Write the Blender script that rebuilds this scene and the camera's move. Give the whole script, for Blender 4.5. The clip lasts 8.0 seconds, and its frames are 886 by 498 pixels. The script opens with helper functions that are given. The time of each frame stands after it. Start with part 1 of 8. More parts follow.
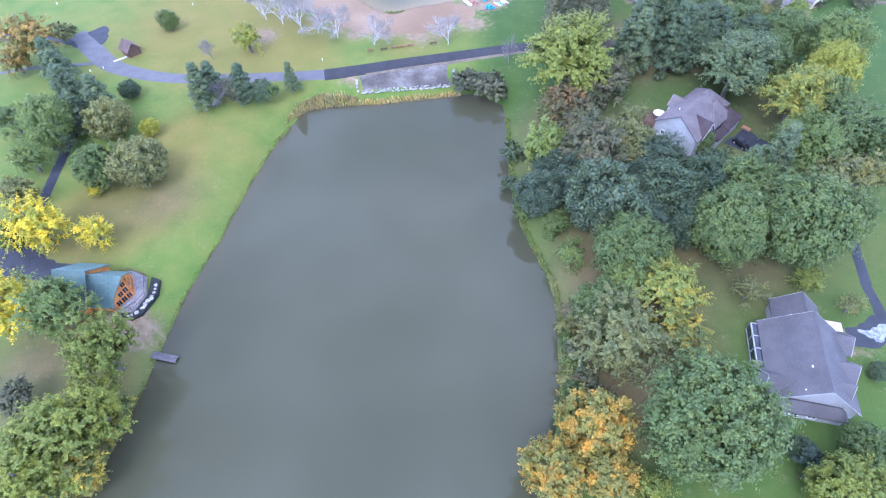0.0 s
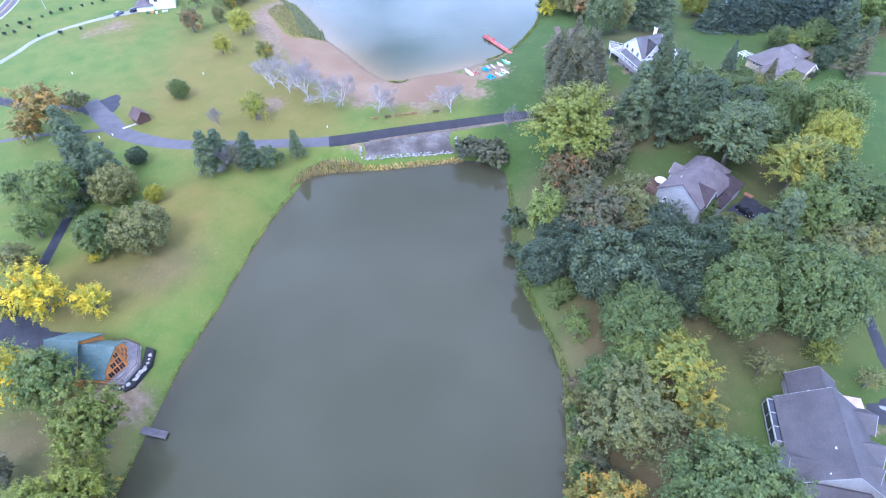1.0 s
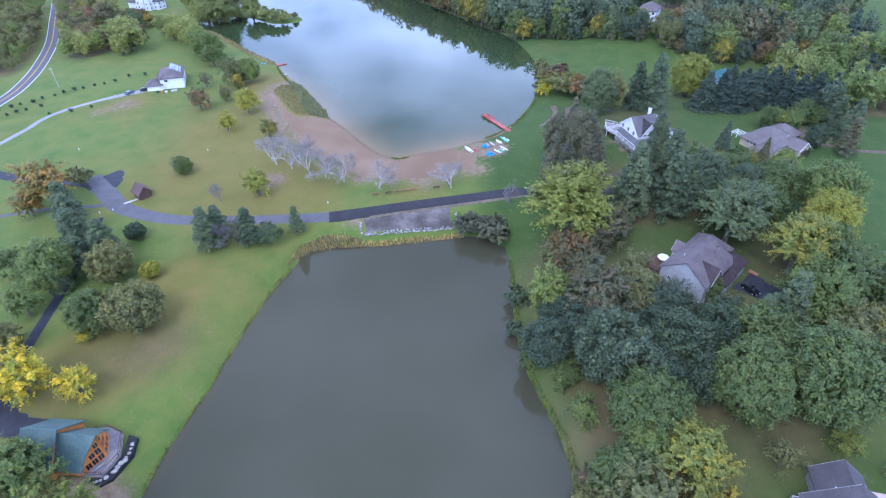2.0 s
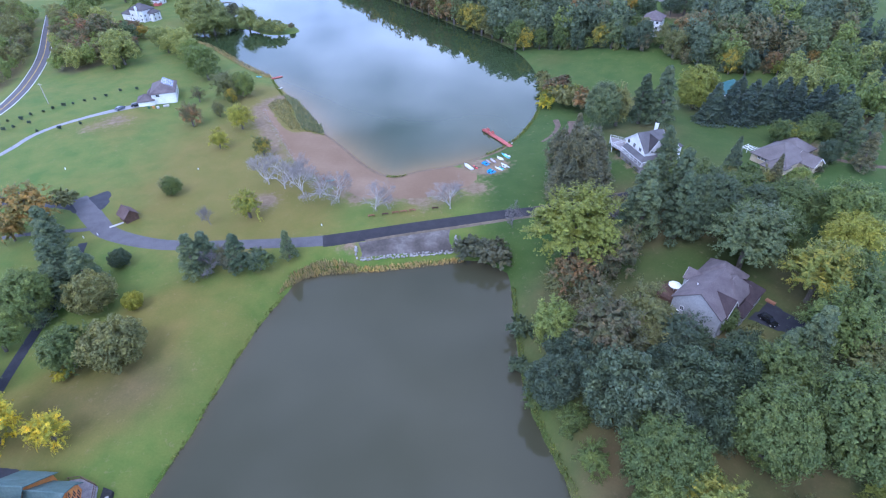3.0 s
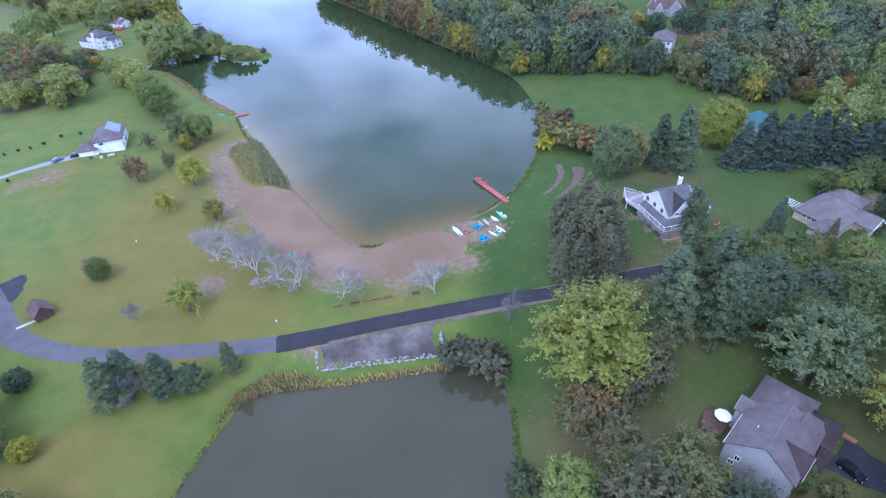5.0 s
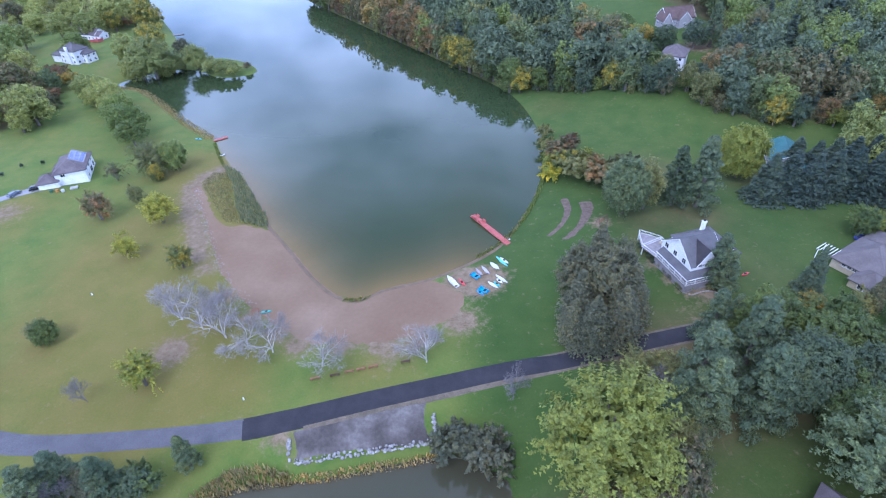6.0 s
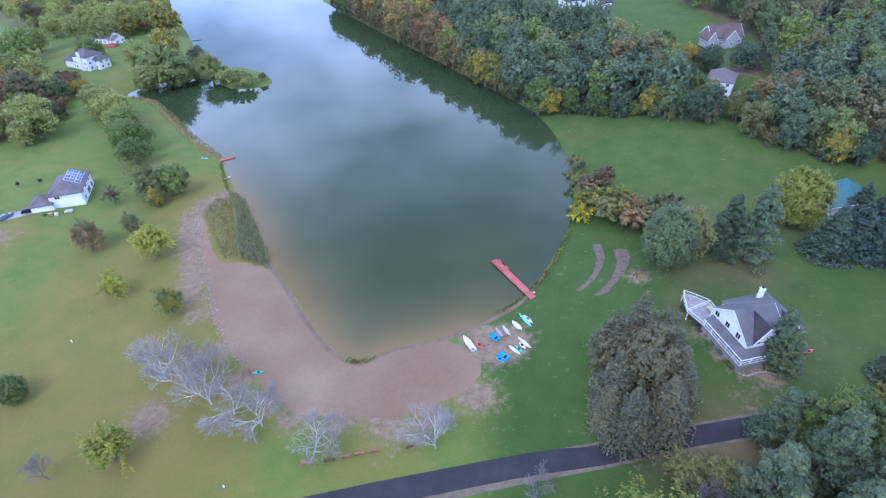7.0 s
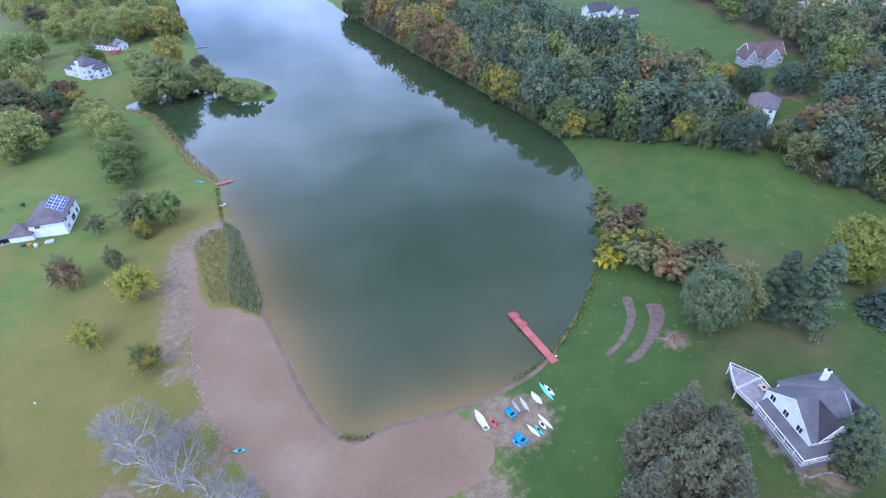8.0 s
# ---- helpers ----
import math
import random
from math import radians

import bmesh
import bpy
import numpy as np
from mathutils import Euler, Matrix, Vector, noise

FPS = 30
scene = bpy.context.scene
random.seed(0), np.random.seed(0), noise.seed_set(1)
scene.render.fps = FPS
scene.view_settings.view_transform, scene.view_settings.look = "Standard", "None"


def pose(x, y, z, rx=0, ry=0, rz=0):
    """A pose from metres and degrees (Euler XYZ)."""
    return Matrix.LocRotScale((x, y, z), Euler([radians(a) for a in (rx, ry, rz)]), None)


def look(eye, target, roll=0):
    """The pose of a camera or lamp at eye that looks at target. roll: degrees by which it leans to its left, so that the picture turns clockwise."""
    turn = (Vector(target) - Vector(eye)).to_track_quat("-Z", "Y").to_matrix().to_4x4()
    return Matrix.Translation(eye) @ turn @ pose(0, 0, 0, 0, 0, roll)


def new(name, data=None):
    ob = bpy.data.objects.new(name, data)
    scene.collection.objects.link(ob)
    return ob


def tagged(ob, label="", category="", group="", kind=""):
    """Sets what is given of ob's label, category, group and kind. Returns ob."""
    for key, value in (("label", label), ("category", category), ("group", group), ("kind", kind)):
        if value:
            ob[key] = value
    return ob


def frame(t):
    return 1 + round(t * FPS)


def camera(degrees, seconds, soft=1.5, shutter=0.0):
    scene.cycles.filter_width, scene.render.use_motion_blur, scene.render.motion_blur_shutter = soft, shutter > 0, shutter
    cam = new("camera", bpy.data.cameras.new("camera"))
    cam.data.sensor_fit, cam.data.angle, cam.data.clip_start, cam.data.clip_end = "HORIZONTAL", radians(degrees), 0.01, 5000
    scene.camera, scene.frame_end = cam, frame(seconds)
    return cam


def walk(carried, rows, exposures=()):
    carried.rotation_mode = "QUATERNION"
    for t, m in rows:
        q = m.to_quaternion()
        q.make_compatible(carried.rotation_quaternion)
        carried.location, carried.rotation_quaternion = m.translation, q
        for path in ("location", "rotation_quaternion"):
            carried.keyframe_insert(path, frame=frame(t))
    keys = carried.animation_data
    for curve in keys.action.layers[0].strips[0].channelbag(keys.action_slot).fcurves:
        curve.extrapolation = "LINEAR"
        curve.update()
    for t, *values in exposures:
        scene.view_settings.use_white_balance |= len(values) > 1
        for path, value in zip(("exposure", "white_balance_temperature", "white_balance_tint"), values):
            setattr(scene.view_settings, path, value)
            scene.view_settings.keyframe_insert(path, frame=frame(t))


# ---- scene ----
from mathutils import geometry

cam = camera(79.0, 8.0, soft=1.15)
PATH = [
    (0, (2.825, -2.362, 100.201), (2.27, 10.187, 84.637), -1.12),
    (0.5, (2.605, -0.507, 100.715), (2.013, 12.428, 85.472), -1.19),
    (1, (2.476, 1.073, 100.59), (1.83, 15.169, 86.417), -1.07),
    (1.5, (2.284, 2.802, 100.74), (1.621, 17.956, 87.705), -0.91),
    (1.7, (2.014, 3.653, 100.891), (1.371, 19.194, 88.319), -0.81),
    (2.8, (2.334, 12.059, 100.741), (1.658, 27.936, 88.597), -0.91),
    (3, (2.571, 15.13, 100.912), (1.86, 30.987, 88.744), -1.23),
    (3.5, (3.207, 23.955, 100.934), (2.515, 39.819, 88.774), -1.63),
    (4, (4.195, 33.906, 101.023), (3.505, 49.776, 88.871), -1.88),
    (4.5, (4.971, 44.907, 101.156), (4.293, 60.782, 89.009), -2.10),
    (4.7, (5.519, 49.229, 101.165), (4.818, 65.124, 89.046), -2.26),
    (5.8, (7.002, 76.019, 101.549), (6.376, 91.89, 89.394), -2.82),
    (6, (7.205, 80.434, 101.734), (6.562, 96.313, 89.592), -2.65),
    (6.5, (7.536, 91.802, 102.246), (6.754, 107.677, 90.108), -2.64),
    (7, (7.115, 103.104, 102.738), (5.77, 118.941, 90.598), -2.23),
    (7.5, (6.546, 113.848, 102.92), (4.905, 129.658, 90.781), -2.05),
    (8, (5.734, 125.154, 103.248), (3.958, 140.939, 91.097), -2.02),
]
walk(cam, [(t, look(eye, target, roll)) for t, eye, target, roll in PATH], exposures=[(0, 1.92, 4960, 24), (0.5, 1.9, 4960, 24), (1.0, 1.78, 4960, 24), (1.7, 1.3, 4960, 24), (3.0, 1.1, 4930, 24), (8, 1.1, 4930, 24)])


# ---- sky and sun: a bright overcast day ----
world = bpy.data.worlds.new("overcast_sky")
scene.world = world
world.use_nodes = True
wn, wl = world.node_tree.nodes, world.node_tree.links
wn.clear()
w_out = wn.new("ShaderNodeOutputWorld")
w_bg = wn.new("ShaderNodeBackground")
w_sky = wn.new("ShaderNodeTexSky")
w_sky.sky_type = "NISHITA"
w_sky.sun_disc = False
w_sky.sun_elevation, w_sky.sun_rotation = radians(53), radians(207)
w_sky.dust_density, w_sky.air_density = 2.0, 1.0
w_tc = wn.new("ShaderNodeTexCoord")
w_map = wn.new("ShaderNodeMapping")
w_map.inputs["Scale"].default_value = (1.0, 1.0, 2.2)
w_noise = wn.new("ShaderNodeTexNoise")
w_noise.inputs["Scale"].default_value = 2.6
w_noise.inputs["Detail"].default_value = 5.0
w_noise.inputs["Roughness"].default_value = 0.5
w_ramp = wn.new("ShaderNodeValToRGB")
w_ramp.color_ramp.elements[0].position, w_ramp.color_ramp.elements[0].color = 0.38, (3.0, 3.6, 4.5, 1)
w_ramp.color_ramp.elements[1].position, w_ramp.color_ramp.elements[1].color = 0.64, (9.8, 10.6, 11.8, 1)
w_mix = wn.new("ShaderNodeMix")
w_mix.data_type = "RGBA"
w_mix.inputs["Factor"].default_value = 0.82
wl.new(w_tc.outputs["Generated"], w_map.inputs["Vector"])
wl.new(w_map.outputs["Vector"], w_noise.inputs["Vector"])
wl.new(w_noise.outputs["Fac"], w_ramp.inputs["Fac"])
wl.new(w_sky.outputs["Color"], w_mix.inputs["A"])
wl.new(w_ramp.outputs["Color"], w_mix.inputs["B"])
# hazy sky: paler and brighter towards the horizon
w_xyz = wn.new("ShaderNodeSeparateXYZ")
w_low = wn.new("ShaderNodeValToRGB")
w_low.color_ramp.elements[0].position, w_low.color_ramp.elements[0].color = 0.0, (1.30, 1.42, 1.60, 1)
w_low.color_ramp.elements[1].position, w_low.color_ramp.elements[1].color = 0.68, (0.86, 0.86, 0.85, 1)
w_band = w_low.color_ramp.elements.new(0.36)
w_band.color = (1.42, 1.46, 1.50, 1)
w_mul = wn.new("ShaderNodeMix")
w_mul.data_type, w_mul.blend_type = "RGBA", "MULTIPLY"
w_mul.inputs["Factor"].default_value = 1.0
wl.new(w_tc.outputs["Generated"], w_xyz.inputs["Vector"])
wl.new(w_xyz.outputs["Z"], w_low.inputs["Fac"])
wl.new(w_mix.outputs["Result"], w_mul.inputs["A"])
wl.new(w_low.outputs["Color"], w_mul.inputs["B"])
wl.new(w_mul.outputs["Result"], w_bg.inputs["Color"])
w_bg.inputs["Strength"].default_value = 0.12
wl.new(w_bg.outputs["Background"], w_out.inputs["Surface"])

sun_data = bpy.data.lights.new("sun", "SUN")
sun_data.energy, sun_data.angle, sun_data.color = 0.9, radians(25), (1.0, 0.96, 0.90)
sun = new("sun", sun_data)
sun.matrix_world = look((0, 0, 200), (30, 60, 110))

# ---- materials ----
def shader(name):
    m = bpy.data.materials.new(name)
    m.use_nodes = True
    nt = m.node_tree
    bsdf = nt.nodes["Principled BSDF"]
    return m, nt, bsdf


def add(nt, kind, **values):
    node = nt.nodes.new(kind)
    for key, value in values.items():
        node.inputs[key.replace("_", " ")].default_value = value
    return node


def coords(nt, space="Object"):
    if space == "World":
        return nt.nodes.new("ShaderNodeNewGeometry").outputs["Position"]
    return nt.nodes.new("ShaderNodeTexCoord").outputs[space]


def ramp(nt, source, stops):
    node = nt.nodes.new("ShaderNodeValToRGB")
    while len(node.color_ramp.elements) < len(stops):
        node.color_ramp.elements.new(0.5)
    for element, (place, colour) in zip(node.color_ramp.elements, stops):
        element.position, element.color = place, (*colour, 1)
    nt.links.new(source, node.inputs["Fac"])
    return node.outputs["Color"]


def mix(nt, factor, a, b, mode="MIX"):
    node = nt.nodes.new("ShaderNodeMix")
    node.data_type, node.blend_type = "RGBA", mode
    for key, value in (("Factor", factor), ("A", a), ("B", b)):
        socket = [s for s in node.inputs if s.name == key and (s.type == ("VALUE" if key == "Factor" else "RGBA"))][0]
        if isinstance(value, bpy.types.NodeSocket):
            nt.links.new(value, socket)
        else:
            socket.default_value = value if key == "Factor" else (*value, 1)
    return [s for s in node.outputs if s.type == "RGBA"][0]


def noise_tex(nt, vector, scale, detail=4.0, rough=0.55):
    node = add(nt, "ShaderNodeTexNoise", Scale=scale, Detail=detail, Roughness=rough)
    nt.links.new(vector, node.inputs["Vector"])
    return node.outputs["Fac"]


def bump(nt, bsdf, height, strength, distance):
    node = add(nt, "ShaderNodeBump", Strength=strength, Distance=distance)
    nt.links.new(height, node.inputs["Height"])
    nt.links.new(node.outputs["Normal"], bsdf.inputs["Normal"])


def rough_surface(name, stops, scale, roughness=0.85, metal=0.0, relief=0.02, space="World", fine=6.0, spec=0.3):
    """A surface with variation at two scales: stops colour the coarse noise, fine grain is multiplied in."""
    m, nt, bsdf = shader(name)
    at = coords(nt, space)
    coarse = noise_tex(nt, at, scale, 5)
    grain = noise_tex(nt, at, scale * fine, 3, 0.6)
    colour = ramp(nt, coarse, stops)
    shade = ramp(nt, grain, [(0.25, (0.78, 0.78, 0.78)), (0.75, (1.18, 1.18, 1.18))])
    nt.links.new(mix(nt, 1.0, colour, shade, "MULTIPLY"), bsdf.inputs["Base Color"])
    bsdf.inputs["Roughness"].default_value = roughness
    bsdf.inputs["Metallic"].default_value = metal
    bsdf.inputs["Specular IOR Level"].default_value = spec
    if relief:
        bump(nt, bsdf, grain, 0.6, relief)
    return m


def foliage(name, stops, other=None, amount=0.0):
    """Leaves: every clump and every tree a little different, a second colour in patches of the crown."""
    m, nt, bsdf = shader(name)
    island = nt.nodes.new("ShaderNodeNewGeometry").outputs["Random Per Island"]
    colour = ramp(nt, island, stops)
    info = nt.nodes.new("ShaderNodeObjectInfo")
    if other:
        patch = noise_tex(nt, coords(nt, "World"), 0.35, 2)
        blend = ramp(nt, patch, [(0.5 - amount * 0.5, (1, 1, 1)), (0.62 - amount * 0.3, (0, 0, 0))])
        colour = mix(nt, blend, other, colour)
    # single leaves within each clump
    dapple = noise_tex(nt, coords(nt, "World"), 3.6, 4, 0.75)
    colour = mix(nt, 1.0, colour, ramp(nt, dapple, [(0.34, (0.66, 0.68, 0.70)), (0.51, (1, 1, 1)), (0.66, (1.34, 1.30, 1.20))]), "MULTIPLY")
    # boughs a little yellower or darker than their neighbours
    bough = noise_tex(nt, coords(nt, "World"), 0.55, 2, 0.5)
    colour = mix(nt, 1.0, colour, ramp(nt, bough, [(0.34, (0.80, 0.86, 0.94)), (0.5, (1, 1, 1)), (0.68, (1.26, 1.16, 0.92))]), "MULTIPLY")
    bump(nt, bsdf, dapple, 0.5, 0.2)
    tree = ramp(nt, info.outputs["Random"], [(0.0, (0.80, 0.84, 0.82)), (0.5, (1, 1, 1)), (1.0, (1.16, 1.12, 0.98))])
    colour = mix(nt, 1.0, colour, tree, "MULTIPLY")
    nt.links.new(colour, bsdf.inputs["Base Color"])
    bsdf.inputs["Roughness"].default_value = 0.5
    bsdf.inputs["Specular IOR Level"].default_value = 0.28
    bsdf.inputs["Sheen Weight"].default_value = 0.04
    thin = nt.nodes.new("ShaderNodeBsdfTranslucent")
    nt.links.new(colour, thin.inputs["Color"])
    both = nt.nodes.new("ShaderNodeMixShader")
    both.inputs["Fac"].default_value = 0.36
    nt.links.new(bsdf.outputs["BSDF"], both.inputs[1])
    nt.links.new(thin.outputs["BSDF"], both.inputs[2])
    nt.links.new(both.outputs["Shader"], nt.nodes["Material Output"].inputs["Surface"])
    return m


def three(a, k=0.74, l=1.28):
    a = tuple(c * 1.06 for c in a)
    return [(0.0, tuple(c * k for c in a)), (0.5, a), (1.0, tuple(c * l for c in a))]


LEAVES = {
    "green": foliage("leaves_green", three((0.118, 0.158, 0.050))),
    "dark": foliage("leaves_dark_green", three((0.088, 0.120, 0.064))),
    "blue": foliage("leaves_blue_green", three((0.088, 0.120, 0.076))),
    "light": foliage("leaves_light_green", three((0.180, 0.226, 0.064))),
    "lime": foliage("leaves_yellow_green", three((0.200, 0.225, 0.044))),
    "olive": foliage("leaves_olive", three((0.19, 0.195, 0.075))),
    "brown": foliage("leaves_brown_green", three((0.185, 0.152, 0.086)), (0.13, 0.14, 0.07), 0.25),
    "yellow": foliage("leaves_yellow", three((0.68, 0.53, 0.03)), (0.36, 0.36, 0.05), 0.15),
    "gold": foliage("leaves_gold_green", three((0.42, 0.33, 0.05)), (0.16, 0.19, 0.06), 0.2),
    "orange": foliage("leaves_orange_green", [(0.0, (0.36, 0.30, 0.05)), (0.5, (0.50, 0.31, 0.045)), (1.0, (0.60, 0.27, 0.04))], (0.24, 0.23, 0.06), 0.25),
    "citrus": foliage("leaves_citrus", three((0.31, 0.310, 0.048))),
    "rust": foliage("leaves_rust", three((0.30, 0.180, 0.080)), (0.15, 0.145, 0.070), 0.2),
    "amber": foliage("leaves_amber", three((0.36, 0.235, 0.070)), (0.20, 0.18, 0.06), 0.2),
    "red": foliage("leaves_red_brown", three((0.27, 0.125, 0.075)), (0.17, 0.145, 0.08), 0.3),
    "grey": foliage("leaves_grey_green", three((0.134, 0.136, 0.080))),
    "pine": foliage("needles_pine", three((0.128, 0.166, 0.088))),
    "maple": foliage("leaves_turning_maple", three((0.205, 0.235, 0.055)), (0.36, 0.32, 0.05), 0.03),
    "silver": foliage("leaves_silver_green", three((0.135, 0.172, 0.078))),
    "taupe": foliage("leaves_taupe", three((0.190, 0.168, 0.090)), (0.150, 0.155, 0.075), 0.2),
    # lighter far leaves: some of the distance haze is put into the colour
    "pale": foliage("leaves_haze_pale", three((0.265, 0.290, 0.090))),
    # far leaves: the blue haze of distance is mixed into their colour
    "haze_green": foliage("leaves_haze_green", three((0.118, 0.155, 0.096))),
    "spruce": foliage("needles_spruce", three((0.068, 0.097, 0.074))),
}
BARK = rough_surface("bark", [(0.3, (0.10, 0.085, 0.07)), (0.7, (0.19, 0.165, 0.14))], 2.0, 0.9)
PALE_BARK = rough_surface("pale_bark", [(0.3, (0.38, 0.35, 0.32)), (0.7, (0.56, 0.52, 0.48))], 1.2, 0.8)
TWIG = rough_surface("fine_twigs", [(0.3, (0.21, 0.19, 0.175)), (0.7, (0.33, 0.30, 0.28))], 0.8, 0.85, relief=0.0)
GREY_TWIG = rough_surface("grey_twigs", [(0.3, (0.14, 0.125, 0.125)), (0.7, (0.24, 0.22, 0.22))], 1.2, 0.85)

ASPHALT_NEW = rough_surface("asphalt_new", [(0.3, (0.023, 0.022, 0.026)), (0.7, (0.038, 0.035, 0.040))], 0.35, 0.8, relief=0.01, fine=12)
ASPHALT_OLD = rough_surface("asphalt_worn", [(0.3, (0.095, 0.090, 0.097)), (0.7, (0.130, 0.122, 0.130))], 0.3, 0.85, relief=0.01, fine=14)
ASPHALT_DRIVE = rough_surface("asphalt_drive", [(0.3, (0.026, 0.027, 0.035)), (0.7, (0.044, 0.044, 0.054))], 0.4, 0.75, relief=0.01, fine=10)
GRAVEL_DRIVE = rough_surface("pale_gravel", [(0.3, (0.23, 0.23, 0.25)), (0.7, (0.31, 0.30, 0.31))], 0.5, 0.9, relief=0.02, fine=10)
LOT_GRAVEL = rough_surface("lot_gravel", [(0.36, (0.072, 0.061, 0.054)), (0.5, (0.112, 0.096, 0.086)), (0.66, (0.185, 0.165, 0.152))], 0.16, 0.9, relief=0.03, fine=9)
def sand_material():
    """Raked beach sand: broad pale and brown drifts, hardly any grain at this distance, darker where it is wet."""
    m, nt, bsdf = shader("sand")
    at = coords(nt, "World")
    drifts = noise_tex(nt, at, 0.045, 2, 0.4)
    colour = ramp(nt, drifts, [(0.32, (0.186, 0.122, 0.076)), (0.5, (0.212, 0.143, 0.091)), (0.70, (0.252, 0.178, 0.119))])
    prints = noise_tex(nt, at, 0.9, 4, 0.6)
    colour = mix(nt, 1.0, colour, ramp(nt, prints, [(0.3, (0.94, 0.93, 0.92)), (0.7, (1.05, 1.05, 1.05))]), "MULTIPLY")
    nt.links.new(colour, bsdf.inputs["Base Color"])
    bsdf.inputs["Roughness"].default_value = 0.95
    bsdf.inputs["Specular IOR Level"].default_value = 0.15
    bump(nt, bsdf, prints, 0.4, 0.04)
    return m


SAND = sand_material()
SOIL = rough_surface("bare_soil", [(0.3, (0.095, 0.068, 0.052)), (0.7, (0.17, 0.125, 0.096))], 0.9, 0.95, relief=0.04, fine=8)
STONE = rough_surface("pale_stone", [(0.3, (0.20, 0.18, 0.165)), (0.7, (0.42, 0.39, 0.36))], 1.3, 0.85, relief=0.03)
CONCRETE = rough_surface("concrete", [(0.3, (0.36, 0.35, 0.33)), (0.7, (0.5, 0.48, 0.46))], 0.8, 0.85, relief=0.01)
WHITE_PAINT = rough_surface("white_siding", [(0.3, (0.70, 0.71, 0.73)), (0.7, (0.82, 0.82, 0.83))], 0.5, 0.6, relief=0.004)
GREY_SIDING = rough_surface("grey_siding", [(0.3, (0.30, 0.29, 0.29)), (0.7, (0.37, 0.36, 0.36))], 0.5, 0.7, relief=0.004)
TAN_SIDING = rough_surface("tan_siding", [(0.3, (0.40, 0.33, 0.23)), (0.7, (0.50, 0.42, 0.30))], 0.5, 0.7, relief=0.004)
LOG_WOOD = rough_surface("orange_log", [(0.3, (0.50, 0.18, 0.045)), (0.7, (0.68, 0.29, 0.08))], 0.9, 0.55, relief=0.01)
DECK_WOOD = rough_surface("weathered_deck", [(0.3, (0.20, 0.18, 0.185)), (0.7, (0.31, 0.285, 0.28))], 0.9, 0.8, relief=0.01)
DARK_WOOD = rough_surface("dark_wood", [(0.3, (0.085, 0.05, 0.035)), (0.7, (0.15, 0.09, 0.065))], 1.2, 0.75, relief=0.01)
BENCH_WOOD = rough_surface("bench_wood", [(0.3, (0.22, 0.10, 0.055)), (0.7, (0.34, 0.17, 0.10))], 1.2, 0.7, relief=0.01)
RED_DECK = rough_surface("red_dock", [(0.3, (0.34, 0.085, 0.075)), (0.7, (0.47, 0.14, 0.12))], 0.8, 0.7, relief=0.01)
SHINGLE_GREY = rough_surface("shingle_grey", [(0.3, (0.062, 0.054, 0.058)), (0.7, (0.104, 0.092, 0.096))], 0.22, 0.6, relief=0.02, fine=14, spec=0.5)
SHINGLE_MAUVE = rough_surface("shingle_mauve", [(0.3, (0.105, 0.085, 0.088)), (0.7, (0.165, 0.138, 0.138))], 0.35, 0.85, relief=0.02, fine=14)
SHINGLE_DARK = rough_surface("shingle_dark", [(0.3, (0.05, 0.048, 0.052)), (0.7, (0.085, 0.08, 0.084))], 0.35, 0.85, relief=0.02, fine=14)
SHINGLE_SLATE = rough_surface("shingle_slate", [(0.3, (0.078, 0.074, 0.080)), (0.7, (0.130, 0.122, 0.128))], 0.35, 0.6, relief=0.02, fine=14, spec=0.5)
SHINGLE_BROWN = rough_surface("shingle_brown", [(0.3, (0.095, 0.062, 0.055)), (0.7, (0.15, 0.105, 0.095))], 0.35, 0.85, relief=0.02, fine=14)
GREEN_METAL = rough_surface("green_metal_roof", [(0.3, (0.072, 0.118, 0.112)), (0.7, (0.105, 0.155, 0.148))], 0.4, 0.45, relief=0.0)
TEAL_METAL = rough_surface("teal_metal_roof", [(0.3, (0.032, 0.105, 0.108)), (0.7, (0.052, 0.145, 0.148))], 0.4, 0.45, relief=0.0)
GLASS_DARK = rough_surface("dark_window_glass", [(0.3, (0.015, 0.018, 0.025)), (0.7, (0.04, 0.045, 0.06))], 0.8, 0.08, relief=0.0, spec=0.6)
WHITE_TRIM = rough_surface("white_trim", [(0.3, (0.76, 0.76, 0.77)), (0.7, (0.84, 0.84, 0.84))], 1.0, 0.5, relief=0.0)
RUBBER = rough_surface("black_rubber", [(0.3, (0.015, 0.015, 0.015)), (0.7, (0.03, 0.03, 0.03))], 2.0, 0.8, relief=0.0)


def paint(name, colour, roughness=0.4, metal=0.0):
    return rough_surface(name, three(tuple(c / 1.06 for c in colour), 0.9, 1.1), 1.0, roughness, metal, 0.0, spec=0.5)


def water_material(name, deep, edge, bed):
    m, nt, bsdf = shader(name)
    at = coords(nt, "World")
    murk = noise_tex(nt, at, 0.02, 3)
    colour = ramp(nt, murk, [(0.3, deep), (0.7, edge)])
    attr = nt.nodes.new("ShaderNodeAttribute")
    attr.attribute_name = "shallow"
    nt.links.new(mix(nt, attr.outputs["Fac"], colour, bed), bsdf.inputs["Base Color"])
    bsdf.inputs["Roughness"].default_value = 0.03
    bsdf.inputs["IOR"].default_value = 1.33
    ripple = noise_tex(nt, at, 0.9, 3)
    bump(nt, bsdf, ripple, 0.05, 0.03)
    return m


POND_WATER = water_material("pond_water", (0.049, 0.049, 0.028), (0.062, 0.060, 0.035), (0.070, 0.057, 0.032))
LAKE_WATER = water_material("lake_water", (0.027, 0.044, 0.018), (0.036, 0.052, 0.022), (0.165, 0.112, 0.042))


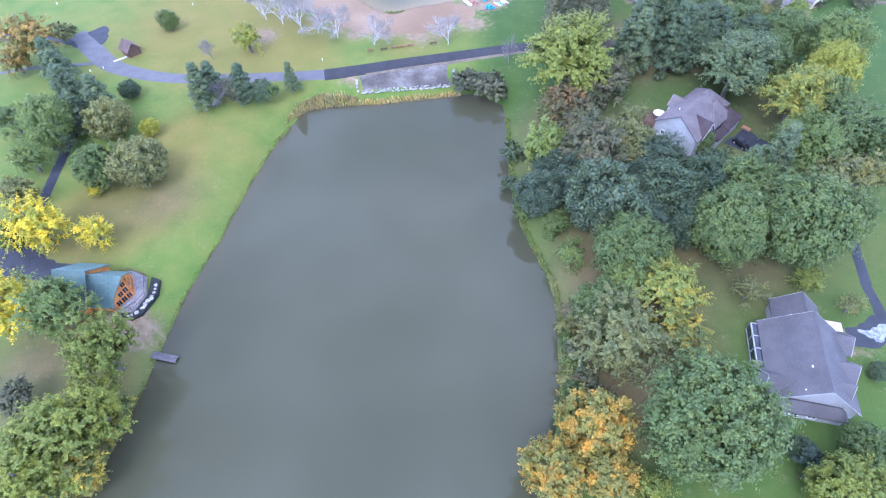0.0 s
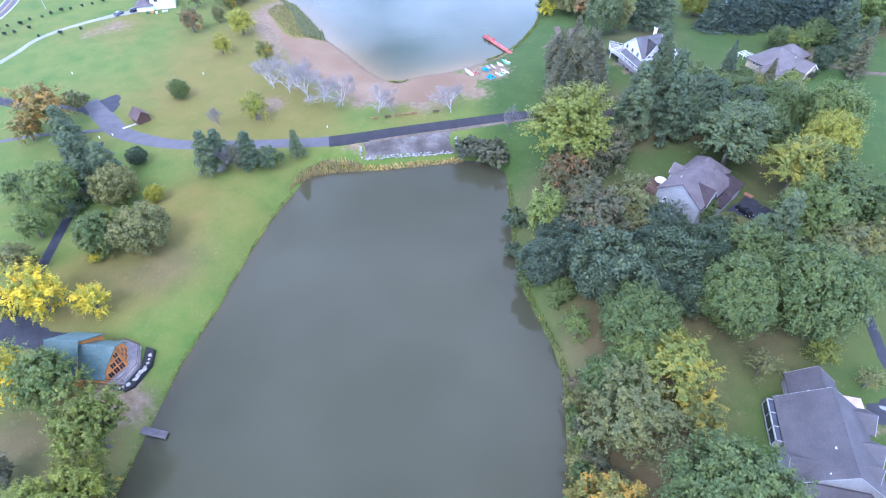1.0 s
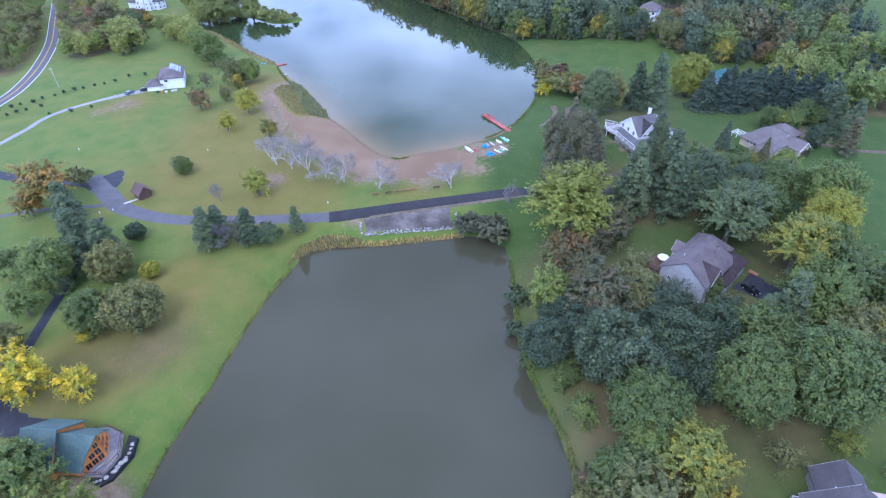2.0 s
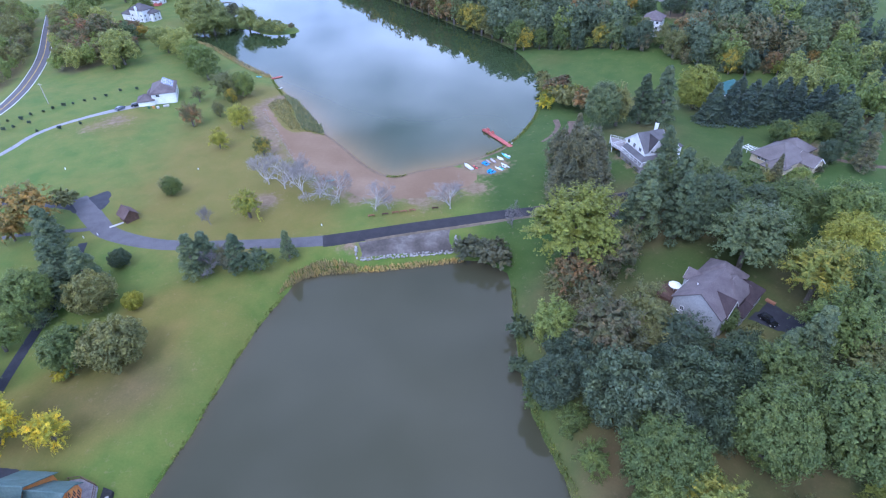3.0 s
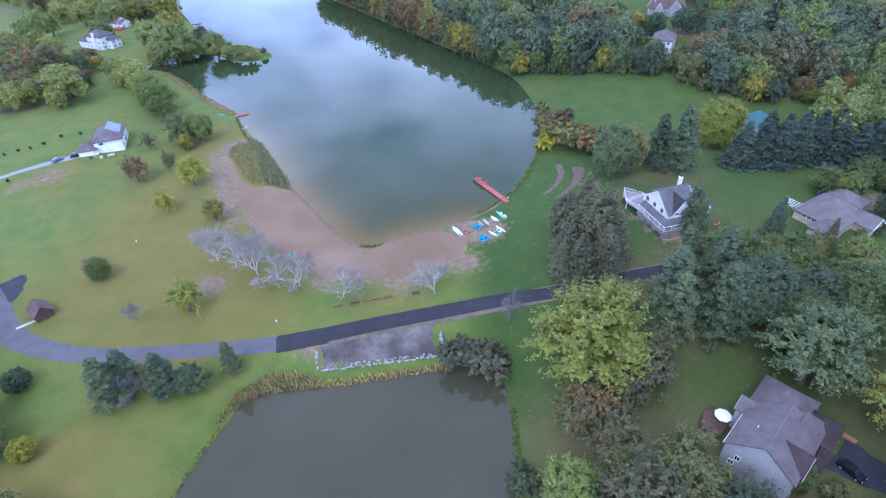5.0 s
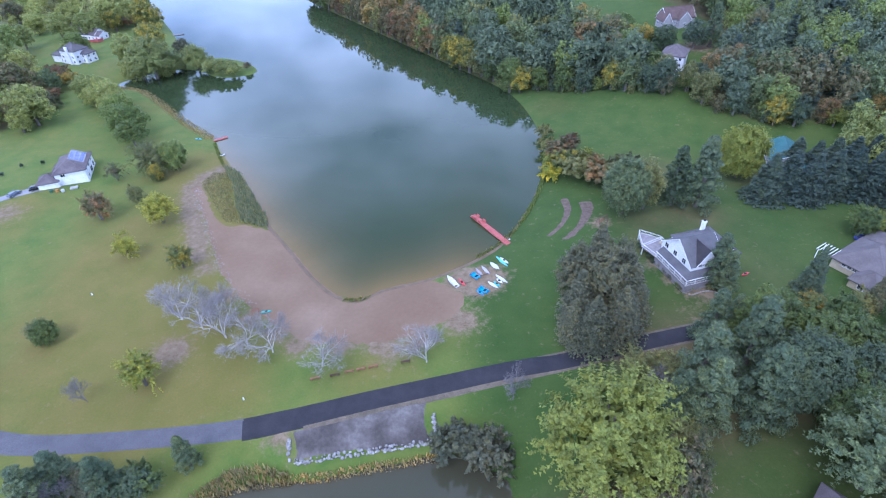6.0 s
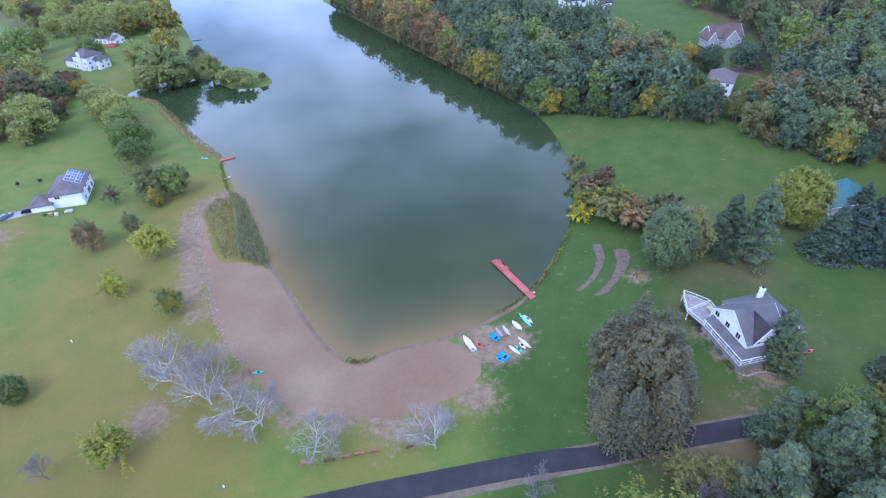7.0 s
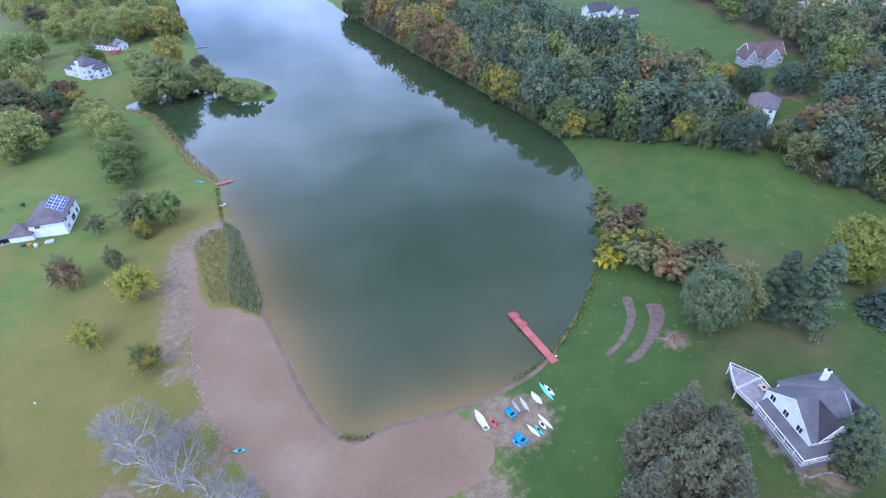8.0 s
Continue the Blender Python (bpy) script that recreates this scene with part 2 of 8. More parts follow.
def lawn_material():
    """Mown grass: green, with dry patches, worn soil and fine tufts."""
    m, nt, bsdf = shader("lawn")
    at = coords(nt, "World")
    broad = noise_tex(nt, at, 0.022, 4, 0.6)
    middle = noise_tex(nt, at, 0.13, 4, 0.6)
    fine = noise_tex(nt, at, 2.2, 4, 0.7)
    green = ramp(nt, middle, [(0.30, (0.076, 0.128, 0.022)), (0.52, (0.110, 0.145, 0.028)), (0.74, (0.140, 0.156, 0.033))])
    dry = ramp(nt, middle, [(0.30, (0.132, 0.126, 0.025)), (0.7, (0.172, 0.140, 0.036))])
    attr = nt.nodes.new("ShaderNodeAttribute")
    attr.attribute_name = "dry"
    total = nt.nodes.new("ShaderNodeMath")
    total.operation = "MULTIPLY_ADD"
    nt.links.new(broad, total.inputs[0])
    total.inputs[1].default_value = 0.9
    nt.links.new(attr.outputs["Fac"], total.inputs[2])
    factor = ramp(nt, total.outputs[0], [(0.44, (0, 0, 0)), (0.80, (1, 1, 1))])
    colour = mix(nt, factor, green, dry)
    # deeper green turf; shade over the east side is put into this colour too
    lush_shade = nt.nodes.new("ShaderNodeAttribute")
    lush_shade.attribute_name = "lush_shade"
    deep = ramp(nt, middle, [(0.30, (0.032, 0.066, 0.011)), (0.7, (0.048, 0.083, 0.016))])
    colour = mix(nt, lush_shade.outputs["Fac"], colour, deep)
    wood = nt.nodes.new("ShaderNodeAttribute")
    wood.attribute_name = "litter"
    litter = ramp(nt, middle, [(0.3, (0.088, 0.080, 0.034)), (0.7, (0.150, 0.110, 0.052))])
    colour = mix(nt, wood.outputs["Fac"], colour, litter)
    bare = nt.nodes.new("ShaderNodeAttribute")
    bare.attribute_name = "bare"
    patchy = nt.nodes.new("ShaderNodeMath")
    patchy.operation = "ADD"
    nt.links.new(bare.outputs["Fac"], patchy.inputs[0])
    small = noise_tex(nt, at, 0.55, 4, 0.65)
    nt.links.new(small, patchy.inputs[1])
    earth = ramp(nt, small, [(0.3, (0.15, 0.105, 0.060)), (0.7, (0.235, 0.175, 0.115))])
    colour = mix(nt, ramp(nt, patchy.outputs[0], [(0.60, (0, 0, 0)), (1.25, (1, 1, 1))]), colour, earth)
    tuft = ramp(nt, fine, [(0.25, (0.87, 0.88, 0.87)), (0.75, (1.11, 1.10, 1.09))])
    nt.links.new(mix(nt, 1.0, colour, tuft, "MULTIPLY"), bsdf.inputs["Base Color"])
    bsdf.inputs["Roughness"].default_value = 0.9
    bsdf.inputs["Specular IOR Level"].default_value = 0.2
    bsdf.inputs["Sheen Weight"].default_value = 0.03
    bump(nt, bsdf, fine, 0.5, 0.10)
    return m


LAWN = lawn_material()

# ---- the lie of the land ----
POND_LEVEL, LAKE_LEVEL = -2.8, 0.0
POND_SHORE = [(-66, -95), (-65, 10), (-63.6, 24), (-61.8, 38), (-61.3, 50), (-59.8, 69), (-57.3, 82), (-55.3, 98), (-51.9, 117), (-48.6, 127),
              (-46.8, 134.5), (-40, 138.2), (-24, 139.7), (-12.5, 142), (-0.7, 144.5), (9.7, 144), (16, 139.5), (17.3, 131), (17.1, 112), (18.1, 93.5),
              (21.5, 81), (24.7, 71), (25.4, 62), (24.6, 50), (23.1, 37.5), (21, 20), (20, -95)]
LAKE_SHORE_WEST = [(-310, 660), (-226, 524), (-191, 469), (-172, 436), (-153, 411), (-135, 410), (-118, 400), (-108, 388), (-107, 380), (-117, 375),
                   (-128, 377), (-140, 387), (-155, 392), (-168, 386), (-180, 371), (-176, 364), (-161, 358), (-148, 345), (-123, 318), (-100, 296),
                   (-94, 286), (-74, 256), (-59, 231), (-47, 216), (-36, 201), (-28, 193)]
LAKE_SHORE_EAST = [(-22, 190.5), (-15, 195), (-2, 199.5), (11, 207), (20, 215), (27, 227), (35, 246), (40, 268), (42, 281), (42, 296),
                   (37, 327), (27, 350), (-2, 392), (-60, 475), (-103, 537), (-190, 660)]


def smooth_line(points, closed, step=4.0):
    """A soft curve through a few points, as an array of places about a step apart."""
    p = np.array(points, float)
    n = len(p)
    out = []
    for i in range(n if closed else n - 1):
        a, b, c, d = (p[(i + k) % n] if closed else p[min(max(i + k, 0), n - 1)] for k in (-1, 0, 1, 2))
        count = max(1, int(np.linalg.norm(c - b) / step))
        for u in np.arange(count) / count:
            out.append(0.5 * (2 * b + (c - a) * u + (2 * a - 5 * b + 4 * c - d) * u * u + (3 * b - a - 3 * c + d) * u ** 3))
    if not closed:
        out.append(p[-1])
    return np.array(out)


POND_LINE = smooth_line(POND_SHORE, True)
LAKE_LINE = smooth_line(LAKE_SHORE_WEST + LAKE_SHORE_EAST, True)


def signed_distance(x, y, line):
    """Metres to a closed line, negative inside it."""
    near = np.full(x.shape, 1e9)
    inside = np.zeros(x.shape, bool)
    for (ax, ay), (bx, by) in zip(line, np.roll(line, -1, 0)):
        dx, dy = bx - ax, by - ay
        u = np.clip(((x - ax) * dx + (y - ay) * dy) / (dx * dx + dy * dy + 1e-9), 0, 1)
        near = np.minimum(near, (x - ax - u * dx) ** 2 + (y - ay - u * dy) ** 2)
        if ay != by:
            inside ^= ((ay > y) != (by > y)) & (x < ax + (y - ay) / (by - ay) * dx)
    near = np.sqrt(near)
    return np.where(inside, -near, near)


def step01(v, a, b):
    u = np.clip((v - a) / (b - a), 0, 1)
    return u * u * (3 - 2 * u)


def waves(x, y):
    return 0.5 * np.sin(x * 0.031 + 1.3) * np.cos(y * 0.027) + 0.25 * np.sin(x * 0.083 + y * 0.061)


def height(x, y):
    """The ground's height at places x, y (arrays or numbers)."""
    x, y = np.asarray(x, float), np.asarray(y, float)
    land = 1.9 + 0.35 * waves(x, y)
    land = land + 2.2 * step01(x, 25, 75) * (1 - step01(y, 205, 260))
    land = land + 13.0 * step01(x, 50, 130) * step01(y, 255, 350) + 9.0 * step01(x + 0.75 * (y - 300), 60, 190) * step01(y, 320, 460)
    land = land + 1.5 * step01(-x, 110, 170) * step01(y, 190, 270)
    land = land - 1.2 * step01(-x, 60, 100) * (1 - step01(y, 60, 140))
    pond = signed_distance(x, y, POND_LINE)
    lake = signed_distance(x, y, LAKE_LINE)
    rise = 1 - np.exp(-np.maximum(pond, 0) / 5.0)
    land = POND_LEVEL + (land - POND_LEVEL) * rise
    rise = 1 - np.exp(-np.maximum(lake, 0) / 9.0)
    land = np.where(lake < 160, LAKE_LEVEL + (land - LAKE_LEVEL) * rise, land)
    land = np.where(pond < 0, POND_LEVEL - np.minimum(2.5, -0.30 * pond), land)
    return np.where(lake < 0, LAKE_LEVEL - np.minimum(2.5, -0.22 * lake), land)



# stretches of woodland beyond the lake and beside the country road
WOOD_EAST = [(32, 345), (58, 336), (78, 328), (97, 318), (98, 328), (97, 342), (92, 360), (86, 372), (81, 388), (71, 412), (60, 428), (40, 446), (20, 480), (0, 560), (-118, 562), (-106, 542), (-63, 480), (-5, 396), (18, 364)]
WOOD_HILL = [(112, 302), (121, 294), (133, 286), (165, 288), (218, 287), (222, 400), (205, 436), (172, 440), (160, 470), (165, 540), (100, 545), (112, 490), (122, 446), (128, 420), (135, 402), (142, 385), (140, 360), (141, 343), (126, 333), (119, 318)]
WOOD_HEDGE = [(-272, 392), (-226, 385), (-204, 347), (-194, 315), (-206, 292), (-217, 297), (-231, 320), (-256, 362)]
WOOD_FAR_WEST = [(-420, 585), (-350, 505), (-290, 470), (-262, 488), (-236, 490), (-214, 505), (-272, 605)]
WOOD_ROADSIDE = [(-236, 296), (-251, 328), (-262, 346), (-296, 402), (-340, 445), (-375, 400), (-310, 300), (-250, 268), (-228, 268)]
WOOD_NORTH_EAST = [(146, 222), (205, 222), (218, 284), (168, 284), (148, 262)]
WOODS = [WOOD_EAST, WOOD_HILL, WOOD_HEDGE, WOOD_FAR_WEST, WOOD_ROADSIDE, WOOD_NORTH_EAST]

# ---- tools for meshes ----
def mesh_from(name, verts, faces, material=None, smooth=False):
    me = bpy.data.meshes.new(name)
    me.from_pydata([tuple(map(float, v)) for v in verts], [], [tuple(map(int, f)) for f in faces])
    if material:
        me.materials.append(material)
    if smooth:
        me.shade_smooth()
    me.update()
    return me


def part(name, bm, material, parent, label=""):
    """Links a bmesh (or a mesh) as one object under a thing or a part."""
    if isinstance(bm, bmesh.types.BMesh):
        me = bpy.data.meshes.new(name)
        bm.to_mesh(me)
        bm.free()
    else:
        me = bm
    if material and not me.materials:
        me.materials.append(material)
    ob = new(name, me)
    ob.parent = parent
    if label:
        ob["label"] = label
    return ob


def thing(name, m, label, category, group="", kind=""):
    ob = new(name)
    ob.empty_display_size = 0.5
    ob.matrix_world = m
    return tagged(ob, label, category, group, kind)


def box_bm(boxes, bevel=0.0):
    """One bmesh of boxes (x0, x1, y0, y1, z0, z1)."""
    bm = bmesh.new()
    for x0, x1, y0, y1, z0, z1 in boxes:
        v = [bm.verts.new(p) for p in ((x0, y0, z0), (x1, y0, z0), (x1, y1, z0), (x0, y1, z0), (x0, y0, z1), (x1, y0, z1), (x1, y1, z1), (x0, y1, z1))]
        for f in ((3, 2, 1, 0), (4, 5, 6, 7), (0, 1, 5, 4), (1, 2, 6, 5), (2, 3, 7, 6), (3, 0, 4, 7)):
            bm.faces.new([v[i] for i in f])
    if bevel:
        bmesh.ops.bevel(bm, geom=bm.edges[:], offset=bevel, segments=1, affect="EDGES")
    return bm


def prism_bm(points, z0, z1):
    """A bmesh of an outline drawn up from z0 to z1."""
    bm = bmesh.new()
    low = [bm.verts.new((x, y, z0)) for x, y in points]
    top = [bm.verts.new((x, y, z1)) for x, y in points]
    n = len(points)
    bm.faces.new(low[::-1])
    bm.faces.new(top)
    for i in range(n):
        bm.faces.new((low[i], low[(i + 1) % n], top[(i + 1) % n], top[i]))
    bmesh.ops.recalc_face_normals(bm, faces=bm.faces[:])
    return bm


def solid_bm(verts, faces):
    bm = bmesh.new()
    v = [bm.verts.new(p) for p in verts]
    for f in faces:
        bm.faces.new([v[i] for i in f])
    bmesh.ops.recalc_face_normals(bm, faces=bm.faces[:])
    return bm


def bar(bm, a, b, w, h=None, sides=4):
    """Adds a bar from a to b, w wide, to a bmesh."""
    a, b = Vector(a), Vector(b)
    turn = (b - a).to_track_quat("Z", "Y").to_matrix().to_4x4()
    m = Matrix.Translation((a + b) / 2) @ turn @ Matrix.Diagonal((w, h or w, (b - a).length, 1))
    if sides == 4:
        bmesh.ops.create_cube(bm, size=1, matrix=m)
    else:
        bmesh.ops.create_cone(bm, cap_ends=True, segments=sides, radius1=0.5, radius2=0.5, depth=1, matrix=m)


# ---- ground: one sheet to the horizon ----
def ground_axis(low, high, step, far):
    fine = np.arange(low, high + step, step)
    reach = np.cumsum(step * 1.35 ** np.arange(1, 22))
    reach = reach[reach < far]
    return np.concatenate([(low - reach)[::-1], fine, fine[-1] + reach])


DRY_SPOTS = [(-84, 104, 10, 0.6), (-88, 90, 10, 0.6), (-74, 97, 9, 0.35), (-80, 120, 8, 0.3), (-82, 165, 20, 0.25), (-70, 175, 18, 0.3), (-100, 190, 30, 0.25),
             (-78, 200, 20, 0.3), (-82, 235, 22, 0.45), (-95, 262, 18, 0.4), (-62, 165, 12, 0.35), (-150, 235, 14, 0.35), (-78, 57, 8, 0.6), (48, 178, 10, 0.5),
             (66, 178, 10, 0.6), (-88, 270, 12, 0.4), (-15, 165, 12, 0.25), (85, 225, 12, 0.4), (120, 215, 14, 0.4), (-75, 188, 26, 0.45), (-90, 215, 26, 0.45), (-72, 150, 16, 0.3), (-88, 80, 12, 0.3), (-68, 90, 8, 0.15), (52, 318, 10, 0.5), (-45, 158, 14, 0.3), (-110, 160, 16, 0.2), (-74, 112, 14, 0.3), (-76, 84, 8, 0.3)]
LITTER_SPOTS = [(-70, 95, 8, 0.5), (-74, 88, 8, 0.5), (-86, 87, 8, 0.35), (-88, 70, 8, 0.3), (-84, 48, 9, 0.6), (-88, 38, 10, 0.5), (30, 110, 12, 0.45), (26, 125, 8, 0.4), (34, 75, 10, 0.5), (62, 100, 12, 0.7), (58, 145, 6, 0.5), (70, 153, 8, 0.6), (100, 118, 16, 0.6), (68, 70, 9, 0.5), (38, 40, 8, 0.8), (46, 170, 10, 0.7), (60, 208, 6, 0.5), (66, 222, 8, 0.5), (82, 224, 9, 0.7), (40, 60, 16, 0.8), (35, 45, 14, 0.8), (48, 90, 22, 0.7), (45, 115, 18, 0.7), (75, 90, 22, 0.6), (60, 155, 9, 0.5), (80, 160, 16, 0.8), (95, 130, 14, 0.4),
                (-68, 25, 14, 0.6), (-70, 45, 12, 0.6), (88, 195, 14, 0.25), (112, 252, 14, 0.5), (60, 170, 10, 0.7), (75, 255, 12, 0.7)]


BARE_SPOTS = [(-23, 173, 3.5, 0.7), (-34, 172.5, 3.5, 0.7), (-41, 177, 3.5, 0.6), (-49, 183, 3.5, 0.6), (-58, 192, 3.5, 0.6), (-14, 173.5, 3.5, 0.6), (-3, 174.5, 3.5, 0.6), (6, 181, 3, 0.6),
              (12, 197.0, 5, 0.8), (15.5, 198, 4.5, 0.7), (8.5, 198.5, 4, 0.8), (10.5, 193.5, 3.5, 0.7), (5.5, 196.5, 3, 0.8), (14, 194.5, 3.5, 0.5), (-66, 171, 4.5, 0.85), (-67, 54.5, 5, 0.8), (-72, 55, 4, 0.6), (62, 200, 2.5, 0.6), (65, 193, 2.5, 0.6), (68, 188, 2.5, 0.6), (73, 186, 3, 0.6),
              (-86, 268, 4, 0.6), (-90, 261, 4, 0.7), (-92, 253, 4, 0.75), (-90, 246, 4, 0.75), (-87, 239, 4, 0.75), (-84, 232, 4, 0.75), (-80, 225, 4, 0.75), (-77, 218, 4, 0.7), (-74, 211, 4, 0.65), (-69, 204, 4, 0.5), (-10, 170, 5, 0.4), (8, 180, 5, 0.45), (66, 179, 4, 0.2), (48, 166, 4, 0.4),
              (-26, 146.5, 4, 0.5), (-33, 147, 2.5, 0.6), (-152, 236, 6, 0.5), (-160, 228, 5, 0.35), (82, 52, 3, 0.4), (52, 222, 3, 0.7), (139, 205, 8, 0.5), (126, 352, 7, 0.7)]


def spots(x, y, places):
    total = np.zeros(x.shape)
    for cx, cy, r, a in places:
        total += a * np.exp(-((x - cx) ** 2 + (y - cy) ** 2) / (r * r))
    return np.clip(total, 0, 1)


def build_ground():
    xs, ys = ground_axis(-250, 215, 1.9, 3600), ground_axis(-40, 470, 1.9, 3600)
    gx, gy = np.meshgrid(xs, ys)
    gz = height(gx, gy)
    nx, ny = len(xs), len(ys)
    me = bpy.data.meshes.new("ground")
    me.vertices.add(nx * ny)
    me.vertices.foreach_set("co", np.stack([gx, gy, gz], -1).ravel())
    i = (np.arange(nx - 1)[None, :] + nx * np.arange(ny - 1)[:, None]).ravel()
    quads = np.stack([i, i + 1, i + nx + 1, i + nx], -1)
    me.loops.add(quads.size)
    me.loops.foreach_set("vertex_index", quads.ravel())
    me.polygons.add(len(quads))
    me.polygons.foreach_set("loop_start", np.arange(len(quads)) * 4)
    me.update(calc_edges=True)
    litter = spots(gx, gy, LITTER_SPOTS)
    for outline in WOODS:
        litter = np.maximum(litter, 0.9 * (1 - step01(signed_distance(gx, gy, np.array(outline, float)), -4, 2.5)))
    # east side: deeper green, with shade worked into the lawn colour
    lush_shade = 0.9 * step01(gx, 2, 16) * (1 - 0.2 * step01(gy, 240, 270)) * (0.75 + 0.25 * step01(gy, 85, 115))
    for key, values in (("dry", 0.8 * spots(gx, gy, DRY_SPOTS)), ("litter", litter), ("bare", spots(gx, gy, BARE_SPOTS)), ("lush_shade", lush_shade)):
        me.attributes.new(key, "FLOAT", "POINT").data.foreach_set("value", values.ravel())
    me.materials.append(LAWN)
    me.shade_smooth()
    return tagged(new("ground", me), "mown green lawn with dry yellowish patches around two ponds", "ground", kind="structure")


build_ground()


def water_sheet(name, x0, x1, y0, y1, z, material, label, step, line, reach):
    """A level sheet; 'shallow' tells where the bed shows through near the shore."""
    xs, ys = np.arange(x0, x1 + step, step), np.arange(y0, y1 + step, step)
    gx, gy = np.meshgrid(xs, ys)
    nx = len(xs)
    faces = [(r * nx + c, r * nx + c + 1, (r + 1) * nx + c + 1, (r + 1) * nx + c) for r in range(len(ys) - 1) for c in range(nx - 1)]
    me = mesh_from(name, np.stack([gx, gy, np.full(gx.shape, z)], -1).reshape(-1, 3), faces, material, True)
    depth = np.maximum(-signed_distance(gx, gy, line), 0)
    shallow = np.exp(-depth / reach) * (1 - step01(gy, 250, 330)) * (1 - step01(gx, 0, 26))
    me.attributes.new("shallow", "FLOAT", "POINT").data.foreach_set("value", shallow.ravel())
    return tagged(new(name, me), label, "pond", kind="structure")


water_sheet("water_pond", -72, 30, -100, 148, POND_LEVEL, POND_WATER, "still murky grey-brown pond water between grassy banks", 3.0, POND_LINE, 1.5)
water_sheet("water_lake", -320, 46, 187, 665, LAKE_LEVEL, LAKE_WATER, "calm green-grey lake water reflecting clouds and woods", 4.0, LAKE_LINE, 8.0)


# ---- roads, drives, beach: sheets that lie on the ground ----
def strip(name, points, widths, material, label, category, lift=0.07, step=1.5, kind="structure"):
    """A road along a soft line; widths: one number or one for each point."""
    line = smooth_line(points, False, step)
    if not hasattr(widths, "__len__"):
        widths = [widths] * len(points)
    along = np.linspace(0, 1, len(line))
    wide = np.interp(along, np.linspace(0, 1, len(points)), widths)
    ahead = np.gradient(line, axis=0)
    ahead /= np.linalg.norm(ahead, axis=1)[:, None]
    side = np.stack([-ahead[:, 1], ahead[:, 0]], -1)
    across = np.linspace(-0.5, 0.5, 6)
    places = line[:, None] + side[:, None] * (across[None, :, None] * wide[:, None, None])
    z = height(places[..., 0], places[..., 1]) + lift
    z[:, 0] -= lift + 0.1
    z[:, -1] -= lift + 0.1
    verts = np.concatenate([places, z[..., None]], -1).reshape(-1, 3)
    faces = [(r * 6 + c, r * 6 + c + 1, r * 6 + c + 7, r * 6 + c + 6) for r in range(len(line) - 1) for c in range(5)]
    return tagged(new(name, mesh_from(name, verts, [f[::-1] for f in faces], material, True)), label, category, kind=kind)


def sheet(name, outline, material, label, category, lift=0.06, step=2.0, ragged=0.4, closed_soft=True, kind="structure"):
    """A patch of sand, gravel or asphalt that follows the ground inside an outline."""
    line = smooth_line(outline, True, step) if closed_soft else np.array(outline, float)
    rng = np.random.default_rng(len(outline))
    line = line + rng.normal(0, ragged * 0.5, line.shape)
    gx, gy = np.meshgrid(np.arange(line[:, 0].min(), line[:, 0].max(), step), np.arange(line[:, 1].min(), line[:, 1].max(), step))
    keep = signed_distance(gx, gy, line) < -0.6 * step
    inner = np.stack([gx[keep], gy[keep]], -1)
    places = [Vector(p) for p in np.concatenate([line, inner])]
    n = len(line)
    verts, _, faces, *_ = geometry.delaunay_2d_cdt(places, [(i, (i + 1) % n) for i in range(n)], [list(range(n))], 1, 1e-4)
    flat = np.array([tuple(v) for v in verts])
    z = height(flat[:, 0], flat[:, 1]) + lift
    z[:n] -= lift + 0.05
    return tagged(new(name, mesh_from(name, np.column_stack([flat, z]), faces, material, True)), label, category, kind=kind)


strip("road_new", [(-41.0, 148.7), (-28.2, 151.7), (-13.2, 155.8), (2.4, 159.8), (17.3, 163.4), (32.1, 166.2), (47.1, 169.6), (61.1, 172.4), (76.2, 175.4), (88.2, 177.9)],
      6.8, ASPHALT_NEW, "freshly laid dark asphalt road between the two ponds", "road", 0.09)
strip("road_worn", [(-40.2, 149.1), (-50, 147.6), (-65, 146), (-79.7, 145), (-90.4, 145.3), (-100.9, 147.6), (-111.5, 152), (-119, 158.5), (-127, 166.5), (-133, 172)],
      [6.2, 6.2, 6.2, 6.2, 6.4, 6.8, 7.5, 8.5, 9, 8], ASPHALT_OLD, "worn pale grey asphalt road curving through the lawn", "road", 0.08)

SHOULDER = rough_surface("road_shoulder", [(0.3, (0.10, 0.082, 0.058)), (0.7, (0.17, 0.135, 0.095))], 0.5, 0.95, relief=0.03, fine=8)
strip("road_shoulder", [(-28.2, 150.9), (-13.2, 155.0), (2.4, 159.0), (17.3, 162.8), (32.1, 166.2), (47.1, 169.6), (61.1, 172.4), (76.2, 175.4), (87.2, 177.7)], 7.8, SHOULDER, "narrow worn dirt verge along the new asphalt", "verge", 0.06)


def drive(name, outline, material, label, lift=0.06, soft=True):
    return sheet(name, outline, material, label, "driveway", lift, 2.0, 0.12, soft)


strip("road_far", [(-300, 425), (-271, 375), (-243, 326), (-226, 289), (-216.5, 262), (-213, 240), (-216, 205), (-228, 160)], 8.6, ASPHALT_OLD, "two-lane grey country road with yellow centre lines", "road", 0.10)
YELLOW_LINE = paint("yellow_road_line", (0.62, 0.42, 0.06), 0.7)
WHITE_LINE = paint("white_road_line", (0.70, 0.70, 0.70), 0.7)


def line_along(points, offset, width, material, name, label, lift):
    line = smooth_line(points, False, 4.0)
    ahead = np.gradient(line, axis=0)
    ahead /= np.linalg.norm(ahead, axis=1)[:, None]
    side = np.stack([-ahead[:, 1], ahead[:, 0]], -1)
    return strip(name, [tuple(p) for p in line + side * offset], width, material, label, "road marking", lift)


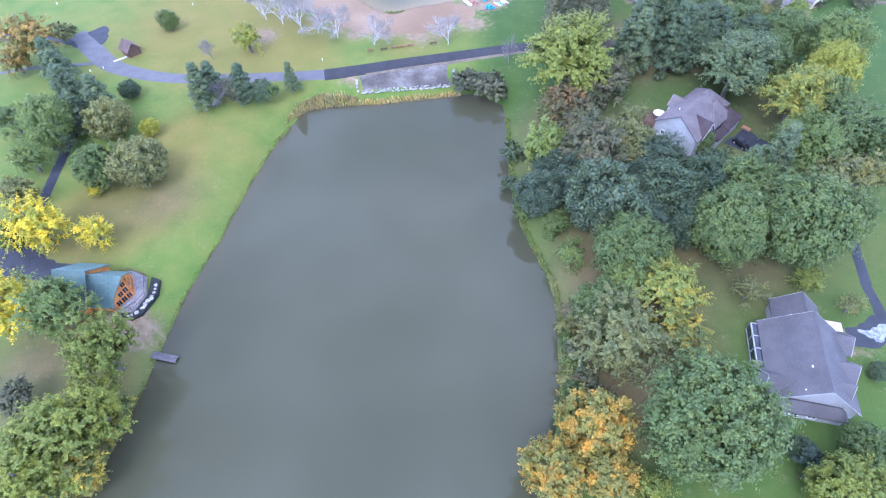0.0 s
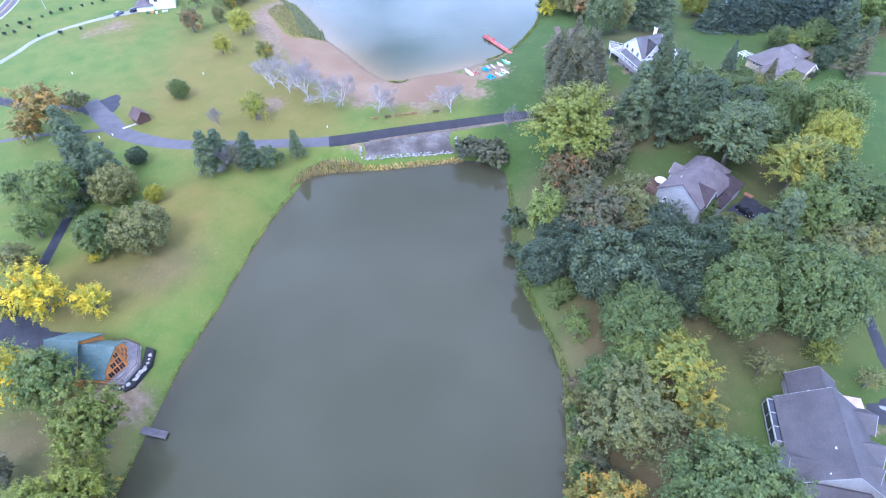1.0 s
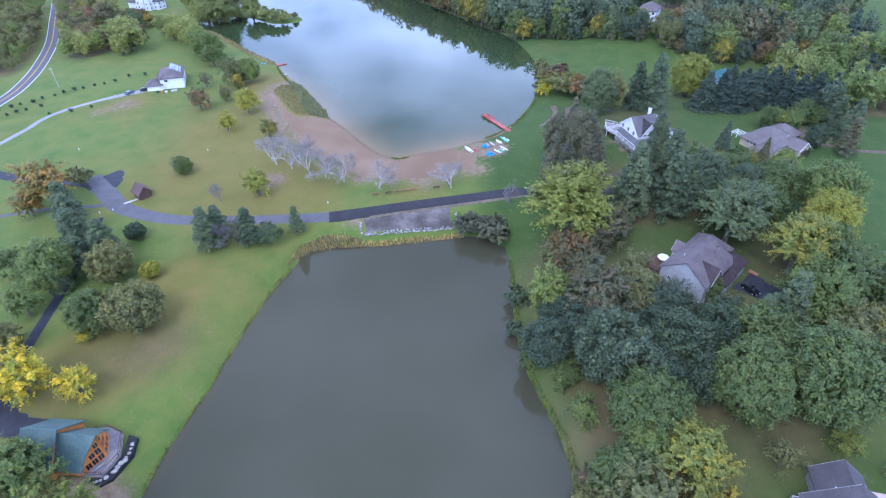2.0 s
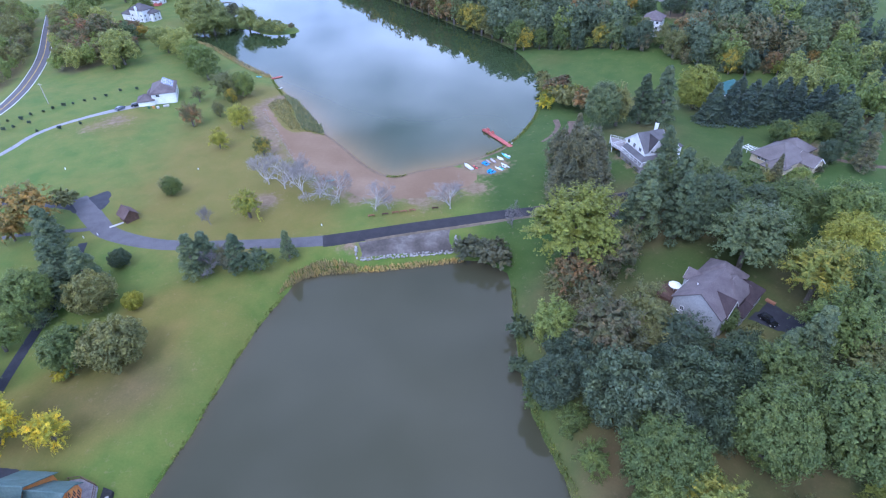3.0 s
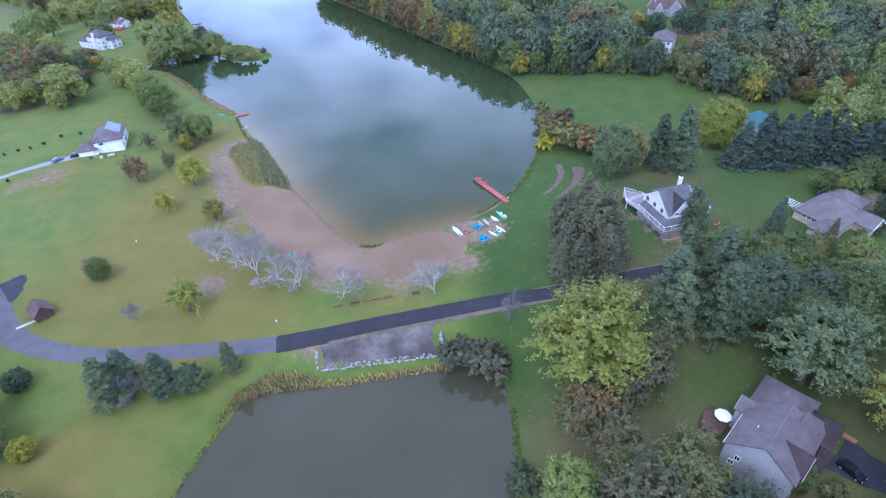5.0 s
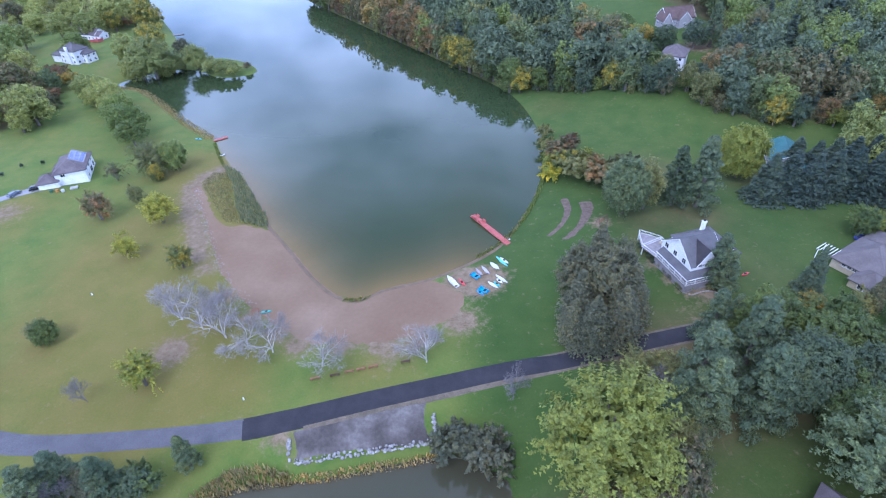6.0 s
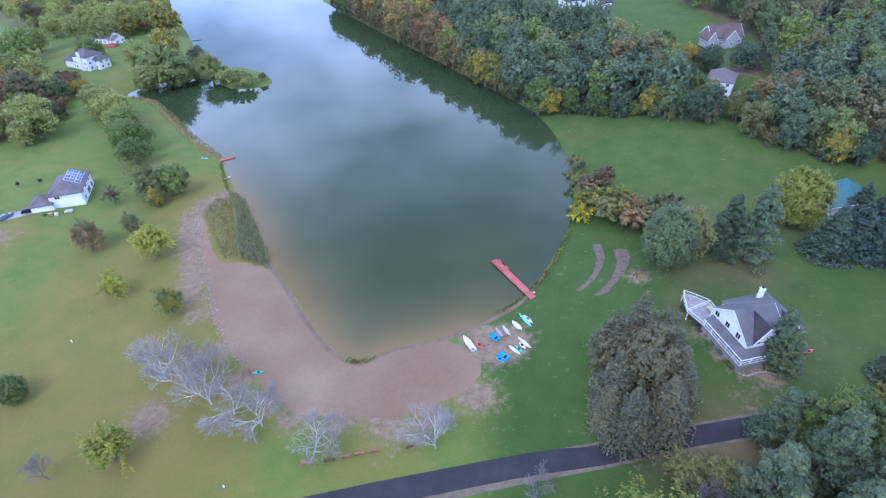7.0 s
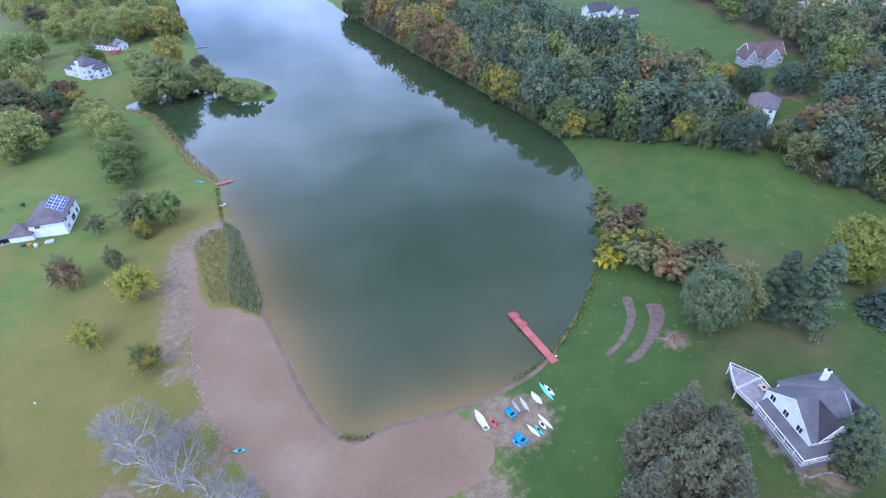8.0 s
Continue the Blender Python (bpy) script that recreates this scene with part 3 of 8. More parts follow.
FAR_ROAD = [(-300, 425), (-271, 375), (-243, 326), (-226, 289), (-216.5, 262), (-213, 240), (-216, 205), (-228, 160)]
line_along(FAR_ROAD, 0.0, 0.45, YELLOW_LINE, "centre_line", "yellow painted centre line on the country road", 0.16)
for s in (-3.3, 3.3):
    line_along(FAR_ROAD, s, 0.35, WHITE_LINE, "edge_line", "white painted edge line on the country road", 0.16)

strip("drive_cabin", [(-98, 70), (-100.8, 76), (-103, 84), (-104.7, 92.5), (-106, 101), (-107.3, 110), (-109, 121), (-112, 133), (-116, 146)], 3.4, ASPHALT_DRIVE, "narrow dark asphalt drive to the cabin", "driveway", 0.09)
drive("drive_cabin_yard", [(-108, 76), (-104, 78), (-100, 78), (-94, 73.5), (-86, 72), (-86, 68), (-90, 66), (-99, 66.5), (-108, 68)], ASPHALT_DRIVE, "dark asphalt turning yard behind the cabin", 0.07)
strip("drive_lakeside_house", [(-186, 196), (-183, 210), (-181.5, 221), (-176.5, 230), (-168, 238.5), (-162, 243.5), (-155, 249), (-149, 253.5)], [3.2, 3.2, 3.2, 3.2, 3.2, 3.6, 5.0, 6.0], GRAVEL_DRIVE, "pale gravel drive across the lawn", "driveway", 0.08)
drive("drive_house_grey", [(89.5, 69), (92.4, 69), (93, 60), (91, 54.5), (87, 50.8), (81, 51.8), (81, 57.5), (84, 57.8), (88.4, 60)], ASPHALT_DRIVE, "dark wet-looking asphalt drive beside the grey house")
strip("drive_house_grey_lane", [(91, 67), (93.3, 79), (96, 95), (100, 110)], 2.9, ASPHALT_DRIVE, "dark asphalt lane to the grey house", "driveway", 0.08)
drive("drive_mauve_house", [(72, 112.4), (75.5, 111), (79, 108.5), (83, 106), (88.5, 111.5), (85, 116), (81.5, 120.8), (77.5, 117)], ASPHALT_DRIVE, "dark asphalt yard before the garage", 0.07, False)
strip("drive_tan_house", [(136, 200), (141, 197), (150, 192), (165, 190)], 3.0, SOIL, "reddish dirt drive to the tan house", "driveway", 0.08)
drive("turning_place", [(-137, 168), (-130.5, 172.5), (-125.5, 178.5), (-121, 175), (-119.5, 165), (-124, 160), (-131, 163)], ASPHALT_DRIVE, "patched dark asphalt turning place", 0.05)
strip("road_west", [(-128, 166), (-138, 168.5), (-150, 168), (-165, 172), (-185, 178)], 6.0, ASPHALT_DRIVE, "dark asphalt side road beyond the hedge", "road", 0.06)
strip("lane_west", [(-118, 153.5), (-128, 152), (-140, 150), (-158, 143)], 2.6, ASPHALT_OLD, "narrow pale lane between trees", "driveway", 0.06)
drive("lot_gravel", [(-30.2, 148.3), (-15.5, 152.1), (-1.0, 155.8), (0.3, 147.0), (-13.6, 144.4), (-28.8, 142.2)], LOT_GRAVEL, "worn gravel and broken asphalt lot beside the road", 0.22, False)

# the beach and worn ground
sheet("beach", [(-92.3, 251.2), (-88.6, 253.2), (-82, 242.6), (-75.6, 232.2), (-70.8, 227.2), (-66, 228.6), (-61, 227.4), (-55.8, 225.6), (-47, 217.0), (-36, 202.5), (-27.8, 194), (-22.2, 191.6), (-15, 196),
                (-5, 199.4), (0.5, 198.0), (4.4, 194.2), (8.0, 191.2), (8.8, 187.4), (5.4, 181.9), (-4.5, 175.2), (-13, 172.6), (-22.6, 172.8), (-31.5, 172.8), (-39.8, 178), (-49.3, 185), (-61.6, 198.2), (-69, 210), (-78.6, 228), (-86.5, 242)],
      SAND, "pale pinkish sand beach curving round the end of the lake", "beach", 0.05, 1.2, 0.45)
WET_SAND = rough_surface("wet_sand", [(0.3, (0.130, 0.092, 0.056)), (0.7, (0.180, 0.126, 0.078))], 0.3, 0.85, relief=0.03, fine=8)
shore = smooth_line([(-58.5, 229.5), (-48, 215.8), (-37, 200.8), (-28.6, 192.3), (-22.3, 189.8), (-14.8, 194.2), (-2, 198.7), (10.5, 206.2), (19.5, 214.3), (26.4, 227), (34.2, 246)], False, 5)
strip("shore_wet_sand", [tuple(p) for p in shore], 1.9, WET_SAND, "narrow band of dark wet sand at the water's edge", "beach", 0.075)
sheet("garden_bed", [(41.5, 238), (44.8, 238.6), (45, 232), (43, 226), (39.5, 220.5), (35.6, 216.2), (33.9, 217), (38, 222), (41, 228), (41.8, 233)], SOIL, "curved bed of bare brown soil in the lawn", "garden bed", 0.08, 1.0, 0.15)
sheet("garden_bed", [(47.6, 235.6), (52.2, 235.2), (51.5, 229), (48, 222.5), (44, 217), (41.5, 214.6), (38.2, 214.6), (43, 220), (46, 226), (47.4, 231)], SOIL, "curved bed of bare brown soil in the lawn", "garden bed", 0.08, 1.0, 0.15)
sheet("field_far", [(175, 470), (210, 440), (320, 470), (330, 560), (220, 560)], rough_surface("stubble", [(0.3, (0.36, 0.22, 0.12)), (0.7, (0.48, 0.31, 0.18))], 0.1, 0.95), "harvested tan field beyond the woods", "field", 0.25, 8.0, 1.0)
strip("road_hill", [(130, 500), (155, 470), (175, 440), (195, 425), (230, 400)], 5.0, ASPHALT_OLD, "pale road between houses on the hill", "road", 0.3, 4.0)



def pebbles(points, width, count, seed, label):
    """Small stones scattered along a line."""
    rng = np.random.default_rng(seed)
    line = smooth_line(points, False, 0.5)
    bm = bmesh.new()
    bmesh.ops.create_icosphere(bm, subdivisions=1, radius=1)
    base = np.array([tuple(v.co) for v in bm.verts])
    tris = np.array([[v.index for v in f.verts] for f in bm.faces])
    bm.free()
    p = line[rng.integers(len(line), size=count)] + rng.normal(0, width / 2, (count, 2))
    z = height(p[:, 0], p[:, 1])
    size = rng.uniform(0.06, 0.19, count)
    verts = base[None] * size[:, None, None] * rng.uniform(0.6, 1.3, (count, 1, 3)) + np.column_stack([p, z + 0.05])[:, None]
    faces = tris[None] + (np.arange(count) * len(base))[:, None, None]
    return tagged(new("pebbles", mesh_from("pebbles", verts.reshape(-1, 3), faces.reshape(-1, 3), STONE)), label, "stones", kind="stuff")


pebbles([(-90, 251), (-84, 239), (-77, 226), (-69, 211.5), (-62, 200), (-50, 186.5)], 1.5, 420, 3, "small pale stones along the upper edge of the beach")

# glossy wet patch; the sky's reflection is also put into its pale base colour
sheet("puddle", [(88.3, 52.6), (90.4, 54.6), (91.2, 57.2), (89.4, 58.0), (87.2, 56.8), (85.2, 56.4), (83.6, 55.0), (85.4, 53.4)], rough_surface("wet_asphalt_shine", [(0.3, (0.10, 0.10, 0.11)), (0.7, (0.30, 0.31, 0.33))], 1.6, 0.12, relief=0.0, spec=0.8), "wet patch on the dark drive with a painted pale shine", "puddle", 0.075, 0.8, 0.5)
# ---- trees: shared crowns of leaf clumps on tapered trunks ----
def leaf_mesh(name, centres, normals, sizes, rng, long=1.3):
    """One mesh of small bent leaf clumps at the centres, facing roughly along the normals."""
    n = len(centres)
    spin = rng.normal(size=(n, 3))
    face = normals / (np.linalg.norm(normals, axis=1)[:, None] + 1e-9) + 0.34 * rng.normal(size=(n, 3))
    face /= np.linalg.norm(face, axis=1)[:, None]
    u = np.cross(face, spin)
    u /= np.linalg.norm(u, axis=1)[:, None] + 1e-9
    v = np.cross(face, u)
    s = sizes[:, None]
    verts = np.empty((n, 3, 3))
    verts[:, 0] = centres - u * s * long * 0.55 - v * s * 0.3
    verts[:, 1] = centres + u * s * long * 0.55 - v * s * 0.25 + face * s * 0.15
    verts[:, 2] = centres + v * s * 0.75
    faces = np.arange(n * 3).reshape(n, 3)
    me = bpy.data.meshes.new(name)
    me.vertices.add(n * 3)
    me.vertices.foreach_set("co", verts.ravel())
    me.loops.add(faces.size)
    me.loops.foreach_set("vertex_index", faces.ravel())
    me.polygons.add(len(faces))
    me.polygons.foreach_set("loop_start", np.arange(len(faces)) * 3)
    me.update(calc_edges=True)
    me.materials.append(None)
    return me


def unit_points(rng, n, low=-1.0):
    z = rng.uniform(low, 1, n)
    a = rng.uniform(0, 2 * math.pi, n)
    r = np.sqrt(1 - z * z)
    return np.stack([r * np.cos(a), r * np.sin(a), z], -1)


def broad_crown(seed, lobes=64, leaves=68, leaf=0.085, lobe=0.30, top=1.0, rough=0.14):
    """A broadleaf crown about 1 in radius, its middle at 0: lobes round an uneven ellipsoid, each a shell of clumps."""
    rng = np.random.default_rng(seed)
    at = unit_points(rng, lobes, -0.85)
    swell = 1 + rough * np.sin(at[:, 0] * 3.1 + seed) * np.cos(at[:, 1] * 2.7 + 2 * seed) + rng.normal(0, rough * 0.5, lobes)
    at = at * (swell * rng.uniform(0.66, 0.84, lobes))[:, None]
    at[:, 2] *= top
    size = lobe * rng.uniform(0.7, 1.25, lobes)
    pick = np.repeat(np.arange(lobes), leaves)
    way = unit_points(rng, len(pick), -0.7)
    centres = at[pick] + way * (size[pick] * rng.uniform(0.72, 1.05, len(pick)))[:, None]
    inner = int(len(pick) * 0.12)
    core = unit_points(rng, inner) * rng.uniform(0.25, 0.62, inner)[:, None]
    core[:, 2] *= top
    centres, way = np.concatenate([centres, core]), np.concatenate([way, core])
    sizes = leaf * rng.uniform(0.7, 1.4, len(centres))
    sizes[-inner:] *= 2.0
    return leaf_mesh("crown", centres, way, sizes, rng)


def limb_crown(seed, limbs=60, sprays=8, leaves=22, leaf=0.05, top=1.0, rough=0.14, low=-0.55, reach=0.46, spread=0.5, droop=0.25):
    """A crown about 1 in radius: limbs that end in bursts of leafy sprays, with dark gaps between them."""
    rng = np.random.default_rng(seed)
    i = np.arange(limbs)
    z = np.clip(1 - (1 - low) * (i + 0.5) / limbs + rng.normal(0, 0.05, limbs), -0.95, 1)
    a = i * 2.39996 + rng.normal(0, 0.22, limbs)
    r = np.sqrt(1 - z * z)
    way = np.stack([r * np.cos(a), r * np.sin(a), z], -1)
    size = 1 + rough * np.sin(way[:, 0] * 3.1 + seed) * np.cos(way[:, 1] * 2.7 + 2 * seed) + rng.normal(0, rough * 0.7, limbs)
    hub = way * (size * 0.60)[:, None]
    out = way[:, None] + rng.normal(0, spread, (limbs, sprays, 3)) + (0, 0, 0.12)
    out /= np.linalg.norm(out, axis=2)[..., None]
    length = reach * size[:, None] * rng.uniform(0.65, 1.1, (limbs, sprays))
    u = rng.uniform(0.08, 1, (limbs, sprays, leaves)) ** 0.8
    run = u * length[..., None]
    centres = hub[:, None, None] + out[:, :, None] * run[..., None] + rng.normal(0, 0.022, (limbs, sprays, leaves, 3))
    centres[..., 2] -= droop * run ** 2
    normals = 0.55 * np.repeat(out[:, :, None], leaves, 2) + 0.35 * way[:, None, None] + (0, 0, 0.5)
    sizes = leaf * (1.25 - 0.5 * u) * rng.uniform(0.7, 1.35, u.shape)
    inner = limbs * sprays * leaves // 12
    core = unit_points(rng, inner, -0.7) * rng.uniform(0.30, 0.62, inner)[:, None]
    centres = np.concatenate([centres.reshape(-1, 3), core]) * (1, 1, top)
    return leaf_mesh("crown", centres, np.concatenate([normals.reshape(-1, 3), core]), np.concatenate([sizes.ravel(), np.full(inner, leaf * 2.0)]), rng, 1.5)


def cone_crown(seed, tiers=15, spread=1.0, leaf=0.10, boughs=11, leaves=24, gap=0.0):
    """A conifer 1 in radius and 3 high: whorls of drooping boughs."""
    rng = np.random.default_rng(seed)
    centres, normals = [], []
    for k in range(tiers):
        u = (k + rng.uniform(-0.3, 0.3)) / tiers
        reach = spread * max(0.05, (1 - u) ** 0.85) * rng.uniform(0.82, 1.1)
        count = max(4, int(boughs * (1 - 0.55 * u)))
        for a in np.arange(count) / count * 2 * math.pi + rng.uniform(0, 6):
            if rng.uniform() < gap:
                continue
            r = rng.uniform(0.08, 1, leaves) ** 0.75 * reach * rng.uniform(0.8, 1.15)
            side = rng.normal(0, 0.11, leaves) * (0.3 + r)
            way = np.array([math.cos(a), math.sin(a)])
            xy = way * r[:, None] + np.array([-way[1], way[0]]) * side[:, None]
            z = 3 * u - 0.24 * r ** 1.4 + rng.normal(0, 0.03, leaves)
            centres.append(np.column_stack([xy, z]))
            normals.append(np.column_stack([np.tile(way * 0.5, (leaves, 1)), np.ones(leaves)]))
    centres, normals = np.concatenate(centres), np.concatenate(normals)
    return leaf_mesh("crown", centres, normals, leaf * rng.uniform(0.6, 1.4, len(centres)), rng, 1.7)


def pine_crown(seed, lobes=46, leaves=74, leaf=0.10):
    """A soft pine 1 in radius and 3 high: flat plates of needles on level boughs, open between."""
    rng = np.random.default_rng(seed)
    u = (np.arange(lobes) + rng.uniform(0, 1, lobes)) / lobes
    reach = np.clip((1 - u) ** 0.6, 0.12, 1) * rng.uniform(0.35, 0.92, lobes)
    a = np.arange(lobes) * 2.399 + rng.uniform(-0.5, 0.5, lobes)
    at = np.stack([reach * np.cos(a), reach * np.sin(a), 3 * u], -1)
    size = rng.uniform(0.20, 0.36, lobes) * (1.05 - 0.5 * u)
    pick = np.repeat(np.arange(lobes), leaves)
    way = unit_points(rng, len(pick), -0.3)
    centres = at[pick] + way * (size[pick] * rng.uniform(0.45, 1.05, len(pick)))[:, None] * (1, 1, 0.55)
    centres[:, 2] -= 0.10 * np.hypot(centres[:, 0], centres[:, 1]) ** 2
    return leaf_mesh("crown", centres, way + (0, 0, 0.5), leaf * rng.uniform(0.6, 1.4, len(centres)), rng, 1.9)


def tube(bm, a, b, r0, r1, sides=6):
    a, b = Vector(a), Vector(b)
    turn = (b - a).to_track_quat("Z", "Y").to_matrix()
    rings = []
    for place, r in ((a, r0), (b, r1)):
        rings.append([bm.verts.new(place + turn @ Vector((r * math.cos(i * 2 * math.pi / sides), r * math.sin(i * 2 * math.pi / sides), 0))) for i in range(sides)])
    for i in range(sides):
        bm.faces.new((rings[0][i], rings[0][(i + 1) % sides], rings[1][(i + 1) % sides], rings[1][i]))
    bm.faces.new(rings[1])


def trunk_mesh(seed, limbs=6):
    """A trunk 1 high with limbs that reach up and out into the crown."""
    rng = random.Random(seed)
    bm = bmesh.new()
    bend = Vector((rng.uniform(-0.03, 0.03), rng.uniform(-0.03, 0.03), 0.45))
    tube(bm, (0, 0, -0.06), bend, 0.045, 0.032, 8)
    tube(bm, bend, (bend.x * 1.6, bend.y * 1.6, 0.85), 0.032, 0.010, 8)
    for i in range(limbs):
        a = i * 2 * math.pi / limbs + rng.uniform(-0.4, 0.4)
        z = rng.uniform(0.32, 0.62)
        out = rng.uniform(0.16, 0.28)
        tip = Vector((math.cos(a) * out, math.sin(a) * out, z + rng.uniform(0.12, 0.26)))
        tube(bm, (bend.x, bend.y, z), tip, 0.017, 0.005, 5)
    me = bpy.data.meshes.new("trunk")
    bm.to_mesh(me)
    bm.free()
    me.materials.append(None)
    return me


def bare_mesh(seed, spread=1.0, depth=6, start=0.13):
    """A leafless tree 1 high: pale limbs that fork low and wide, and a haze of fine twigs on them. Gives the two meshes."""
    rng = random.Random(seed)
    wood, fine = bmesh.new(), bmesh.new()

    def grow(at, way, length, r, level):
        bend = (way + Vector((rng.gauss(0, 0.16), rng.gauss(0, 0.16), rng.gauss(0, 0.10)))).normalized()
        mid, tip = at + way * length * 0.5, at + way * length * 0.5 + bend * length * 0.5
        bm = wood if level < 4 else fine
        if level > 3:
            tube(bm, at, tip, r, r * 0.6, 3)
        else:
            tube(bm, at, mid, r, r * 0.82, 6 if level < 2 else 3)
            tube(bm, mid, tip, r * 0.82, r * 0.62, 6 if level < 2 else 3)
        if level == depth:
            return
        for i in range((4, 4, 3, 4, 4, 3)[level]):
            turn = Vector((rng.gauss(0, 1), rng.gauss(0, 1), rng.gauss(0, 0.5)))
            nxt = (bend + turn * spread * (0.62 if level < 2 else 0.5) + Vector((0, 0, 0.10 if level < 2 else 0.02))).normalized()
            root = mid.lerp(tip, rng.uniform(0.0 if level else 0.4, 1.0))
            grow(root, nxt, length * (rng.uniform(1.5, 2.1) if level == 0 else rng.uniform(0.58, 0.82)), max(r * (0.62 if level < 3 else 0.55), 0.0010), level + 1)

    grow(Vector((0, 0, -0.03)), Vector((rng.uniform(-0.1, 0.1), rng.uniform(-0.1, 0.1), 1)).normalized(), start, 0.0145, 0)
    every = wood.verts[:] + fine.verts[:]
    high = max(v.co.z for v in every)
    wide = sorted(v.co.xy.length for v in every)[int(len(every) * 0.97)] / 0.46
    pair = []
    for name, bm in (("trunk", wood), ("crown", fine)):
        for v in bm.verts:
            v.co = (v.co.x / wide, v.co.y / wide, v.co.z / high)
        me = bpy.data.meshes.new(name)
        bm.to_mesh(me)
        bm.free()
        me.materials.append(None)
        pair.append(me)
    return pair


CROWNS = {
    "round": [limb_crown(1, 124, 6, 14, 0.051, 1.0, 0.13, -0.85, 0.30, 0.62), limb_crown(2, 132, 6, 13, 0.051, 1.0, 0.13, -0.85, 0.29, 0.62), limb_crown(3, 108, 6, 16, 0.051, 1.0, 0.19, -0.85, 0.32, 0.62)],
    "great": [limb_crown(51, 270, 6, 13, 0.034, 1.0, 0.10, -0.8, 0.22, 0.75), limb_crown(52, 250, 6, 14, 0.034, 1.05, 0.13, -0.8, 0.24, 0.75)],
    "tall": [limb_crown(4, 120, 6, 15, 0.048, 1.35, 0.15, -0.9, 0.27, 0.6, 0.1), limb_crown(5, 112, 6, 16, 0.048, 1.25, 0.19, -0.9, 0.28, 0.6, 0.1)],
    "loose": [limb_crown(6, 64, 6, 19, 0.050, 1.15, 0.26, -0.8, 0.40, 0.55), limb_crown(7, 60, 6, 20, 0.050, 1.05, 0.28, -0.8, 0.42, 0.55), limb_crown(26, 66, 6, 18, 0.050, 1.1, 0.26, -0.8, 0.38, 0.6)],
    "oak": [broad_crown(61, 150, 80, 0.044, 0.17, 1.0, 0.12), broad_crown(62, 160, 74, 0.044, 0.16, 0.95, 0.16)],
    "dome": [broad_crown(8, 190, 64, 0.046, 0.15, 0.85, 0.05)],
    "feather": [limb_crown(9, 64, 9, 22, 0.044, 1.1, 0.16, -0.45, 0.52, 0.34, 0.05), limb_crown(10, 70, 9, 20, 0.044, 1.0, 0.16, -0.45, 0.52, 0.34, 0.05)],
    "sparse": [limb_crown(11, 22, 5, 18, 0.066, 1.1, 0.32, -0.5, 0.55, 0.6), limb_crown(12, 19, 6, 18, 0.066, 1.0, 0.35, -0.5, 0.55, 0.6)],
    "shrub": [limb_crown(13, 24, 6, 15, 0.105, 0.8, 0.22, -0.4, 0.45, 0.5), limb_crown(14, 22, 6, 16, 0.11, 0.7, 0.25, -0.4, 0.45, 0.5)],
    "pine": [pine_crown(15, 84, 130, 0.050), pine_crown(16, 78, 140, 0.050), pine_crown(19, 88, 126, 0.050)],
    "spruce": [cone_crown(17, 20, 1.0, 0.095, 14, 30), cone_crown(18, 19, 1.05, 0.095, 14, 30)],
    "far": [broad_crown(27, 78, 44, 0.070, 0.22, 1.15, 0.2), broad_crown(28, 72, 48, 0.070, 0.23, 1.05, 0.22), broad_crown(29, 82, 42, 0.070, 0.21, 1.1, 0.2)],
    "fir": [cone_crown(71, 26, 1.0, 0.060, 14, 26, 0.08), cone_crown(72, 24, 1.05, 0.060, 15, 26, 0.08)],
}
TOPS = {m.name: max(abs(v.co.z) for v in m.vertices) for group in CROWNS.values() for m in group}
TRUNKS = [trunk_mesh(s) for s in (21, 22, 23)]
POLE_TRUNK = trunk_mesh(24, 0)
BARE = [bare_mesh(31), bare_mesh(32), bare_mesh(33, 0.9)]
TREE_COUNT = [0]
WORDS = {"green": "green", "dark": "dark green", "blue": "blue-green", "light": "light green", "lime": "yellow-green", "olive": "olive green", "brown": "brownish green",
         "yellow": "bright yellow", "gold": "golden green", "orange": "orange and green autumn", "red": "reddish brown", "citrus": "bright yellow-green", "rust": "muted rust-coloured autumn", "amber": "amber-coloured autumn", "grey": "grey-green", "maple": "yellow-tipped green", "haze_green": "haze-tinted blue-green", "pale": "pale green", "silver": "silvery green", "taupe": "greyish-brown", "pine": "dark needled", "spruce": "dark needled"}


def slot(ob, material):
    ob.material_slots[0].link = "OBJECT"
    ob.material_slots[0].material = material
    return ob


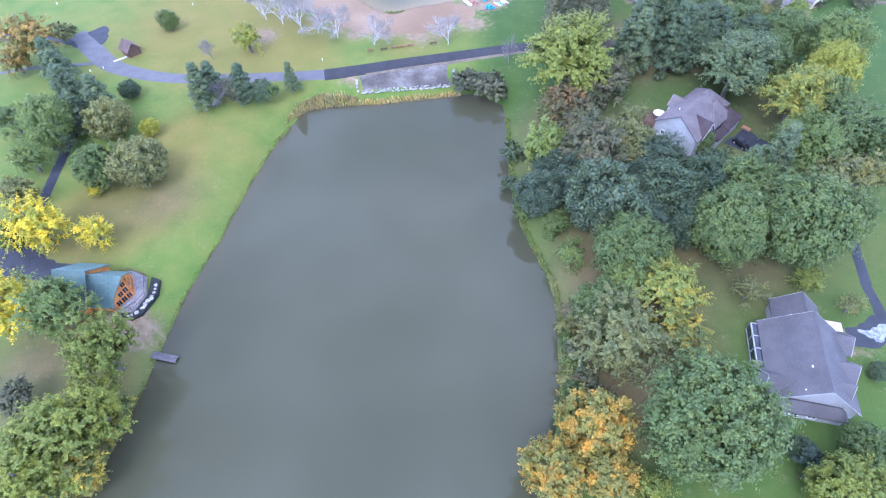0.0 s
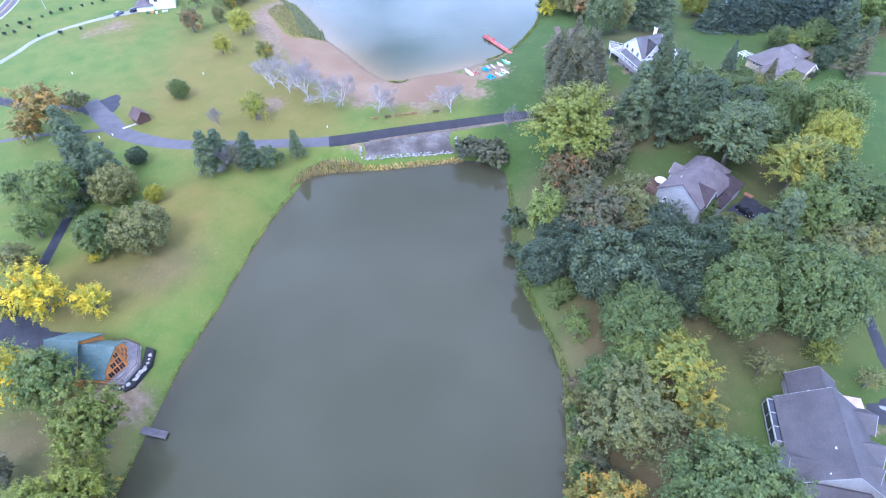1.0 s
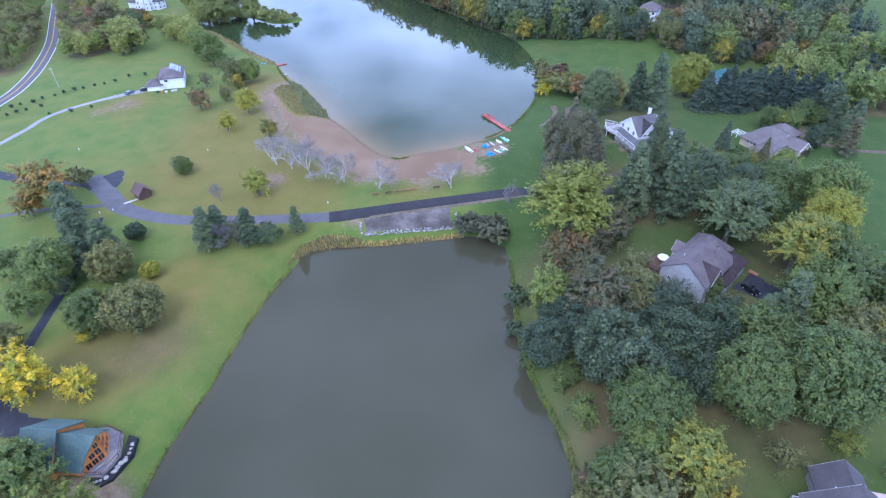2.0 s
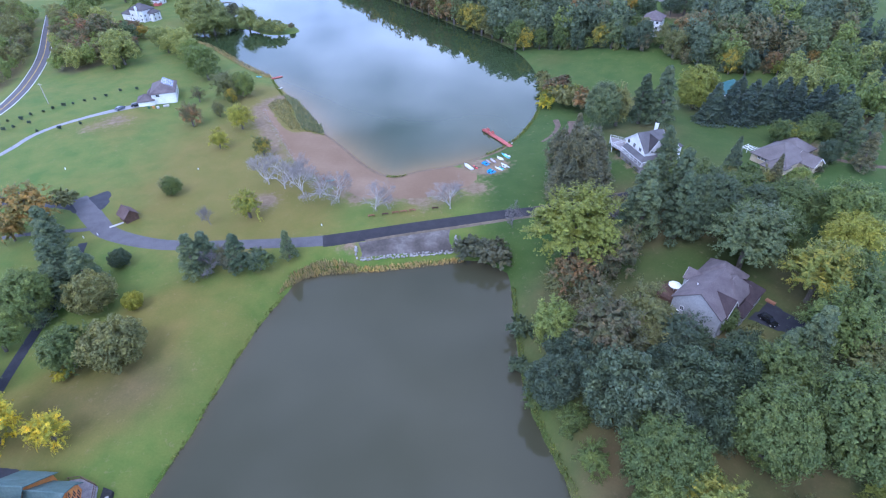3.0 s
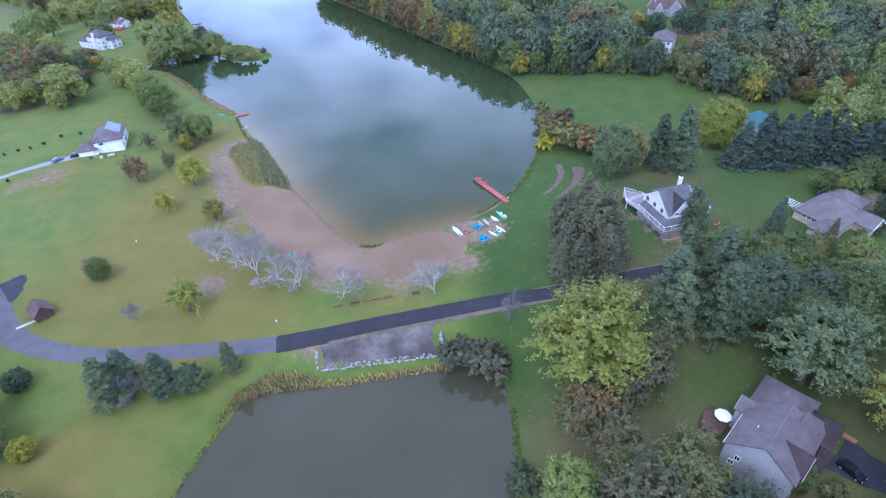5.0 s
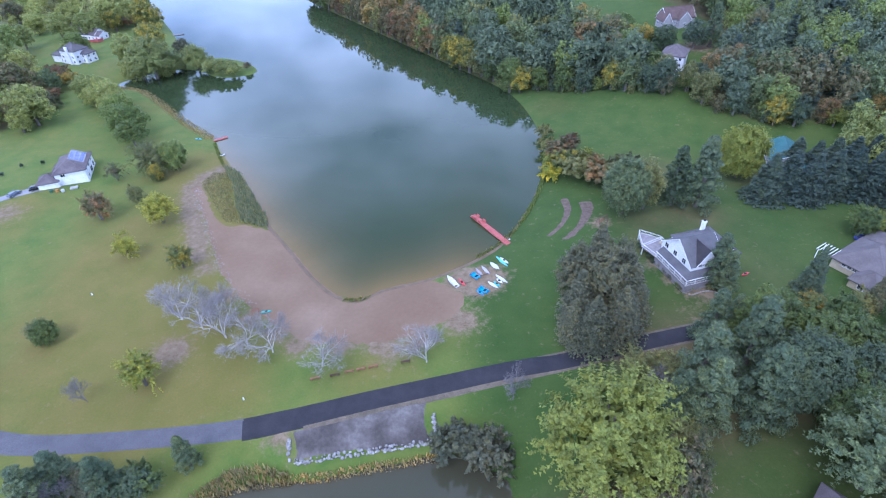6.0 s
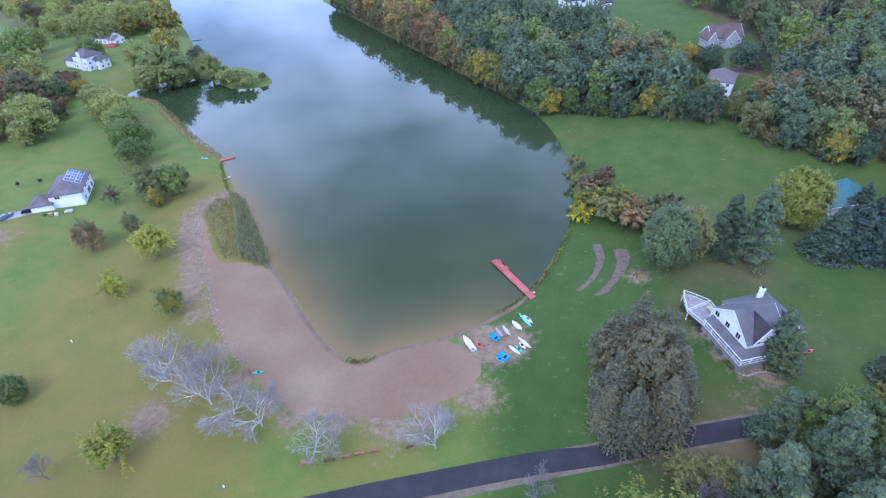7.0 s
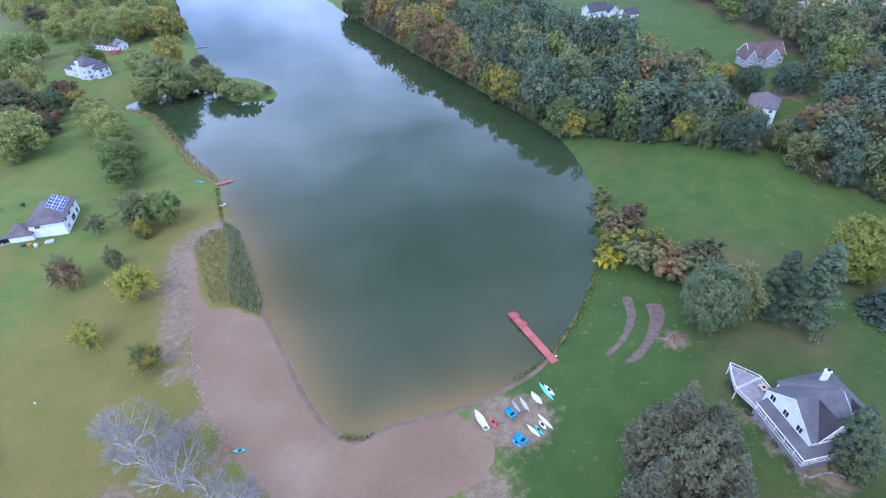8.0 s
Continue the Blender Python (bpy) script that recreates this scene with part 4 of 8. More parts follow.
def tree(x, y, r, h, shape, colour, note="standing in the lawn"):
    """A tree with its foot on the ground at x, y: crown radius r, height h."""
    k = TREE_COUNT[0] = TREE_COUNT[0] + 1
    rng = random.Random(k * 7 + 1)
    conifer = shape in ("pine", "spruce", "fir")
    r = r if conifer else r * 1.1
    if shape == "round" and r > 7.5:
        shape = "great"
    name, category = ("shrub", "shrub") if shape == "shrub" else ("conifer", "tree") if conifer else ("tree", "tree")
    what = "shrub" if shape == "shrub" else "pine tree" if shape == "pine" else "spruce tree" if shape in ("spruce", "fir") else "broadleaf tree"
    base = thing(name, pose(x, y, float(height(x, y)), 0, 0, rng.uniform(0, 360)), f"{WORDS[colour]} {what} {note}", category)
    if y > 285 and shape in ("round", "great", "tall", "loose"):
        shape = "far"
    mesh = CROWNS[shape][k % len(CROWNS[shape])]
    crown = slot(part("crown", mesh, None, base), LEAVES[colour])
    if conifer:
        crown.scale, crown.location = (r, r, 0.88 * h / 3), (0, 0, 0.10 * h)
    else:
        tall = TOPS[mesh.name]
        lift = -0.02 if shape == "shrub" else 0.0
        half = h * (1 - lift) / 2
        crown.scale = (r, r, half / tall)
        crown.location = (0, 0, h * lift + half)
    if shape != "shrub":
        trunk = slot(part("trunk", POLE_TRUNK if conifer else TRUNKS[k % 3], None, base), BARK)
        trunk.scale = (h * 0.85, h * 0.85, h * 0.9)
    return base


def bare_tree(x, y, h, spread, material, label):
    k = TREE_COUNT[0] = TREE_COUNT[0] + 1
    base = thing("bare_tree", pose(x, y, float(height(x, y)), 0, 0, k * 67 % 360), label, "tree")
    for name, me, bark in zip(("trunk", "crown"), BARE[k % 3], (material, TWIG if material is PALE_BARK else material)):
        slot(part(name, me, None, base), bark).scale = (h * spread, h * spread, h)
    return base


# ---- woods: what nobody could count ----
def mesh_points(me):
    co = np.empty(len(me.vertices) * 3)
    me.vertices.foreach_get("co", co)
    return co.reshape(-1, 3)


FAR_CROWNS = [mesh_points(broad_crown(40 + k, 42, 26, 0.098, 0.27, 1.25, 0.2)) for k in range(4)]
FAR_PINES = [mesh_points(cone_crown(46 + k, 10, 1.0, 0.20, 8, 14)) for k in range(2)]


def woods(outline, gap, sizes, palette, seed, label, pines=0.0, clear=(), warm=None, edge=()):
    """One object of many crowns with uneven tops inside an outline, with undergrowth along an edge; colours come in drifts."""
    rng = np.random.default_rng(seed)
    line = np.array(outline, float)
    gx, gy = np.meshgrid(np.arange(line[:, 0].min(), line[:, 0].max(), gap), np.arange(line[:, 1].min(), line[:, 1].max(), gap))
    gx, gy = gx + rng.uniform(-0.42, 0.42, gx.shape) * gap, gy + rng.uniform(-0.42, 0.42, gy.shape) * gap
    keep = signed_distance(gx, gy, line) < -1
    for cx, cy, r in clear:
        keep &= (gx - cx) ** 2 + (gy - cy) ** 2 > r * r
    px, py = gx[keep], gy[keep]
    pz = height(px, py)
    names = list(dict.fromkeys(palette))
    verts, slots = [], []
    for x, y, z in zip(px, py, pz):
        conifer = rng.uniform() < pines
        h = rng.uniform(*sizes)
        r = h * rng.uniform(0.34, 0.44)
        base = (FAR_PINES if conifer else FAR_CROWNS)[rng.integers(2 if conifer else 4)]
        a = rng.uniform(0, 2 * math.pi)
        turned = np.stack([base[:, 0] * math.cos(a) - base[:, 1] * math.sin(a), base[:, 0] * math.sin(a) + base[:, 1] * math.cos(a), base[:, 2]], -1)
        if conifer:
            turned = turned * (r * 0.8, r * 0.8, h / 3.1) + (x, y, z)
            colour = "spruce"
        else:
            turned = turned * (r, r, h * 0.40) + (x, y, z + h * 0.54)
            drift = noise.noise((x * 0.035, y * 0.035, seed)) * 0.5 + 0.5 + rng.normal(0, 0.16)
            colour = palette[int(np.clip(drift, 0, 0.999) * len(palette))]
            if warm and rng.uniform() < warm(x, y):
                colour = WARM[rng.integers(len(WARM))]
        verts.append(turned)
        if colour not in names:
            names.append(colour)
        slots.append(np.full(len(base) // 3, names.index(colour)))
    for (ax, ay), (bx, by) in zip(edge, edge[1:]):
        for k in range(max(1, round(math.hypot(bx - ax, by - ay) / 3.4))):
            f = (k + rng.uniform(0, 1)) * 3.4 / math.hypot(bx - ax, by - ay)
            x, y = ax + (bx - ax) * f + rng.normal(0, 1.0), ay + (by - ay) * f + rng.normal(0, 1.0)
            h, base = rng.uniform(4.0, 8.5), FAR_CROWNS[rng.integers(4)]
            verts.append(base * (h * 0.45, h * 0.45, h * 0.46) + (x, y, float(height(np.array([x]), np.array([y]))[0]) + h * 0.44))
            colour = palette[rng.integers(len(palette))]
            slots.append(np.full(len(base) // 3, names.index(colour)))
    verts = np.concatenate(verts)
    faces = np.arange(len(verts)).reshape(-1, 3)
    me = bpy.data.meshes.new("woods")
    me.vertices.add(len(verts))
    me.vertices.foreach_set("co", verts.ravel())
    me.loops.add(faces.size)
    me.loops.foreach_set("vertex_index", faces.ravel())
    me.polygons.add(len(faces))
    me.polygons.foreach_set("loop_start", np.arange(len(faces)) * 3)
    me.update(calc_edges=True)
    for key in names:
        me.materials.append(LEAVES[key])
    me.polygons.foreach_set("material_index", np.concatenate(slots).astype(np.int32))
    return tagged(new("woods", me), label, "woods", kind="stuff")


WARM = ["rust", "amber", "olive", "rust", "gold", "brown"]


def shore_colour(x, y):
    """How much of the wood has turned: most along the shore towards the north-west, and on the crest beside the field."""
    shore = float(step01(0.826 * x + 0.564 * (y - 396) + 4, 6, 34))
    return 0.75 * (1 - shore) * float(step01(-x, -12, 40)) + 0.7 * float(step01(-x, 0, 55)) + 0.5 * math.exp(-((x - 84) ** 2 + (y - 372) ** 2) / 300)


woods(WOOD_EAST, 9.0, (17, 24), ["haze_green", "silver", "haze_green", "blue", "haze_green", "silver", "light", "olive"], 3, "dense mixed autumn woods rising from the lake shore", 0.03, (), shore_colour,
      [(44, 340), (58, 335), (78, 327), (96, 317)])
woods(WOOD_HILL, 9.6, (14, 20), ["haze_green", "silver", "haze_green", "light", "haze_green", "silver", "taupe", "olive", "haze_green"], 5, "dark mixed woods round the houses on the hill", 0.13,
      [(124, 383, 10), (108, 333, 8), (166, 458, 10), (178, 402, 5), (126, 346, 7), (163, 446, 10), (161, 432, 8), (176, 432, 8), (188, 418, 9), (178, 392, 6)],
      edge=[(111, 303), (121, 294), (133, 286), (165, 287), (200, 287)])
woods(WOOD_HEDGE, 6.5, (8, 14), ["olive", "pale", "light", "brown", "red", "pale", "gold"], 7, "overgrown autumn hedgerow between road and lawn")
woods(WOOD_FAR_WEST, 12, (9, 15), ["olive", "light", "pale", "olive", "gold"], 8, "far belt of trees beyond the lawns", 0.1)
woods(WOOD_ROADSIDE, 7.5, (6, 12), ["brown", "olive", "light", "olive", "brown"], 9, "rough scrub and trees across the country road")
woods(WOOD_NORTH_EAST, 9.5, (13, 18), ["silver", "light", "pale", "haze_green", "light"], 10, "green trees behind the spruce rows", 0.1)


def edge_row(points, gap, sizes, colours, note):
    """Single trees along the edge of the woods."""
    line = smooth_line(points, False, gap)
    rng = random.Random(len(line))
    for k, (x, y) in enumerate(line):
        h = rng.uniform(*sizes)
        tree(round(x + rng.uniform(-1.2, 1.2), 1), round(y + rng.uniform(-1.2, 1.2), 1), h * rng.uniform(0.30, 0.37), h, rng.choice(["tall", "tall", "round"]), colours[k * len(colours) // len(line)], note)


edge_row([(34, 341), (25, 355), (10, 377), (-3.5, 396), (-22, 422), (-47, 459), (-77, 501), (-105, 541)], 8.5, (14, 20),
         ["green", "olive", "gold", "gold", "rust", "rust", "rust", "red", "brown", "olive", "rust", "brown", "olive", "red", "brown", "green", "olive", "brown"], "on the wooded shore")
edge_row([(37, 339), (58, 334), (78, 326), (98, 315)], 7.5, (12, 17), ["gold", "green", "green", "haze_green", "gold", "silver", "haze_green", "blue"], "at the field's woodland edge")
edge_row([(108, 312), (112, 301), (122, 293), (134, 285), (165, 286), (200, 285)], 8.5, (11, 16), ["olive", "haze_green", "gold", "haze_green", "rust", "haze_green", "amber", "silver", "haze_green", "blue"], "at the field's woodland edge")


# ---- reeds and rough grass at the water's edge ----
def reeds(outline, density, tall, stops, seed, label, lean=0.25):
    rng = np.random.default_rng(seed)
    line = np.array(outline, float)
    area = (line[:, 0].max() - line[:, 0].min()) * (line[:, 1].max() - line[:, 1].min())
    n = int(area * density)
    x, y = rng.uniform(line[:, 0].min(), line[:, 0].max(), n), rng.uniform(line[:, 1].min(), line[:, 1].max(), n)
    keep = signed_distance(x, y, line) < 0
    x, y = x[keep], y[keep]
    z = np.maximum(height(x, y), POND_LEVEL - 0.4)
    n = len(x)
    a = rng.uniform(0, 2 * math.pi, n)
    h = tall * rng.uniform(0.55, 1.25, n)
    w = 0.16 * rng.uniform(0.6, 1.5, n)
    tip = rng.normal(0, lean, (n, 2)) * h[:, None]
    verts = np.empty((n, 4, 3))
    verts[:, 0] = np.stack([x - w * np.cos(a), y - w * np.sin(a), z], -1)
    verts[:, 1] = np.stack([x + w * np.cos(a), y + w * np.sin(a), z], -1)
    verts[:, 2] = np.stack([x + w * 0.6 * np.cos(a) + tip[:, 0] * 0.5, y + w * 0.6 * np.sin(a) + tip[:, 1] * 0.5, z + h * 0.7], -1)
    verts[:, 3] = np.stack([x + tip[:, 0], y + tip[:, 1], z + h], -1)
    i = np.arange(n)[:, None] * 4
    faces = np.concatenate([i + [0, 1, 2], i + [0, 2, 3]], 1).reshape(-1, 3)
    me = mesh_from("reeds", verts.reshape(-1, 3), faces, foliage("reed_blades_" + str(seed), stops))
    return tagged(new("reeds", me), label, "reeds", kind="stuff")


def fringe(points, width, density, tall, stops, seed, label):
    """A strip of rough grass along a shore."""
    line = smooth_line(points, False, 3)
    ahead = np.gradient(line, axis=0)
    ahead /= np.linalg.norm(ahead, axis=1)[:, None]
    side = np.stack([-ahead[:, 1], ahead[:, 0]], -1) * width / 2
    return reeds([tuple(p) for p in np.concatenate([line + side, (line - side)[::-1]])], density, tall, stops, seed, label)


TAN_REED = [(0.0, (0.34, 0.24, 0.11)), (0.5, (0.50, 0.37, 0.18)), (1.0, (0.54, 0.46, 0.20))]
GREEN_REED = [(0.0, (0.20, 0.23, 0.12)), (0.5, (0.30, 0.31, 0.16)), (1.0, (0.44, 0.39, 0.21))]
ROUGH_GRASS = [(0.0, (0.22, 0.21, 0.09)), (0.5, (0.30, 0.27, 0.12)), (1.0, (0.38, 0.34, 0.16))]
LIME_REED = [(0.0, (0.12, 0.17, 0.04)), (0.5, (0.18, 0.22, 0.05)), (1.0, (0.26, 0.25, 0.08))]
reeds([(-50, 126.5), (-47.4, 131.5), (-44, 135.2), (-38, 136.8), (-29, 138.0), (-29.5, 140.6), (-36, 141.4), (-42, 140.4), (-48, 135.5)], 12, 1.5, TAN_REED, 61, "tall tan reeds on the pond bank")
fringe([(-29, 139.0), (-22, 139.7), (-13, 141.4), (-4, 143.1), (3, 144.4)], 2.0, 14, 1.0, TAN_REED, 62, "rough yellow-green grass below the stone edging")
fringe([(-65.5, 8), (-63.4, 24), (-61.6, 38), (-61.1, 50), (-59.6, 69), (-57.1, 82), (-55.1, 98), (-51.7, 117), (-48.6, 127)], 1.0, 10, 0.5, LIME_REED, 63, "narrow fringe of rough grass on the pond bank")
fringe([(17.2, 132), (17.4, 112), (18.3, 93.5), (21.7, 81), (24.9, 71), (25.6, 62), (24.8, 50), (23.3, 37.5)], 1.4, 10, 0.8, LIME_REED, 64, "rough yellow-green grass on the wooded bank")
reeds([(-90.5, 255.8), (-88.1, 263.8), (-84, 266.5), (-78.5, 254), (-72.5, 240), (-66.8, 228.6), (-70.8, 228.2), (-76.5, 235.2), (-83, 245.6)], 5, 0.7, ROUGH_GRASS, 69, "low tan rough grass between the beach path and the reeds")
reeds([(-86.5, 270.2), (-78.9, 265.6), (-67.5, 247), (-59.2, 233.4), (-56.6, 226.4), (-61.8, 228), (-66.6, 229.4), (-72.4, 241), (-78, 255)], 8, 1.7, GREEN_REED, 65, "green and tan reed bed beside the beach")
fringe([(-86.5, 270), (-92, 280), (-98.5, 292.5)], 1.4, 7, 0.5, LIME_REED, 70, "thin line of rough grass on the lake shore")
fringe([(-101, 296.5), (-112, 307), (-124, 319), (-141, 338), (-150, 347), (-162, 358), (-176, 364)], 5.0, 4, 1.0, TAN_REED, 66, "tan reeds along the far lake shore")
fringe([(12, 208.6), (20.5, 216.8), (28, 228), (36, 247), (41, 268)], 1.6, 8, 0.8, LIME_REED, 67, "rough grass along the lake shore")
reeds([(-26, 189.5), (-20, 190), (-18, 192.5), (-22, 191.5), (-25, 192)], 10, 0.7, LIME_REED, 68, "tuft of green waterside plants at the tip of the beach")

tree(33.9, 137.0, 11.6, 27.0, "feather", "lime", "in the woods by the pond")
tree(24.7, 106.7, 5.8, 16.5, "tall", "light", "in the woods by the pond")
tree(35.4, 100.9, 7.8, 19.8, "loose", "brown", "in the woods by the pond")
tree(46.0, 110.5, 5.8, 14.8, "loose", "olive", "in the woods by the pond")
tree(22.4, 91.2, 6.1, 13.6, "oak", "blue", "in the woods by the pond")
tree(36.1, 83.6, 8.9, 19.8, "oak", "blue", "in the woods by the pond")
tree(50.1, 86.9, 7.8, 17.5, "oak", "dark", "in the woods by the pond")
tree(59.0, 90.2, 6.5, 14.4, "oak", "dark", "in the woods by the pond")
tree(52.5, 102.8, 5.0, 12.7, "loose", "blue", "in the woods by the pond")
tree(30.6, 93.7, 5.8, 12.9, "oak", "blue", "in the woods by the pond")
tree(60.7, 75.3, 9.2, 20.4, "round", "green", "in the woods by the pond")
tree(75.9, 75.3, 10.4, 23.1, "round", "green", "in the woods by the pond")
tree(79.5, 133.2, 9.1, 21.3, "feather", "silver", "in the woods by the pond")
tree(99.8, 152.3, 7.9, 17.7, "round", "green", "in the woods by the pond")
tree(91.0, 119.5, 7.4, 20.0, "feather", "maple", "in the woods by the pond")
tree(106.9, 134.0, 8.1, 18.0, "round", "citrus", "in the woods by the pond")
tree(98.1, 110.6, 7.3, 18.5, "loose", "green", "in the woods by the pond")
tree(112.8, 146.2, 9.2, 20.5, "round", "light", "in the woods by the pond")
tree(55.4, 146.9, 5.9, 21.3, "pine", "pine", "in the woods by the pond")
tree(66.0, 147.9, 6.3, 22.6, "pine", "pine", "in the woods by the pond")
tree(75.5, 151.6, 9.5, 21.0, "round", "dark", "in the woods by the pond")
tree(39.8, 71.3, 8.4, 16.3, "round", "green", "in the woods by the pond")
tree(43.8, 68.6, 6.2, 10.1, "round", "light", "in the woods by the pond")
tree(46.1, 61.2, 7.0, 13.6, "loose", "maple", "in the woods by the pond")
tree(33.3, 58.6, 6.6, 12.0, "round", "green", "in the woods by the pond")
tree(34.9, 50.2, 8.2, 16.5, "loose", "olive", "in the woods by the pond")
tree(47.2, 52.3, 5.0, 9.2, "loose", "gold", "in the woods by the pond")
tree(44.1, 31.7, 11.1, 24.7, "round", "green", "in the woods by the pond")
tree(28.1, 33.6, 6.4, 14.3, "round", "orange", "in the woods by the pond")
tree(20.1, 26.8, 6.3, 14.0, "round", "orange", "in the woods by the pond")
tree(29.0, 25.2, 4.8, 10.7, "round", "orange", "in the woods by the pond")
tree(35.6, 22.9, 3.2, 8.3, "loose", "lime", "in the woods by the pond")
tree(71.8, 30.7, 4.0, 8.9, "round", "green", "in the woods by the pond")
tree(64.5, 22.7, 6.1, 13.6, "round", "lime", "in the woods by the pond")
tree(90.3, 152.5, 7.2, 16.0, "round", "dark", "in the woods by the pond")
tree(92.0, 82.5, 4.7, 12.0, "loose", "green", "in the woods by the pond")
tree(108.0, 107.0, 6.0, 13.3, "round", "green", "in the woods by the pond")
tree(99.8, 94.9, 5.0, 12.8, "loose", "olive", "in the woods by the pond")
tree(65.9, 109.9, 3.5, 7.7, "round", "green", "beside the house")
tree(28.3, 74.3, 3.3, 8.4, "loose", "light", "in the woods by the pond")
tree(26.1, 83.7, 3.1, 8.0, "loose", "green", "in the woods by the pond")
tree(77.1, 65.8, 2.8, 7.1, "loose", "lime", "beside the house")
tree(62.3, 30.5, 2.4, 4.3, "dome", "dark", "beside the house")
tree(63.3, 62.5, 2.7, 7.2, "sparse", "olive", "beside the house")
tree(83.1, 59.9, 2.4, 6.3, "sparse", "olive", "beside the house")
tree(82.4, 45.5, 2.0, 4.4, "round", "dark", "beside the house")
tree(31.8, 125.0, 5.9, 15.0, "loose", "rust", "in the woods by the pond")
tree(39.6, 129.7, 5.3, 13.4, "loose", "brown", "in the woods by the pond")
tree(46.0, 132.8, 6.0, 15.3, "loose", "brown", "in the woods by the pond")
tree(35.9, 118.8, 5.0, 12.8, "loose", "brown", "in the woods by the pond")
tree(27.8, 51.1, 2.7, 4.6, "shrub", "brown", "on the pond bank")
tree(26.5, 47.9, 2.1, 3.6, "shrub", "green", "on the pond bank")
tree(26.1, 41.5, 2.8, 4.8, "shrub", "green", "on the pond bank")
tree(26.5, 57.4, 2.0, 3.4, "shrub", "olive", "on the pond bank")
tree(23.8, 38.2, 2.3, 3.9, "shrub", "light", "on the pond bank")
tree(17.6, 113.1, 3.1, 5.3, "shrub", "dark", "on the pond bank")
tree(16.8, 101.4, 2.7, 4.6, "shrub", "dark", "on the pond bank")
tree(19.1, 91.4, 2.2, 3.7, "shrub", "green", "on the pond bank")
tree(25.2, 82.4, 1.9, 3.3, "shrub", "green", "on the pond bank")
tree(64.1, 27.2, 3.3, 5.6, "shrub", "spruce", "on the pond bank")
tree(-84.9, 117.4, 2.7, 5.2, "dome", "citrus", "on the pond bank")
tree(-90.7, 93.7, 1.8, 3.0, "shrub", "yellow", "on the pond bank")
tree(31.2, 48.2, 2.1, 3.6, "shrub", "olive", "on the pond bank")
tree(71.6, 108.0, 1.5, 2.6, "shrub", "olive", "on the pond bank")
tree(-56.1, 135.7, 3.7, 6.3, "shrub", "green", "on the pond bank")
tree(73.7, 108.6, 1.4, 2.4, "shrub", "olive", "on the pond bank")
tree(-97.8, 135.1, 3.2, 5.5, "dome", "dark", "on the pond bank")
tree(-94.4, 77.3, 6.3, 16.1, "loose", "yellow", "on the lawn by the cabin")
tree(-82.7, 77.7, 3.8, 9.7, "loose", "yellow", "on the lawn by the cabin")
tree(-88.3, 55.3, 6.2, 15.7, "loose", "yellow", "on the lawn by the cabin")
tree(-107.5, 89.9, 4.3, 9.5, "round", "olive", "on the lawn by the cabin")
tree(-103.2, 76.9, 3.7, 8.3, "round", "green", "on the lawn by the cabin")
tree(-79.4, 99.1, 7.1, 12.8, "dome", "olive", "on the lawn by the cabin")
tree(-89.7, 97.5, 5.9, 13.2, "round", "green", "on the lawn by the cabin")
tree(-95.3, 117.2, 6.3, 11.3, "dome", "olive", "on the lawn by the cabin")
tree(-109.8, 113.5, 7.2, 15.9, "round", "light", "on the lawn by the cabin")
tree(-110.2, 102.0, 4.5, 11.4, "loose", "light", "on the lawn by the cabin")
tree(-106.8, 111.4, 3.6, 10.3, "pine", "pine", "on the lawn by the cabin")
tree(-100.0, 124.0, 5.6, 15.4, "pine", "pine", "on the lawn by the cabin")
tree(-109.9, 127.2, 6.0, 16.3, "pine", "pine", "on the lawn by the cabin")
tree(-105.1, 119.8, 5.0, 12.7, "pine", "pine", "on the lawn by the cabin")
tree(-124.7, 145.4, 5.4, 14.1, "pine", "pine", "on the lawn by the cabin")
tree(-117.2, 137.0, 5.4, 15.2, "pine", "pine", "on the lawn by the cabin")
tree(-123.5, 117.6, 4.1, 10.4, "loose", "green", "on the lawn by the cabin")
tree(-73.4, 131.1, 4.8, 14.5, "pine", "pine", "on the lawn by the cabin")
tree(-71.4, 135.2, 4.6, 12.4, "pine", "pine", "on the lawn by the cabin")
tree(-61.8, 133.9, 4.4, 13.0, "pine", "pine", "on the lawn by the cabin")
tree(-65.0, 133.7, 3.5, 8.8, "loose", "grey", "on the lawn by the cabin")
tree(-56.3, 134.6, 3.2, 8.1, "loose", "pine", "on the lawn by the cabin")
tree(-49.4, 140.7, 2.9, 10.5, "pine", "pine", "on the lawn by the cabin")
tree(-79.3, 55.1, 6.4, 16.3, "loose", "light", "on the lawn by the cabin")
tree(-65.7, 45.9, 6.5, 19.0, "loose", "lime", "on the lawn by the cabin")
tree(-68.0, 28.1, 7.1, 18.2, "loose", "lime", "on the lawn by the cabin")
tree(-63.3, 34.7, 5.8, 17.5, "loose", "lime", "on the lawn by the cabin")
tree(-68.6, 21.2, 6.5, 16.4, "loose", "lime", "on the lawn by the cabin")
tree(-67.5, 31.0, 3.8, 9.7, "loose", "lime", "on the lawn by the cabin")
tree(-64.0, 24.5, 4.6, 11.7, "loose", "gold", "on the lawn by the cabin")
tree(-63.0, 32.7, 2.8, 4.7, "shrub", "gold", "on the lawn by the cabin")
tree(-62.9, 23.6, 2.6, 4.4, "shrub", "orange", "on the lawn by the cabin")
tree(-62.6, 37.9, 2.1, 3.5, "shrub", "gold", "on the lawn by the cabin")
tree(-79.6, 36.8, 3.5, 8.8, "loose", "grey", "on the lawn by the cabin")
tree(-99.5, 174.9, 3.5, 7.8, "round", "green", "on the lawn by the cabin")
